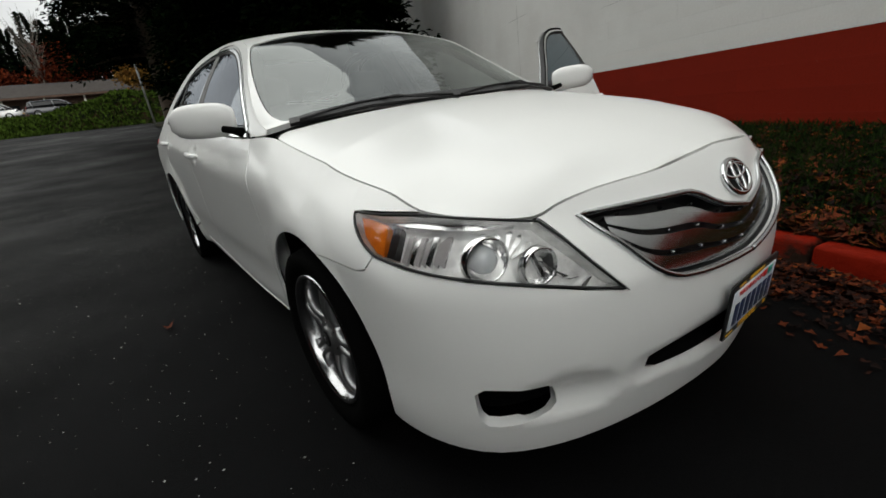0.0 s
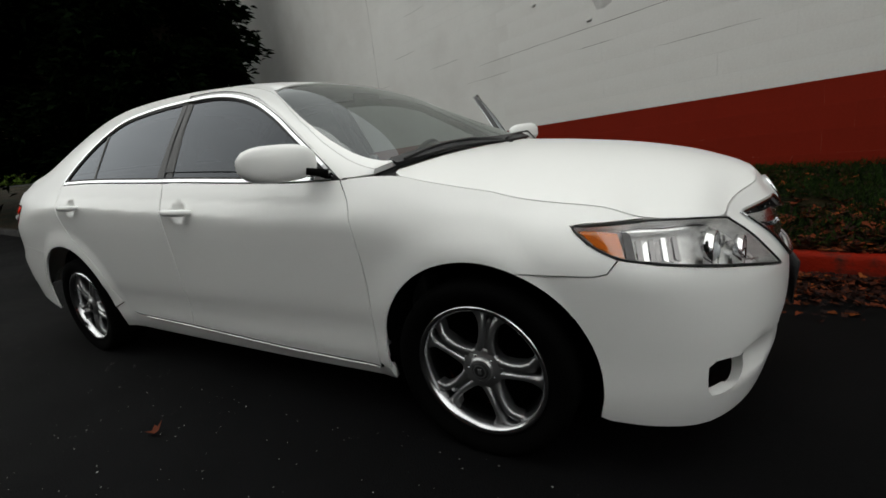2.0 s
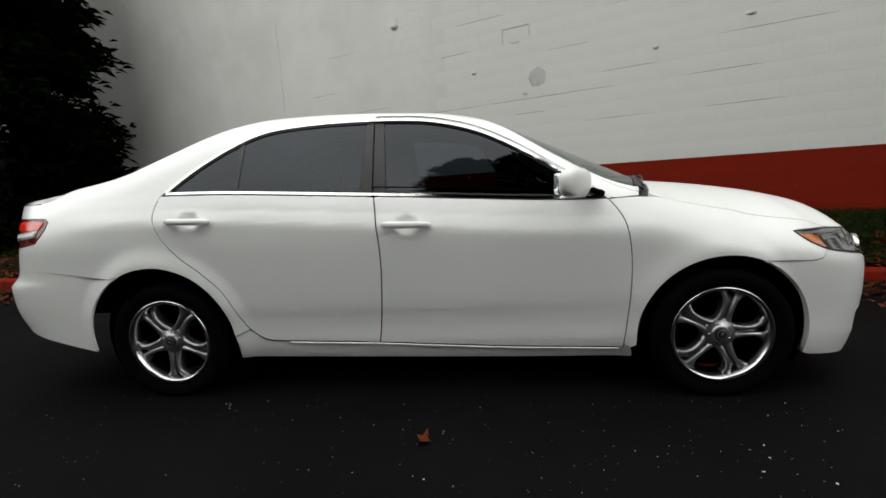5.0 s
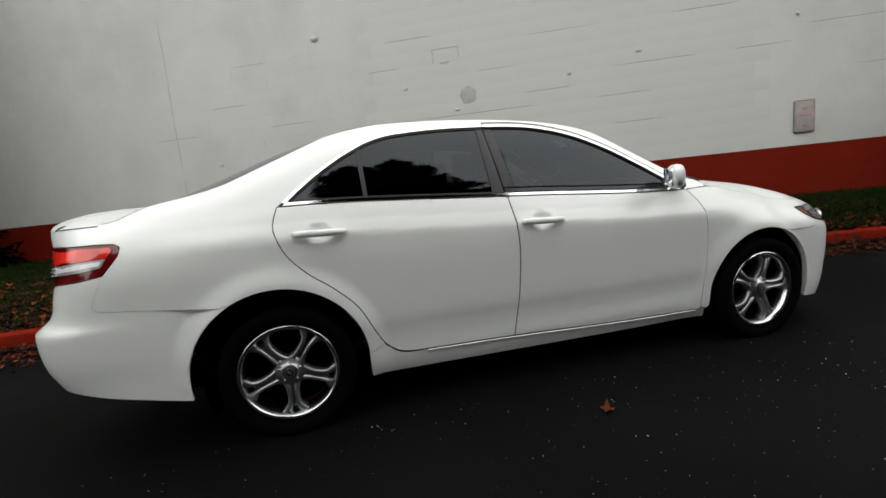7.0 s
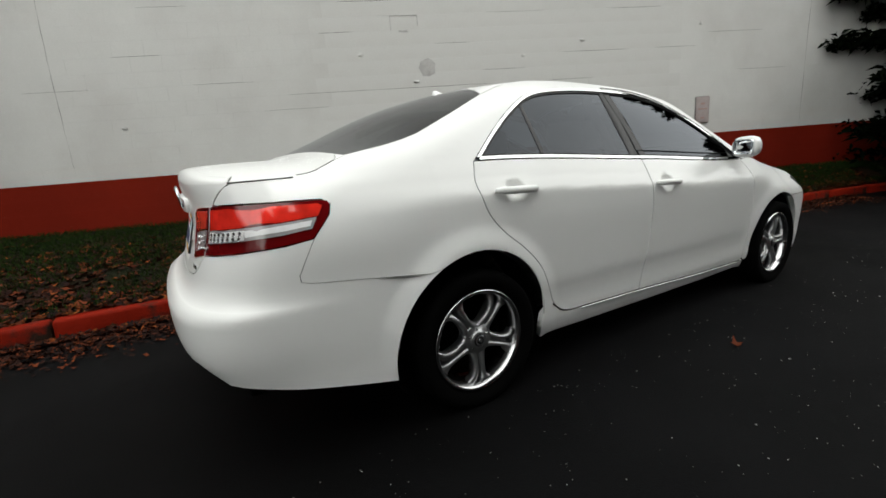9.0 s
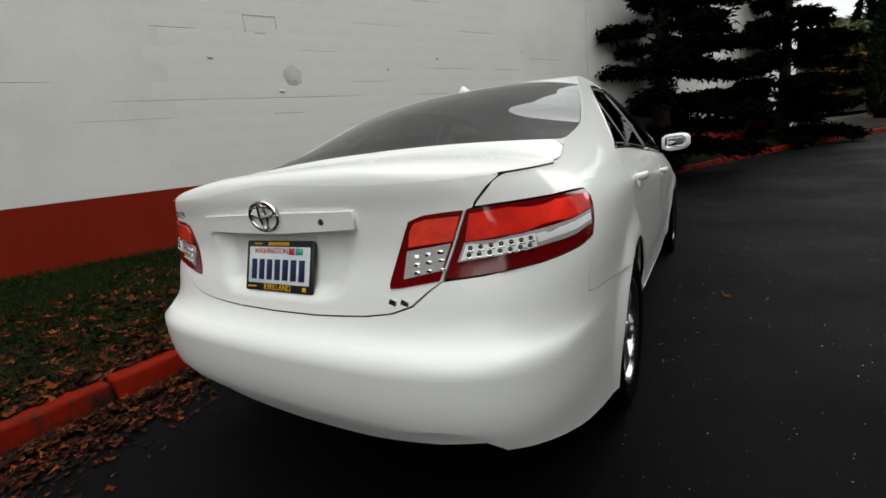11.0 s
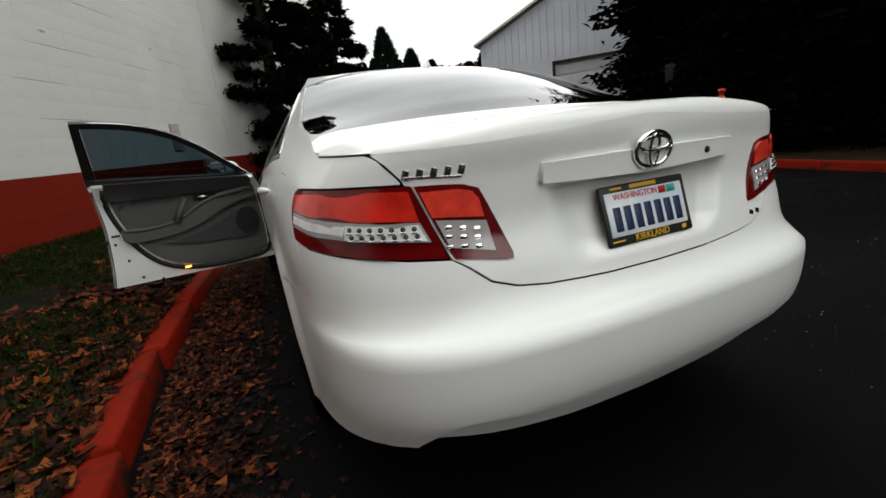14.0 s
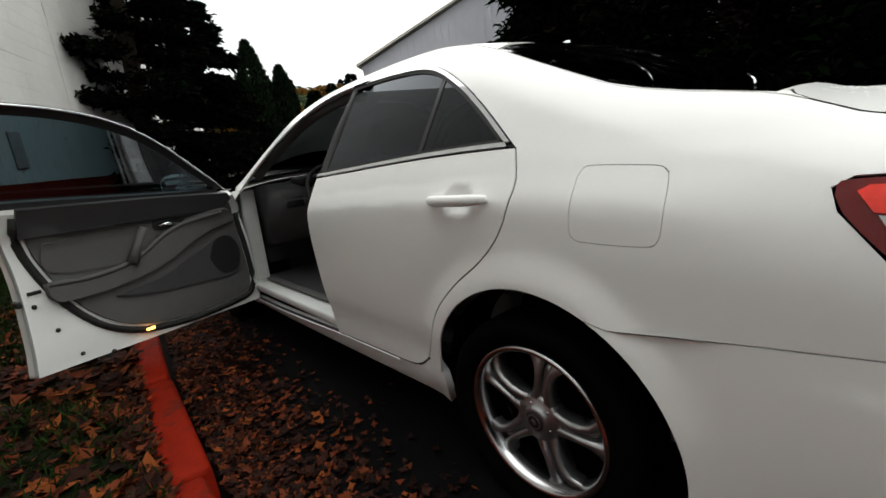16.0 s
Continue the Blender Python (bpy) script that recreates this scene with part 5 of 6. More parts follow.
for y in (-.36, .36):
    seat = part("front_seat", box((.50, .50, .16), at=(.10, y, .48), bevel=.05, segments=3), M["cloth"], car, "grey cloth seat")
    part("seat_back", box((.14, .48, .60), at=(-.20, y, .80), bevel=.055, segments=3, rot=Matrix.Rotation(radians(-14), 4, "Y")), M["cloth"], seat)
    part("headrest", box((.10, .26, .17), at=(-.30, y, 1.18), bevel=.04, segments=3), M["cloth"], seat)
bench = part("rear_bench", box((.50, 1.28, .18), at=(-.86, 0, .50), bevel=.05, segments=3), M["cloth"], car, "grey cloth rear bench")
part("bench_back", box((.16, 1.28, .56), at=(-1.16, 0, .82), bevel=.05, segments=3, rot=Matrix.Rotation(radians(-18), 4, "Y")), M["cloth"], bench)
part("parcel_shelf", box((.55, 1.28, .03), at=(-1.52, 0, 1.06), bevel=.01), M["trim_dark"], car)
part("mirror_inside", box((.03, .22, .06), at=(.42, 0, 1.33), bevel=.02), M["black"], car, "inside rear-view mirror")
for sg in (-1, 1):
    part("pillar_inside", tube([(-.27, sg * .72, .32), (-.25, sg * .76, .95), (-.30, sg * .52, 1.38)], [.05, .045, .03], 8), M["trim_dark"], car)
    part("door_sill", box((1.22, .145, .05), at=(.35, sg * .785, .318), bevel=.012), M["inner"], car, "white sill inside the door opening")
    part("scuff_plate", box((1.05, .05, .012), at=(.35, sg * .755, .357), bevel=.004), M["trim"], car, "grey scuff plate")
    # right pillar is coloured as if shaded, since it shows through the arch gap
    part("hinge_pillar", box((.07, .10, .64), at=(1.0, sg * .765, .64), bevel=.015), M["inner" if sg > 0 else "under"], car, "white hinge pillar" if sg > 0 else "hinge pillar coloured near-black for arch shade")
    part("rail_lining", tube([(x, sg * (side(x, rail(x)) - .035), rail(x) - .05) for x in [.80 - i * .13 for i in range(17)]], .024, 8), M["trim"], car, "grey headlining edge")

# inside of the doors: jamb, seal, trim
for sg, df in ((1, doors["front", 1]), (-1, doors["front", -1])):
    surf, flip = (left, True) if sg > 0 else (right, False)

    def inner_face(d):
        def f_(s, z):
            x, y, z2 = surf(s, z)
            return x, y - sg * d, z2
        return f_
    o0 = clean(front_door)
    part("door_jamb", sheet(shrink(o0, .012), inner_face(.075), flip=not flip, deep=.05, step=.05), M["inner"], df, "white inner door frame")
    s1 = [Vector(inner_face(.078)(*p)) for p in spline([(-.155, .99), (-.16, .93), (-.145, .82), (-.10, .67), (-.03, .53), (.07, .41), (.22, .33), (.45, .29), (.70, .285), (.88, .31), (.925, .42), (.93, .60), (.915, .83)], .05)]
    ring_line(s1, .017, M["seal"], "door_seal", df, "black rubber door seal", 8, False)
    o2 = [(-.125, .985), (-.13, .93), (-.115, .82), (-.07, .68), (.0, .54), (.10, .43), (.24, .355), (.45, .318), (.70, .315), (.86, .34), (.895, .42), (.90, .60), (.885, .82), (.835, .925), (.78, .962)]
    o2 = spline(o2, .04)
    part("door_trim", sheet(o2, inner_face(.092), flip=not flip, deep=.02, step=.05), M["trim"], df, "grey moulded door trim")
    part("trim_upper", sheet([(-.15, 1.022), (-.155, .90), (.80, .875), (.85, .93), (.82, .966), (.4, .996)], inner_face(.104), flip=not flip, deep=.02, step=.05), M["trim_dark"], df, "charcoal upper trim")
    part("trim_insert", sheet(spline([(-.08, .86), (-.09, .74), (.10, .70), (.40, .71), (.50, .78), (.48, .855), (.2, .865), (-.08, .86)], .04), inner_face(.100), flip=not flip, deep=.012, step=.05), M["trim_mid"], df, "dark cloth insert")
    rest = spline([(-.115, .690), (.04, .680), (.18, .690), (.30, .728), (.42, .795), (.56, .842), (.80, .872), (.865, .80), (.70, .765), (.56, .715), (.42, .650), (.28, .612), (.10, .590), (-.09, .600), (-.115, .690)], .03)
    part("armrest", sheet(rest, inner_face(.125), flip=not flip, deep=.04, step=.04), M["trim"], df, "grey moulded armrest")
    rim = [Vector(inner_face(.122)(x, z)) for x, z in spline([(-.105, .684), (.04, .672), (.18, .682), (.30, .720), (.42, .787), (.56, .834), (.78, .860)], .03)]
    part("armrest_edge", tube([tuple(p) for p in rim], .012, 8), M["trim"], df)
    pull = [Vector(inner_face(.13)(x, z)) for x, z in ((.24, .69), (.285, .77), (.335, .855))]
    part("pull_handle", tube([tuple(p) for p in pull], [.030, .022, .020], 8), M["trim"], df, "grey pull handle")
    lever = [Vector(inner_face(.118)(x, z)) for x, z in ((.42, .845), (.46, .85), (.52, .842))]
    part("door_lever", tube([tuple(p) for p in lever], [.006, .012, .008], 8), M["chrome"], df, "chrome inside lever")
    part("lever_bowl", sheet(spline([(.40, .87), (.40, .825), (.55, .815), (.56, .86), (.40, .87)], .03), inner_face(.106), flip=not flip, deep=.01, step=.04), M["black"], df)
    part("switch_plate", sheet([(.40, .795), (.40, .77), (.56, .79), (.56, .815)], inner_face(.116), flip=not flip, deep=.012, step=.04), M["black"], df, "black window switches")
    part("door_pocket", sheet(spline([(.14, .545), (.30, .505), (.55, .480), (.80, .470), (.845, .56), (.83, .68), (.74, .70), (.58, .645), (.44, .590), (.30, .560), (.14, .545)], .03), inner_face(.108), flip=not flip, deep=.03, step=.05), M["trim_dark"], df, "dark door pocket")
    part("speaker_cover", sheet(spline([(.66, .60), (.72, .70), (.82, .70), (.865, .60), (.82, .50), (.72, .49), (.66, .60)], .03), inner_face(.1125), flip=not flip, deep=.012, step=.04), M["black"], df)
    # inner half of the window frame
    part("frame_inside", sheet(cut(shrink(clean(window), .003), (-.254, 1.5), (-.228, 1.0)), inner_face(.03), holes=[shrink(clean(window), .034)], flip=not flip, deep=.028, step=.05), M["black"], df, "black inner window frame")
    line = [Vector(inner_face(.034)(*p)) for p in DLO if -.18 < p[0] < .86]
    part("frame_line", tube([tuple(p) for p in line], .005, 6), M["satin"], df, "bright edge of the window frame")
    lamp_p = Vector(inner_face(.110)(.235, .332))
    part("courtesy_lamp", box((.042, .012, .013), at=tuple(lamp_p), bevel=.004), M["lamp_on"] if sg > 0 else M["amber"], df, "lit orange courtesy lamp" if sg > 0 else "orange courtesy lamp")
    for pz_, ps_ in ((.60, -.165), (.47, -.115), (.33, -.06), (.285, .06)):
        pp_ = Vector(inner_face(.080)(ps_, pz_))
        part("jamb_plug", lathe([(.001, .003), (.009, .002), (.010, 0)], 12, Matrix.Translation(pp_) @ Matrix.Rotation(radians(90 * sg), 4, "X")), M["seal"], df, "black rubber plug")
    part("check_strap", box((.05, .004, .016), at=tuple(Vector(inner_face(.082)(-.15, .66))), bevel=.002), M["seal"], df)
    part("latch", box((.02, .05, .03), at=(-.205, sg * .865, .62), bevel=.006), M["black"], df, "dark door latch")

# ---- trees and buildings round the car ----
def at(x, y, z=None, turn_=0.0):
    return pose(x, y, rise(x, y) - 0.05 if z is None else z, 0, 0, turn_)


# evergreens behind the car, at the wall's far end
for i, (x, y, h, r, sk) in enumerate(((-9.7, 5.0, 11.5, 2.75, .03), (-13.6, 4.6, 13.0, 3.5, .13), (-18.5, 5.6, 14.0, 4.3, .17), (-28.5, 2.6, 17.0, 4.4, .30))):
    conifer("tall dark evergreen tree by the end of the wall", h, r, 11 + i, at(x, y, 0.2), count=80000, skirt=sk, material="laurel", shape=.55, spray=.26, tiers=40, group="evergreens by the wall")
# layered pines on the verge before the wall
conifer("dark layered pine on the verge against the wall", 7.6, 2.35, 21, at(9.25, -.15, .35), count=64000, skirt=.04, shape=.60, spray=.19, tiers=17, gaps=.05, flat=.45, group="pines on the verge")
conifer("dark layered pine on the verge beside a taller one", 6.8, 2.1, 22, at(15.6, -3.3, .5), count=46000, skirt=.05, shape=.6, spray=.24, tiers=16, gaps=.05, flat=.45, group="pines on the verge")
column("tall dense columnar cypress beyond the wall", 7.4, 1.15, 31, at(24.4, -8.5), group="cypresses")
column("dense columnar cypress beside a taller one", 6.3, .95, 32, at(25.2, -10.6), group="cypresses")
# dark evergreens over the far kerb
for i, (x, y, h, r) in enumerate(((6.7, -13.8, 12.0, 2.9), (4.0, -11.0, 27.0, 3.2), (1.0, -11.8, 25.0, 4.0), (-2.8, -11.6, 13.5, 3.8), (-8.2, -12.6, 12.0, 4.0), (-14.0, -13.0, 11.2, 3.8))):
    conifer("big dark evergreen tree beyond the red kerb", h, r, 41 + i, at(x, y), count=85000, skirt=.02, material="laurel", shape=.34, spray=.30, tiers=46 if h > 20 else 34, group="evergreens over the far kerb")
for i, (x, y, h, r) in enumerate(((8.6, -11.4, 1.5, 1.2), (4.4, -10.6, 1.7, 1.5), (0.6, -10.4, 1.4, 1.3))):
    leafy("hedge_shrub", "dense green shrub under the evergreens", h, r, 61 + i, at(x, y), "shrub" if i == 0 else "laurel", count=4200, stem=0.0, leaf=.10, category="shrub", group="shrubs over the far kerb")

# far kerb and its bed
far_y = curve((-30, 1.2 - 7.5), (-6, -5.9), (-.1, -7.2), (3.4, -8.25), (6.6, -9.9), (9, -11.6), (16, -17))
far_kerb = thing("kerb_far", "red-painted kerb on the far side of the driveway", "kerb", kind="structure")
x = -14.0
while x < 10:
    a = math.atan2(far_y(x + .9) - far_y(x), .9)
    L = .92 * math.cos(a)
    st = part("kerbstone", box((.91, .15, .34), bevel=.022), M["kerb"], far_kerb)
    cx = x + L / 2
    st.matrix_basis = pose(cx, far_y(cx) - .075, rise(cx, far_y(cx)) - .03, 0, 0, math.degrees(a))
    x += L
v, f = [], []
bx = steps((-30, 10.5, .6))
for x in bx:
    for t in range(7):
        y = far_y(x) - .15 - t * 2.2
        v.append((x, y, rise(x, far_y(x)) + .12 + .03 * t + .05 * noise.noise((x * .7, y * .7, 5)) * (t > 0)))
f = [(i * 7 + j, i * 7 + j + 1, (i + 1) * 7 + j + 1, (i + 1) * 7 + j) for i in range(len(bx) - 1) for j in range(6)]
tagged(part("ground_bed", raw(v, f), M["soil"]), "bare leaf-strewn planting bed behind the far kerb", "ground", kind="structure")

# sheet-metal warehouse with a roller door
M.update(
    steel=mat("pale grey painted steel", (0.70, 0.70, 0.75), 0.55, var=.06, scale=.6, dark=(.64, .64, .69), mix_scale=.5),
    roller=mat("roller door slats", (0.62, 0.62, 0.62), 0.5, var=.05, scale=2),
    roof_dark=mat("weathered roof", (0.045, 0.040, 0.037), 0.95, spec=.08, var=.2, scale=2, bump=.01, bump_scale=20),
    beige=mat("beige render", (0.42, 0.40, 0.34), 0.85, var=.08, scale=1.5),
    brown=mat("brown boarding", (0.085, 0.05, 0.035), 0.85, var=.2, scale=3),
    cream=mat("cream trim", (0.55, 0.52, 0.45), 0.7, var=.06, scale=4),
    pane=mat("dark window", (0.02, 0.022, 0.025), 0.05, spec=.6),
    hivis=mat("orange plastic", (0.65, 0.035, 0.012), 0.5, var=.1, scale=9),
    white=mat("white sheet", (0.75, 0.75, 0.74), 0.5, var=.04, scale=8),
    tape=mat("reflective tape", (0.62, 0.60, 0.58), 0.35, var=.08, scale=20),
    pole=mat("grey galvanised pole", (0.30, 0.30, 0.29), 0.5, metal=.6, var=.1, scale=5),
    rubber=mat("black rubber base", (0.012, 0.012, 0.012), 0.8, var=.2, scale=12),
)
FM = Matrix.Translation((15, -9.9, rise(15, -9.9))) @ Matrix.Rotation(math.atan2(-.66, -.75), 4, "Z")
ware = thing("warehouse", "pale grey metal warehouse with a gabled front and roller door", "building", m=FM)


def gable(x):
    return 4.75 + .45 * (x if x < 10 else 20 - x)


# front wall with a hole for the door, depth behind it
wall_bm = sheet([(0, -.3), (0, 4.75), (10, 9.25), (20, 4.75), (20, -.3)], lambda u, w: (u, 0, w), holes=[[(3.25, -.2), (3.25, 3.5), (8.2, 3.5), (8.2, -.2)]], step=1.2, deep=.18, flip=False)
part("front_wall", wall_bm, M["steel"], ware, smooth=False)
part("side_wall", box((.18, 18, 5.05), at=(-.0, 9.2, 2.23)), M["steel"], ware, smooth=False)
part("end_wall", box((.18, 18, 5.05), at=(20.0, 9.2, 2.23)), M["steel"], ware, smooth=False)
for sgn, nm in ((0, "roof_slope"), (1, "roof_slope")):
    x0, x1 = (-.25, 10) if sgn == 0 else (20.25, 10)
    bm = raw([(x0, -.25, gable(0) - .05), (x1, -.25, 9.3), (x1, 18.3, 9.3), (x0, 18.3, gable(0) - .05), (x0, -.25, gable(0) + .05), (x1, -.25, 9.4), (x1, 18.3, 9.4), (x0, 18.3, gable(0) + .05)],
             [(0, 1, 2, 3), (7, 6, 5, 4), (0, 4, 5, 1), (1, 5, 6, 2), (2, 6, 7, 3), (3, 7, 4, 0)])
    part(nm, bm, M["cream"], ware, smooth=False)
for i in range(64):
    x = .16 + i * .31
    if x < 19.9:
        part("siding_rib", box((.07, .03, gable(x) - 3.75), at=(x, -.015, (gable(x) + 3.65) / 2)), M["steel"], ware, smooth=False)
door = part("roller_door", box((5.0, .06, 3.7), at=(5.72, .12, 1.7)), M["roller"], ware, "grey slatted roller door", smooth=False)
for i in range(8):
    part("door_slat", box((4.9, .05, .40), at=(5.72, .085, .12 + i * .44), bevel=.012), M["roller"], door)
for w_, x_, z_ in ((.10, 3.2, 1.6), (.10, 8.25, 1.6)):
    part("door_jamb", box((w_, .12, 3.8), at=(x_, -.02, z_)), M["roof_dark"], ware, smooth=False)
part("door_head", box((5.15, .12, .10), at=(5.72, -.02, 3.53)), M["roof_dark"], ware, smooth=False)
lamp = part("wall_lamp", box((.28, .22, .16), at=(1.12, -.13, 3.45), bevel=.03), M["black"], ware, "dark wall lamp")
part("lamp_arm", tube([(1.12, 0, 3.5), (1.12, -.1, 3.5)], .03), M["black"], lamp)

# traffic furniture by the far kerb
post = thing("delineator_post", "orange plastic traffic post with reflective bands on a rubber base", "traffic post", m=at(1.0, -5.5, rise(1.0, -5.5)))
part("base", lathe([(.001, .06), (.12, .06), (.20, .045), (.23, .015), (.235, 0), (.001, 0)], 24), M["rubber"], post, "black rubber base")
part("tube", lathe([(.060, .05), (.057, .6), (.054, 1.22), (.046, 1.26), (.03, 1.28), (.028, 1.33), (.046, 1.34), (.046, 1.38), (.001, 1.385)], 20), M["hivis"], post)
for z in (.94, 1.10):
    part("band", lathe([(.0580, z), (.0572, z + .09)], 20), M["tape"], post, "pale reflective band")
cone = thing("traffic_cone", "orange traffic cone with a pale band beside the black car", "cone", m=at(5.2, -7.5, rise(5.2, -7.5)))
part("base", box((.36, .36, .035), at=(0, 0, .018), bevel=.01), M["hivis"], cone)
part("body", lathe([(.14, .03), (.12, .1), (.035, .69), (.02, .71), (.001, .71)], 20), M["hivis"], cone)
part("band", lathe([(.082, .36), (.062, .52)], 20), M["tape"], cone, "pale reflective band")
sgn = thing("street_sign", "small dark sign on a thin post behind the kerb", "sign", m=at(4.5, -8.95, rise(4.5, -8.95) + .1, 30))
part("post", tube([(0, 0, 0), (0, 0, 2.25)], .025), M["roof_dark"], sgn)
part("plate", box((.30, .015, .42), at=(0, .03, 2.0), bevel=.004), M["roof_dark"], sgn)

# low beige shed beyond the parked cars
shed = thing("shed", "low beige building with a shallow roof and a grey door", "building", m=pose(33, -17.5, rise(33, -17), 0, 0, -30))
part("wall", box((.3, 12, 3.4), at=(0, 0, 1.5)), M["beige"], shed, smooth=False)
part("back_wall", box((9, .3, 3.4), at=(4.5, 5.85, 1.5)), M["beige"], shed, smooth=False)
part("roof", box((9.6, 12.6, .25), at=(4.4, 0, 3.3), bevel=.03, rot=Matrix.Rotation(radians(2), 4, "Y")), M["cream"], shed, smooth=False)
part("door", box((.1, 3.4, 2.5), at=(-.18, .5, 1.15), bevel=.02), M["pane"], shed)

# the far side of the lot: bank, long low building, woods
FAR_Z = 3.9


def bank_z(x, y):
    """A planted bank that climbs to the level of the far building."""
    up = min(1, max(0, (-43.6 - x) / 3.6))
    up = up * up * (3 - 2 * up)
    back = min(1, max(0, (-48.5 - x) / 4.0))
    g = min(1, max(0, (y + 9) / 11))
    h = .9 + 1.75 * g * g * (3 - 2 * g) + .5 * math.exp(-((y - 1.5) / 1.8) ** 2 - ((x + 48.5) / 1.5) ** 2)
    return 1.9 + up * (h * (1 - back) + (FAR_Z - 1.9) * back) + (.16 * noise.noise((x * .5, y * .5, 1)) + .10 * noise.noise((x * 1.6, y * 1.6, 4))) * up


gx, gy = steps((-110, -54, 4), (-54, -43.5, .5)), steps((-60, -30, 3), (-30, 16, .7), (16, 40, 3))
bank = part("ground_bank", grid(gx, gy, bank_z), M["grassland"])
tagged(bank, "planted grassy bank along the far edge of the lot", "grass", kind="structure")
rng = np.random.default_rng(5)
n = 30000
o = np.stack([rng.uniform(-52, -43.8, n), rng.uniform(-29, 15, n), np.zeros(n)], axis=1)
o[:, 2] = [bank_z(a, b) - .02 for a, b in o[:, :2]]
v, f = sprays(o, rng.normal(size=(n, 3)) * .5 + np.array([0, 0, 1.0]), rng.uniform(.15, .5, n), rng.uniform(.05, .13, n), rng, .1)
M["ivy"] = mat("ivy and rough grass", (0.026, 0.044, 0.006), 0.9, spec=.04, island=.6)
tagged(mesh_np("bank_grass", v, f, M["ivy"]), "rough grass and ivy on the bank", "grass", kind="stuff")
hall = thing("low_building", "long low brown building with a shallow roof and pale posts", "building", m=pose(-66, -8, FAR_Z - .1, 0, 0, 0))
part("wall", box((6, 46, 3.0), at=(-3, 0, 1.3)), M["brown"], hall, smooth=False)
bm = raw([(1.6, -24, 2.8), (1.6, 24, 2.8), (-4, 24, 4.6), (-4, -24, 4.6), (1.6, -24, 2.6), (1.6, 24, 2.6), (-4, 24, 4.4), (-4, -24, 4.4)], [(0, 1, 2, 3), (7, 6, 5, 4), (0, 4, 5, 1), (1, 5, 6, 2), (2, 6, 7, 3), (3, 7, 4, 0)])
part("roof", bm, M["roof_dark"], hall, smooth=False)
part("fascia", box((.12, 48, .22), at=(1.62, 0, 2.65)), M["brown"], hall, smooth=False)
for i in range(13):
    part("post", box((.16, .16, 2.7), at=(1.2, -22 + i * 3.6, 1.2)), M["cream"], hall, smooth=False)
for i in range(11):
    part("window", box((.06, 1.7, 1.1), at=(.04, -20 + i * 4.0, 1.5)), M["pane"], hall, smooth=False)
lp = thing("light_pole", "tall thin leaning grey pole at the edge of the lot", "pole", m=at(-40, 2.6))
part("shaft", tube([(0, 0, 0), (0, -.15, 9.5)], [.075, .05], 10), M["pole"], lp)
sl = thing("street_lamp", "distant street lamp with a small head", "street lamp", m=at(-58, -9.5, FAR_Z - .05))
part("pole", tube([(0, 0, 0), (0, 0, 6.2), (.4, 0, 6.5)], .07), M["pole"], sl)
part("head", box((.7, .22, .12), at=(.8, 0, 6.5), bevel=.03), M["white"], sl)
for i, (x, y, h, r, k) in enumerate(((-74, -2.5, 9.0, 3.3, "rust"), (-76, -9.0, 6.6, 2.4, "rust"), (-60, 5.2, 7.5, 2.6, "ochre"), (-76, -13, 6.5, 3.0, "rust"))):
    leafy("autumn_tree", "round %s autumn tree behind the low building" % ("rust-red" if k == "rust" else "golden"), h, r, 71 + i, at(x, y, FAR_Z - .1), k, count=9000, leaf=.40, group="autumn trees")
# bare tree
bare = thing("bare_tree", "leafless tree with fine upright twigs", "tree", m=at(-72, -4.5, FAR_Z - .1))
rngb = random.Random(4)
bm = tube([(0, 0, 0), (.1, 0, 5), (0, .2, 9)], [.16, .10, .05], 8)
for i in range(46):
    z = rngb.uniform(3.5, 9)
    a = rngb.uniform(0, 6.28)
    l_ = rngb.uniform(2, 4.2)
    p1 = (math.cos(a) * l_ * .3, math.sin(a) * l_ * .3, z + l_ * .55)
    p2 = (math.cos(a) * l_ * .5, math.sin(a) * l_ * .5, z + l_ * 1.15)
    bm = tube([(0, 0, z), p1, p2], [.03, .02, .01], 4, bm)
    for j in range(3):
        b_ = a + rngb.uniform(-1, 1)
        bm = tube([p1, (p1[0] + math.cos(b_) * .6, p1[1] + math.sin(b_) * .6, p1[2] + rngb.uniform(.8, 1.8))], [.016, .006], 3, bm)
part("branch", bm, M["twig"], bare)


def woods(name, label, spots, seed, mats, lo, hi):
    """A far wood: spired conifers and rounder crowns, joined."""
    rng = np.random.default_rng(seed)
    sets = {k: [[], [], [], []] for k in mats}
    for x, y, z in spots:
        k = mats[int(rng.integers(0, len(mats)))]
        h, r = rng.uniform(lo, hi), rng.uniform(1.6, 2.6)
        n = 1300
        q = rng.uniform(0.02, 1, n)
        a = rng.uniform(0, 6.283, n)
        pr = r * (1 - q) ** .8 if k == "needle" else r * 1.3 * np.sqrt(np.clip(1 - (2 * q - 1) ** 2, 0, 1))
        hh = h if k == "needle" else h * .7
        rr = pr * np.sqrt(rng.uniform(.3, 1.1, n))
        sets[k][0].append(np.stack([x + rr * np.cos(a), y + rr * np.sin(a), z + q * hh], axis=1))
        sets[k][1].append(np.stack([np.cos(a), np.sin(a), rng.uniform(-.2, .5, n)], axis=1))
        sets[k][2].append(rng.uniform(.35, .8, n))
        sets[k][3].append(rng.uniform(.12, .28, n))
    for k, (O, D, L, W) in sets.items():
        if O:
            v, f = sprays(np.concatenate(O), np.concatenate(D), np.concatenate(L), np.concatenate(W), rng)
            tagged(mesh_np(name, v, f, M[k]), label, "woods", kind="stuff")


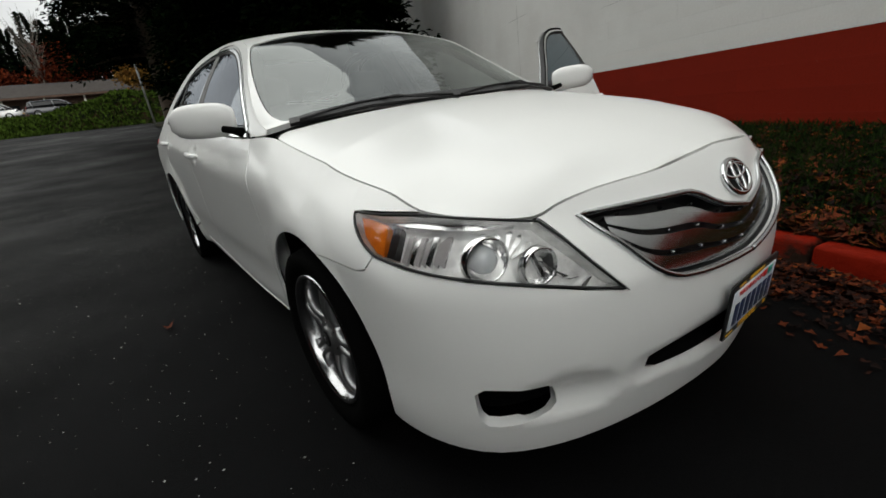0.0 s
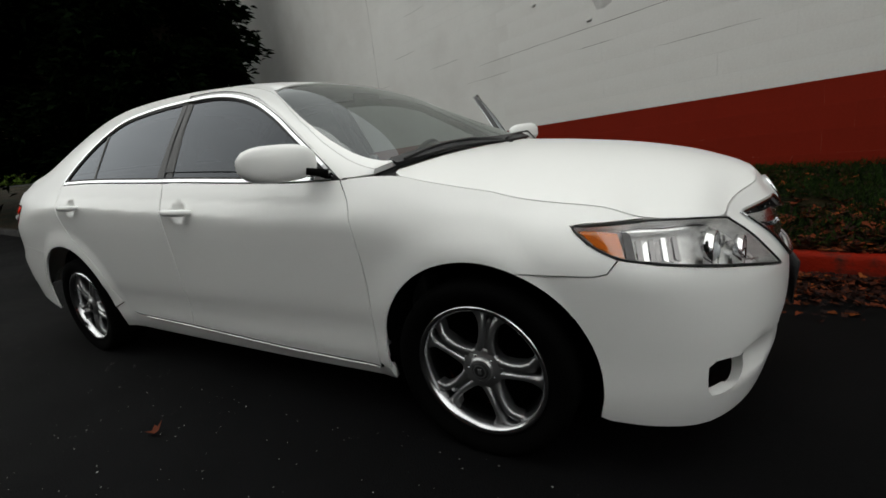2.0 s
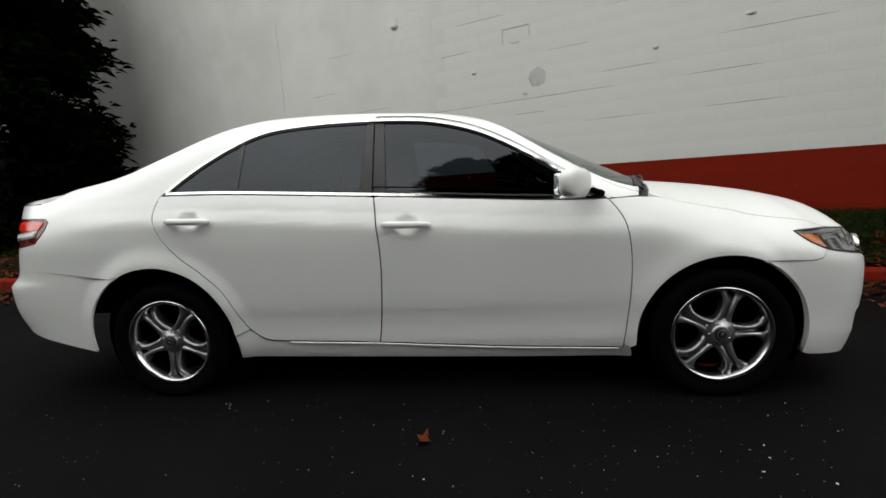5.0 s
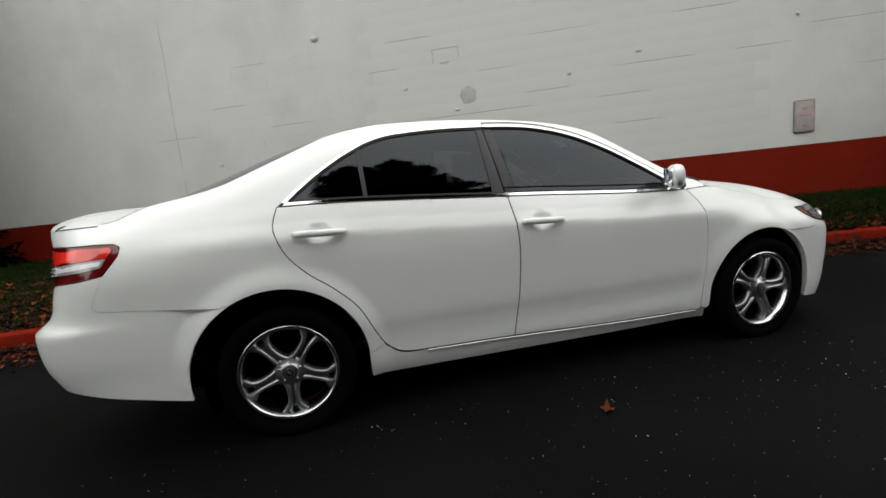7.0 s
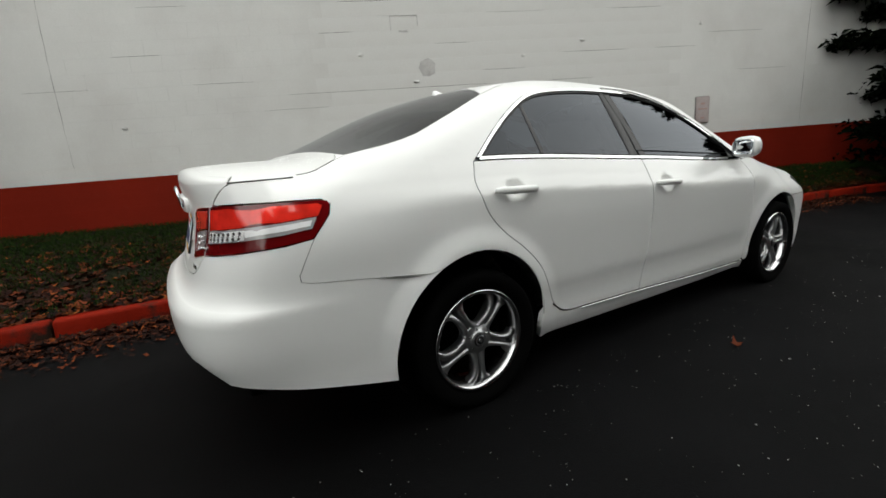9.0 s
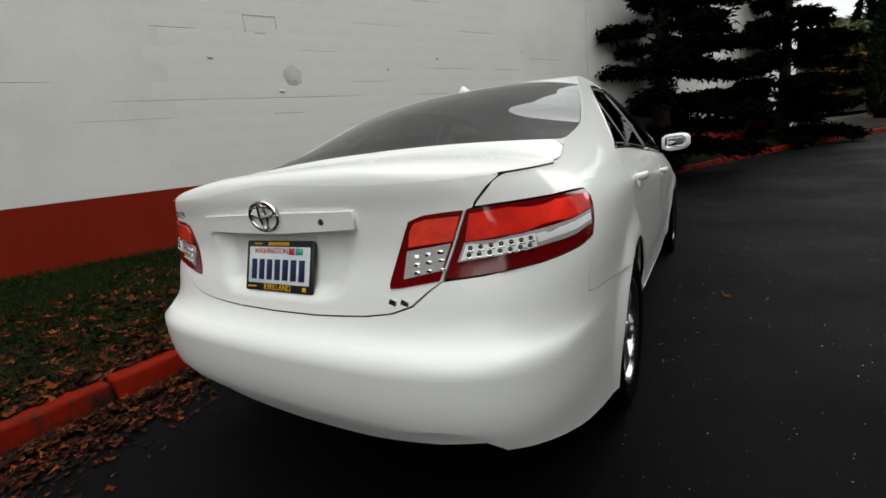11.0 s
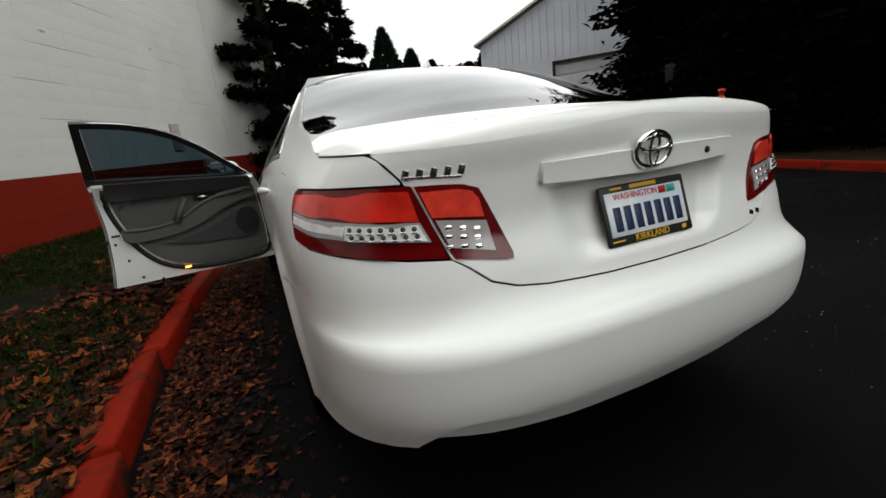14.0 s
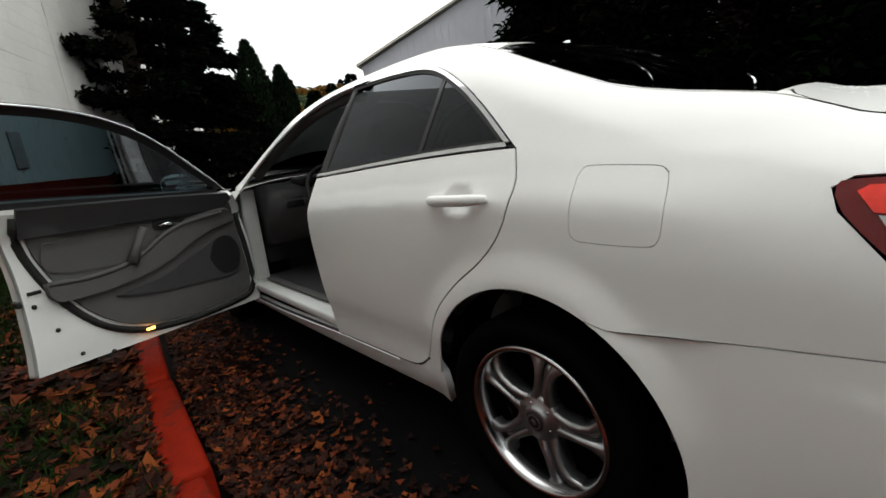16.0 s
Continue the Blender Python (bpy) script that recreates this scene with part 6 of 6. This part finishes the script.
rng = np.random.default_rng(8)
woods("far_woods", "dark wooded slope behind the low building", [(-82 - rng.uniform(0, 22), y + rng.uniform(-1, 1), FAR_Z - .5) for y in np.arange(-48, 30, .5)], 81, ["needle", "needle", "needle", "needle", "needle", "needle", "rust"], 12, 18)
hillx = part("ground_hill", grid(steps((34, 130, 4)), steps((-95, 30, 5)), lambda x, y: rise(60, 0) - .6 + max(0, (x * .9 - y * .45 - 42)) * .17 + .6 * noise.noise((x * .05, y * .05, 2))), M["grassland"])
tagged(hillx, "wooded autumn hillside beyond the lot", "hill", kind="structure")


def hill_z(x, y):
    return rise(60, 0) - .9 + max(0, (x * .9 - y * .45 - 42)) * .17


spots = []
for i in range(430):
    x, y = rng.uniform(40, 120), rng.uniform(-85, 14)
    spots.append((x, y, hill_z(x, y)))
woods("far_woods", "mixed autumn wood on the far hillside", spots, 82, ["ochre", "ochre", "shrub", "ochre", "shrub", "needle"], 5, 8.5)

# ---- parked vehicles ----
def paintwork(name, colour):
    return mat(name, colour, .3, coat=1.0, var=.02, scale=2)


M.update(black_paint=mat("black car paint", (.006, .006, .007), .25, spec=.25, coat=.25, var=.02, scale=2), red_paint=paintwork("red car paint", (.20, .008, .010)), white_paint=paintwork("far white paint", (.70, .70, .69)),
         grey_paint=paintwork("grey car paint", (.09, .09, .10)), dark_glass=mat("dark vehicle glass", (.006, .007, .008), .04, spec=.5))


def loft(stations, n=24, e=.55):
    """Rounded-box sections: (x, half width, z low, z high, narrowing of the top)."""
    v = []
    for x, w, z0, z1, nar in stations:
        for k in range(n):
            a = 2 * math.pi * k / n
            c, s_ = math.cos(a), math.sin(a)
            yy, zz = math.copysign(abs(c) ** e, c), math.copysign(abs(s_) ** e, s_)
            q = (zz + 1) / 2
            v.append((x, w * yy * (1 - nar * q ** 2), z0 + (z1 - z0) * q))
    m = len(stations)
    f = [(i * n + k, i * n + (k + 1) % n, (i + 1) * n + (k + 1) % n, (i + 1) * n + k) for i in range(m - 1) for k in range(n)]
    f += [tuple(range(n))[::-1], tuple(range((m - 1) * n, m * n))]
    bm = raw(v, f)
    bmesh.ops.recalc_face_normals(bm, faces=bm.faces)
    return bm


def hatch(label, L, W, H, paint, m, roof=None, group=""):
    """A short tall hatchback: lower body, cabin, glass, lamps, wheels."""
    car_ = thing("car", label, "car", group, m=m)
    h, w, wb = L / 2, W / 2, L * .31
    zb = H * .60
    lower = [(-h, w * .70, .38, zb * .92, .1), (-h + .06, w * .9, .28, zb, .12), (-h + .3, w, .22, zb + .02, .12), (-.3, w, .20, zb, .1), (h - 1.0, w, .20, zb - .02, .12), (h - .5, w * .98, .20, zb - .08, .15), (h - .18, w * .90, .24, zb - .20, .2), (h - .03, w * .72, .30, zb - .32, .2), (h, w * .5, .36, zb - .40, .2)]
    b = part("body", loft(lower, 28), paint, car_)
    cabin = [(-h + .10, w * .80, zb - .1, zb + .05, .1), (-h + .22, w * .90, zb - .1, H - .22, .22), (-h + .5, w * .93, zb - .1, H - .03, .24), (-.2, w * .94, zb - .1, H, .24), (h - 1.75, w * .94, zb - .1, H - .05, .25), (h - 1.35, w * .92, zb - .1, H - .22, .2), (h - .85, w * .88, zb - .1, zb + .02, .08)]
    c = part("cabin", loft(cabin, 28), M["dark_glass"], car_, "dark glazed cabin")
    top_ = [(-h + .25, w * .72, H - .23, H - .16, .1), (-h + .5, w * .74, H - .07, H + .005, .1), (-.2, w * .75, H - .05, H + .025, .1), (h - 1.72, w * .74, H - .10, H - .025, .1), (h - 1.55, w * .72, H - .17, H - .10, .1)]
    part("roof", loft(top_, 20), roof or paint, car_)
    for sg in (-1, 1):
        part("pillar", tube([(h - .9, sg * w * .86, zb), (h - 1.38, sg * w * .76, H - .24), (h - 1.72, sg * w * .72, H - .08)], .035, 6), paint, c)
        part("pillar", tube([(-.05, sg * w * .93, zb - .02), (-.12, sg * w * .75, H - .06)], .035, 6), paint, c)
        part("pillar", tube([(-h + .62, sg * w * .92, zb - .02), (-h + .5, sg * w * .73, H - .08)], .05, 6), paint, c)
        part("door_mirror", box((.12, .16, .13), at=(h - 1.15, sg * (w + .07), zb + .09), bevel=.04, segments=3), paint, b)
        part("head_lamp", lathe([(.001, .05), (.09, .045), (.135, .02), (.15, 0), (.155, -.03)], 20, Matrix.Translation((h - .20, sg * w * .70, zb - .20)) @ Matrix.Rotation(radians(90), 4, "Y") @ Matrix.Rotation(radians(sg * -22), 4, "X")), M["silver"], b, "round clear head lamp")
        part("fog_lamp", lathe([(.001, .03), (.05, .02), (.06, 0)], 14, Matrix.Translation((h - .10, sg * w * .66, zb - .42)) @ Matrix.Rotation(radians(90), 4, "Y")), M["bowl"], b, "small round lamp")
        part("door_seam", box((.012, .01, .55), at=(.15, sg * w * .985, .55)), M["seal"], b)
        part("door_handle", box((.16, .03, .03), at=(-.02, sg * (w * .97), zb - .10), bevel=.01), M["chrome"], b)
        part("tail_lamp", box((.06, .10, .28), at=(-h + .10, sg * w * .82, zb - .02), bevel=.02), M["red_deep"], b)
        for x in (-wb, wb):
            wh = part("wheel", lathe([(.20, -.09), (.29, -.095), (.31, -.06), (.31, .06), (.29, .095), (.20, .09)], 32, Matrix.Translation((x, sg * (w - .10), .31)) @ Matrix.Rotation(radians(-90 * sg), 4, "X")), M["tyre"], car_)
            part("rim", lathe([(.001, .05), (.05, .06), (.07, .03), (.17, .05), (.20, .085), (.205, .06)], 20, Matrix.Translation((x, sg * (w - .10), .31)) @ Matrix.Rotation(radians(-90 * sg), 4, "X")), M["rim"], wh)
    part("grille_bar", box((.03, W * .36, .03), at=(h - .05, 0, zb - .25), bevel=.01), M["chrome"], b, "chrome moustache bar")
    part("number_plate", box((.015, .32, .12), at=(h + .012, 0, zb - .46), bevel=.004), M["yellow"], b, "yellow dealer plate")
    part("lower_grille", box((.04, W * .5, .12), at=(h - .02, 0, .36), bevel=.02), M["black"], b)
    return car_


hatch("black tall hatchback with round lamps parked nose-out", 4.35, 1.86, 1.88, M["black_paint"], pose(7.35, -7.45, rise(7.3, -7.4) - .01, 0, 0, 165))
hatch("small red hatchback parked across the lot", 3.9, 1.75, 1.65, M["red_paint"], pose(23.6, -13.4, rise(23.6, -13.4) - .01, 0, 0, 196), group="small hatchbacks")
hatch("small white hatchback parked beside a red one", 3.9, 1.75, 1.65, M["white_paint"], pose(27.2, -13.0, rise(27.2, -13.0) - .01, 0, 0, 196), group="small hatchbacks")
hatch("distant white hatchback before the low building", 4.2, 1.78, 1.6, M["white_paint"], pose(-56, -8.2, FAR_Z + .02, 0, 0, 75))
hatch("distant dark grey car before the low building", 4.5, 1.78, 1.45, M["grey_paint"], pose(-55, -3.6, FAR_Z + .02, 0, 0, 85))

# ---- grass, leaves and grit ----
rng = np.random.default_rng(17)


def verge_point(x, t):
    y0, y1 = kerb_y(x) + .14, max(wall_y(x), kerb_y(x) + .2)
    return (x, y0 + (y1 - y0) * t, verge_z(x, t))


n = 90000
gx_, gt_ = rng.uniform(-9, 8.5, n), rng.uniform(0, 1, n) ** .85
keep = np.array([noise.noise((a * .8, b * 3.5, 7)) + .42 * b > -.22 for a, b in zip(gx_, gt_)])
gx_, gt_ = gx_[keep], gt_[keep]
o = np.array([verge_point(a, b) for a, b in zip(gx_, gt_)])
n = len(o)
v, f = sprays(o, rng.normal(size=(n, 3)) * .45 + np.array([0, 0, 1.0]), rng.uniform(.035, .10, n), rng.uniform(.002, .005, n), rng, .15)
tagged(mesh_np("verge_grass", v, f, M["blade"]), "short damp green grass on the verge", "grass", kind="stuff")


def leaf_shape(size, curl, lobes):
    """A lobed autumn leaf, slightly curled, with its stalk."""
    pts = []
    for i in range(2 * lobes):
        a = math.pi * (-.85 + 1.7 * i / (2 * lobes - 1))
        r = size * (1.0 if i % 2 == 0 else .48) * (1 - .25 * abs(a) / math.pi)
        pts.append((r * math.cos(a), r * math.sin(a), curl * (r / size) ** 2 * size * (1 if i % 4 < 2 else .4)))
    v = [(0, 0, 0)] + pts + [(-size * .75, 0, .1 * size)]
    f = [(0, i, i + 1) for i in range(1, len(pts))] + [(0, len(pts), len(pts) + 1), (0, len(pts) + 1, 1)]
    return np.array(v), f


def litter(name, label, spots, material, lo, hi, seed):
    rng = np.random.default_rng(seed)
    V, F = [], []
    k = 0
    for x, y, z in spots:
        sv, sf = leaf_shape(rng.uniform(lo, hi), rng.uniform(-.25, .55), int(rng.integers(3, 5)))
        e = Euler((rng.normal() * .32, rng.normal() * .32, rng.uniform(0, 6.28))).to_matrix()
        p = sv @ np.array(e).T + np.array([x, y, z + rng.uniform(.006, .022)])
        V.append(p)
        F += [tuple(q + k for q in t) for t in sf]
        k += len(sv)
    me = bpy.data.meshes.new(name)
    me.from_pydata(np.concatenate(V).tolist(), [], F)
    me.materials.append(M[material])
    return tagged(new(name, me), label, "leaves", kind="stuff")


def drift(n, seed):
    """Leaf spots on the verge, thickest by the kerb and in drifts."""
    r = np.random.default_rng(seed)
    out = []
    while len(out) < n:
        x, t = r.uniform(-9, 8), r.uniform(0, 1) ** 1.7
        if noise.noise((x * .7, t * 3, 11)) + .75 - .85 * t > r.uniform(-.1, .6):
            out.append(verge_point(x, t))
    return out


def gutter(n, seed):
    """Leaf spots on the asphalt beside the kerb."""
    r = np.random.default_rng(seed)
    out = []
    while len(out) < n:
        x = r.uniform(-8, 7)
        y = kerb_y(x) - .02 - abs(r.normal()) * .22
        out.append((x, y, rise(x, y) + (.02 if y > kerb_y(x) - .15 else 0)))
    return out


litter("fallen_leaves", "rust-brown fallen maple leaves on the verge", drift(6500, 1), "leaf", .022, .062, 1)
litter("fallen_leaves", "dark rotting leaves on the verge", drift(7000, 2), "leaf_dark", .020, .052, 2)
litter("fallen_leaves", "orange-brown fallen leaves on the verge", drift(2600, 3), "leaf_gold", .024, .062, 3)
litter("gutter_leaves", "wet brown leaves drifted along the kerb", gutter(15000, 4), "leaf_dark", .009, .028, 4)
litter("gutter_leaves", "rust-brown leaves drifted along the kerb", gutter(9000, 5), "leaf", .009, .031, 5)
litter("gutter_leaves", "orange-brown leaves drifted along the kerb", gutter(1300, 6), "leaf_gold", .012, .036, 6)
leaf_v, leaf_f = leaf_shape(.042, .9, 4)
one = part("fallen_leaf", raw(leaf_v, leaf_f), M["leaf"])
tagged(one, "single curled brown leaf lying on the asphalt", "leaf")
one.matrix_basis = pose(.02, -1.284, .012, 8, -6, 40)

n = 9000
gx_ = rng.uniform(-7, 6, n)
gy_ = -rng.uniform(.9, 6.5, n)
V, F = [], []
octa = np.array([(1, 0, 0), (-1, 0, 0), (0, 1, 0), (0, -1, 0), (0, 0, .7), (0, 0, -.7)])
of = [(0, 2, 4), (2, 1, 4), (1, 3, 4), (3, 0, 4)]
for i in range(n):
    s_ = abs(rng.normal()) * .0016 + .0008
    V.append(octa * s_ * rng.uniform(.6, 1.4, 3) + np.array([gx_[i], gy_[i], rise(gx_[i], gy_[i]) + .004 + s_ * .3]))
    F += [tuple(q + 6 * i for q in t) for t in of]
me = bpy.data.meshes.new("grit")
me.from_pydata(np.concatenate(V).tolist(), [], F)
M["grit"] = mat("pale grit", (.30, .30, .28), .8, island=.6)
me.materials.append(M["grit"])
tagged(new("grit", me), "fine pale grit scattered on the asphalt", "grit", kind="stuff")

# ---- marks and fittings on the block wall ----
def on_wall(x, z, m=None):
    """Wall's own coordinates of a spot given by its x and height in the place."""
    p = WALL_M.inverted() @ Vector((x, wall_y(x), z))
    return p.x, p.z


wx, wz = on_wall(5.40, 1.595)
ws = thing("wall_sign", "small faded grey notice with a dark rim on the wall", "sign", m=WALL_M @ Matrix.Translation((wx, -.012, wz)))
M["faded"] = mat("faded sign face", (.40, .345, .33), .7, var=.1, scale=14)
M["faded_red"] = mat("faded red print", (.40, .26, .24), .7)
part("rim", box((.259, .02, .439), bevel=.02, segments=3), M["pole"], ws)
part("face", box((.250, .02, .430), at=(0, -.005, 0), bevel=.018, segments=3), M["faded"], ws)
for z, k in ((.10, .07), (-.13, .06)):
    part("print_bar", box((k, .004, .03), at=(0, -.0165, z), bevel=.001), M["faded_red"], ws)
part("print_bar", box((.17, .004, .018), at=(0, -.0165, .015), bevel=.001), M["faded_red"], ws)


def lump(x, z, w, h, d, seed, name, label, material):
    """A rough smear of mortar: a bumpy low mound."""
    r = random.Random(seed)
    px, pz = on_wall(x, z)
    v, f = [(0, -d, 0)], []
    n = 18
    for ring, q in enumerate((.35, .7, 1.0)):
        for i in range(n):
            a = 2 * math.pi * i / n
            k = q * (1 + r.uniform(-.14, .14))
            v.append((w / 2 * math.cos(a) * k, -d * (1 - q ** 3) * r.uniform(.5, 1.1) - .0005, h / 2 * math.sin(a) * k))
    f += [(0, 1 + i, 1 + (i + 1) % n) for i in range(n)]
    for ring in range(2):
        a = 1 + ring * n
        f += [(a + i, a + n + i, a + n + (i + 1) % n, a + (i + 1) % n) for i in range(n)]
    bm = raw(v, f)
    bmesh.ops.recalc_face_normals(bm, faces=bm.faces)
    ob = part(name, bm, material)
    ob.matrix_basis = WALL_M @ Matrix.Translation((px, -.003, pz))
    return tagged(ob, label, "patch")


lump(1.10, 2.42, .26, .25, .012, 3, "mortar_patch", "rough grey mortar patch smeared on the white wall", M["patch"])
lump(.94, 2.225, .09, .05, .02, 4, "mortar_blob", "small white mortar blob below the patch", M["wall"])
lump(-1.09, 3.555, .14, .10, .035, 5, "paint_blob", "small painted-over lump on the wall", M["wall"])
lump(-1.06, 3.62, .09, .16, .012, 6, "paint_blob", "painted-over smear above a lump", M["wall"])
for i, (x, z) in enumerate(((5.29, 2.96), (-2.9, 1.75), (3.4, 2.75), (2.5, 2.55), (.2, 2.62))):
    lump(x, z, .07 + .02 * (i % 3), .05, .018, 10 + i, "paint_blob", "small painted-over lump on the wall", M["wall"])

# a filled opening: a shallow rectangular outline
px, pz = on_wall(.82, 3.04)
fo = thing("filled_opening", "shallow rectangular outline of a filled hole in the wall", "patch", m=WALL_M @ Matrix.Translation((px, -.004, pz)))
for w_, h_, x_, z_ in ((.40, .012, 0, .11), (.012, .20, -.20, .01), (.010, .14, .20, .03), (.13, .022, -.02, -.10)):
    part("edge", box((w_, .012, h_), at=(x_, 0, z_), bevel=.003), M["patch"], fo)

# open joints and a stepped crack
M["crack"] = mat("open joint", (.10, .10, .095), .95)


def seam_line(x, z, length, thick, seed):
    r = random.Random(seed)
    px, pz = on_wall(x, z)
    pz = EDGE_Z + round((pz - EDGE_Z) / .203) * .203
    n = 10
    v, f = [], []
    for i in range(n + 1):
        t = thick * (1 - (2 * i / n - 1) ** 4) * r.uniform(.5, 1.1) + .0004
        q = r.uniform(-.0015, .0015)
        v += [(length * (i / n - .5), -.0034, q + t), (length * (i / n - .5), -.0034, q - t)]
    f = [(2 * i, 2 * i + 1, 2 * i + 3, 2 * i + 2) for i in range(n)]
    bm = raw(v, f)
    bmesh.ops.recalc_face_normals(bm, faces=bm.faces)
    ob = part("open_joint", bm, M["crack"])
    ob.matrix_basis = WALL_M @ Matrix.Translation((px, -.0005, pz))
    tagged(ob, "dark open mortar joint in the painted wall", "joint", group="open joints")


EDGE_Z = 1.13
r0 = random.Random(9)
for i, (x, z, l_) in enumerate(((-.2, 2.11, 1.5), (1.2, 2.11, 2.2), (3.2, 2.13, 1.0), (1.5, 2.80, .55), (3.6, 2.55, 1.2), (4.9, 2.52, .9), (-1.6, 2.3, .8), (-.7, 1.9, .9), (2.4, 3.2, 1.1), (4.2, 3.2, 1.0), (.3, 3.4, .8), (-2.6, 2.6, .7), (2.1, 1.72, 1.1), (3.4, 1.7, .8), (-3.6, 2.2, .9), (5.9, 2.9, 1.2), (2.2, 2.35, .8), (-.1, 2.95, .6), (3.1, 3.5, .9), (-2.2, 3.3, .7), (1.0, 1.95, .6), (6.4, 2.2, .9))):
    seam_line(x, z, l_ * r0.uniform(.8, 1.1), r0.uniform(.0016, .0032), i)
for j, x0 in enumerate((-3.6, 7.2)):
    z = 1.25
    pts = []
    r = random.Random(30 + j)
    x = x0
    while z < 4.6:
        p = Vector((x, wall_y(x), z))
        q = WALL_M.inverted() @ p
        pts.append((q.x, -.0025, q.z))
        z += .18
        x += r.uniform(-.006, .006)
    ob = part("wall_crack", tube(pts, [.0008 + .0035 * r.random() ** 2 for _ in pts], 4), M["crack"])
    ob.matrix_basis = WALL_M
    tagged(ob, "thin upright joint in the painted blocks", "crack", group="wall cracks")

# blocks of the wall, courses 0.2 m high; the near ones apart, the rest joined
def block_mesh(w, h):
    c = 0.0018
    k = 0.0004
    X, Z = w / 2, h / 2
    v = [(-X, 0, -Z), (X, 0, -Z), (X, 0, Z), (-X, 0, Z), (-X + k, -c, -Z + c), (X - k, -c, -Z + c), (X - k, -c, Z - c), (-X + k, -c, Z - c)]
    f = [(4, 5, 6, 7), (0, 1, 5, 4), (1, 2, 6, 5), (2, 3, 7, 6), (3, 0, 4, 7)]
    return v, f


BW, BH, TOP, EDGE = 0.406, 0.203, 7.3, 1.13
part("wall_core", box((40.0, 0.3, TOP), at=(0.25, 0.155, TOP / 2 - 0.4)), M["wall"], wall, smooth=False)
joined = {"wall": ([], []), "wall_red": ([], [])}
bv, bf = block_mesh(BW, BH)
meshes = {}
for key in joined:
    me = bpy.data.meshes.new("block")
    me.from_pydata(bv, [], bf)
    me.materials.append(M[key])
    meshes[key] = me
count = 0
for row in range(-8, 30):
    z = EDGE + BH * (row + 0.5)
    key = "wall" if row >= 0 else "wall_red"
    for col in range(-48, 49):
        x = BW * (col + (0.5 if row % 2 else 0.0))
        sink = random.uniform(-0.0008, 0.0008)
        if -1.6 < x < 4.2 and -4 <= row < 14 and count < 300:
            ob = new("block", meshes[key])
            ob.parent = wall
            ob.matrix_basis = Matrix.Translation((x, sink - 0.001, z))
            count += 1
        else:
            V, F = joined[key]
            k = len(V)
            V += [(a + x, b + sink - 0.001, c + z) for a, b, c in bv]
            F += [tuple(i + k for i in q) for q in bf]
for key, (V, F) in joined.items():
    ob = part("white_blocks" if key == "wall" else "red_blocks", raw(V, F), M[key], wall, smooth=False)
    ob["kind"] = "stuff"
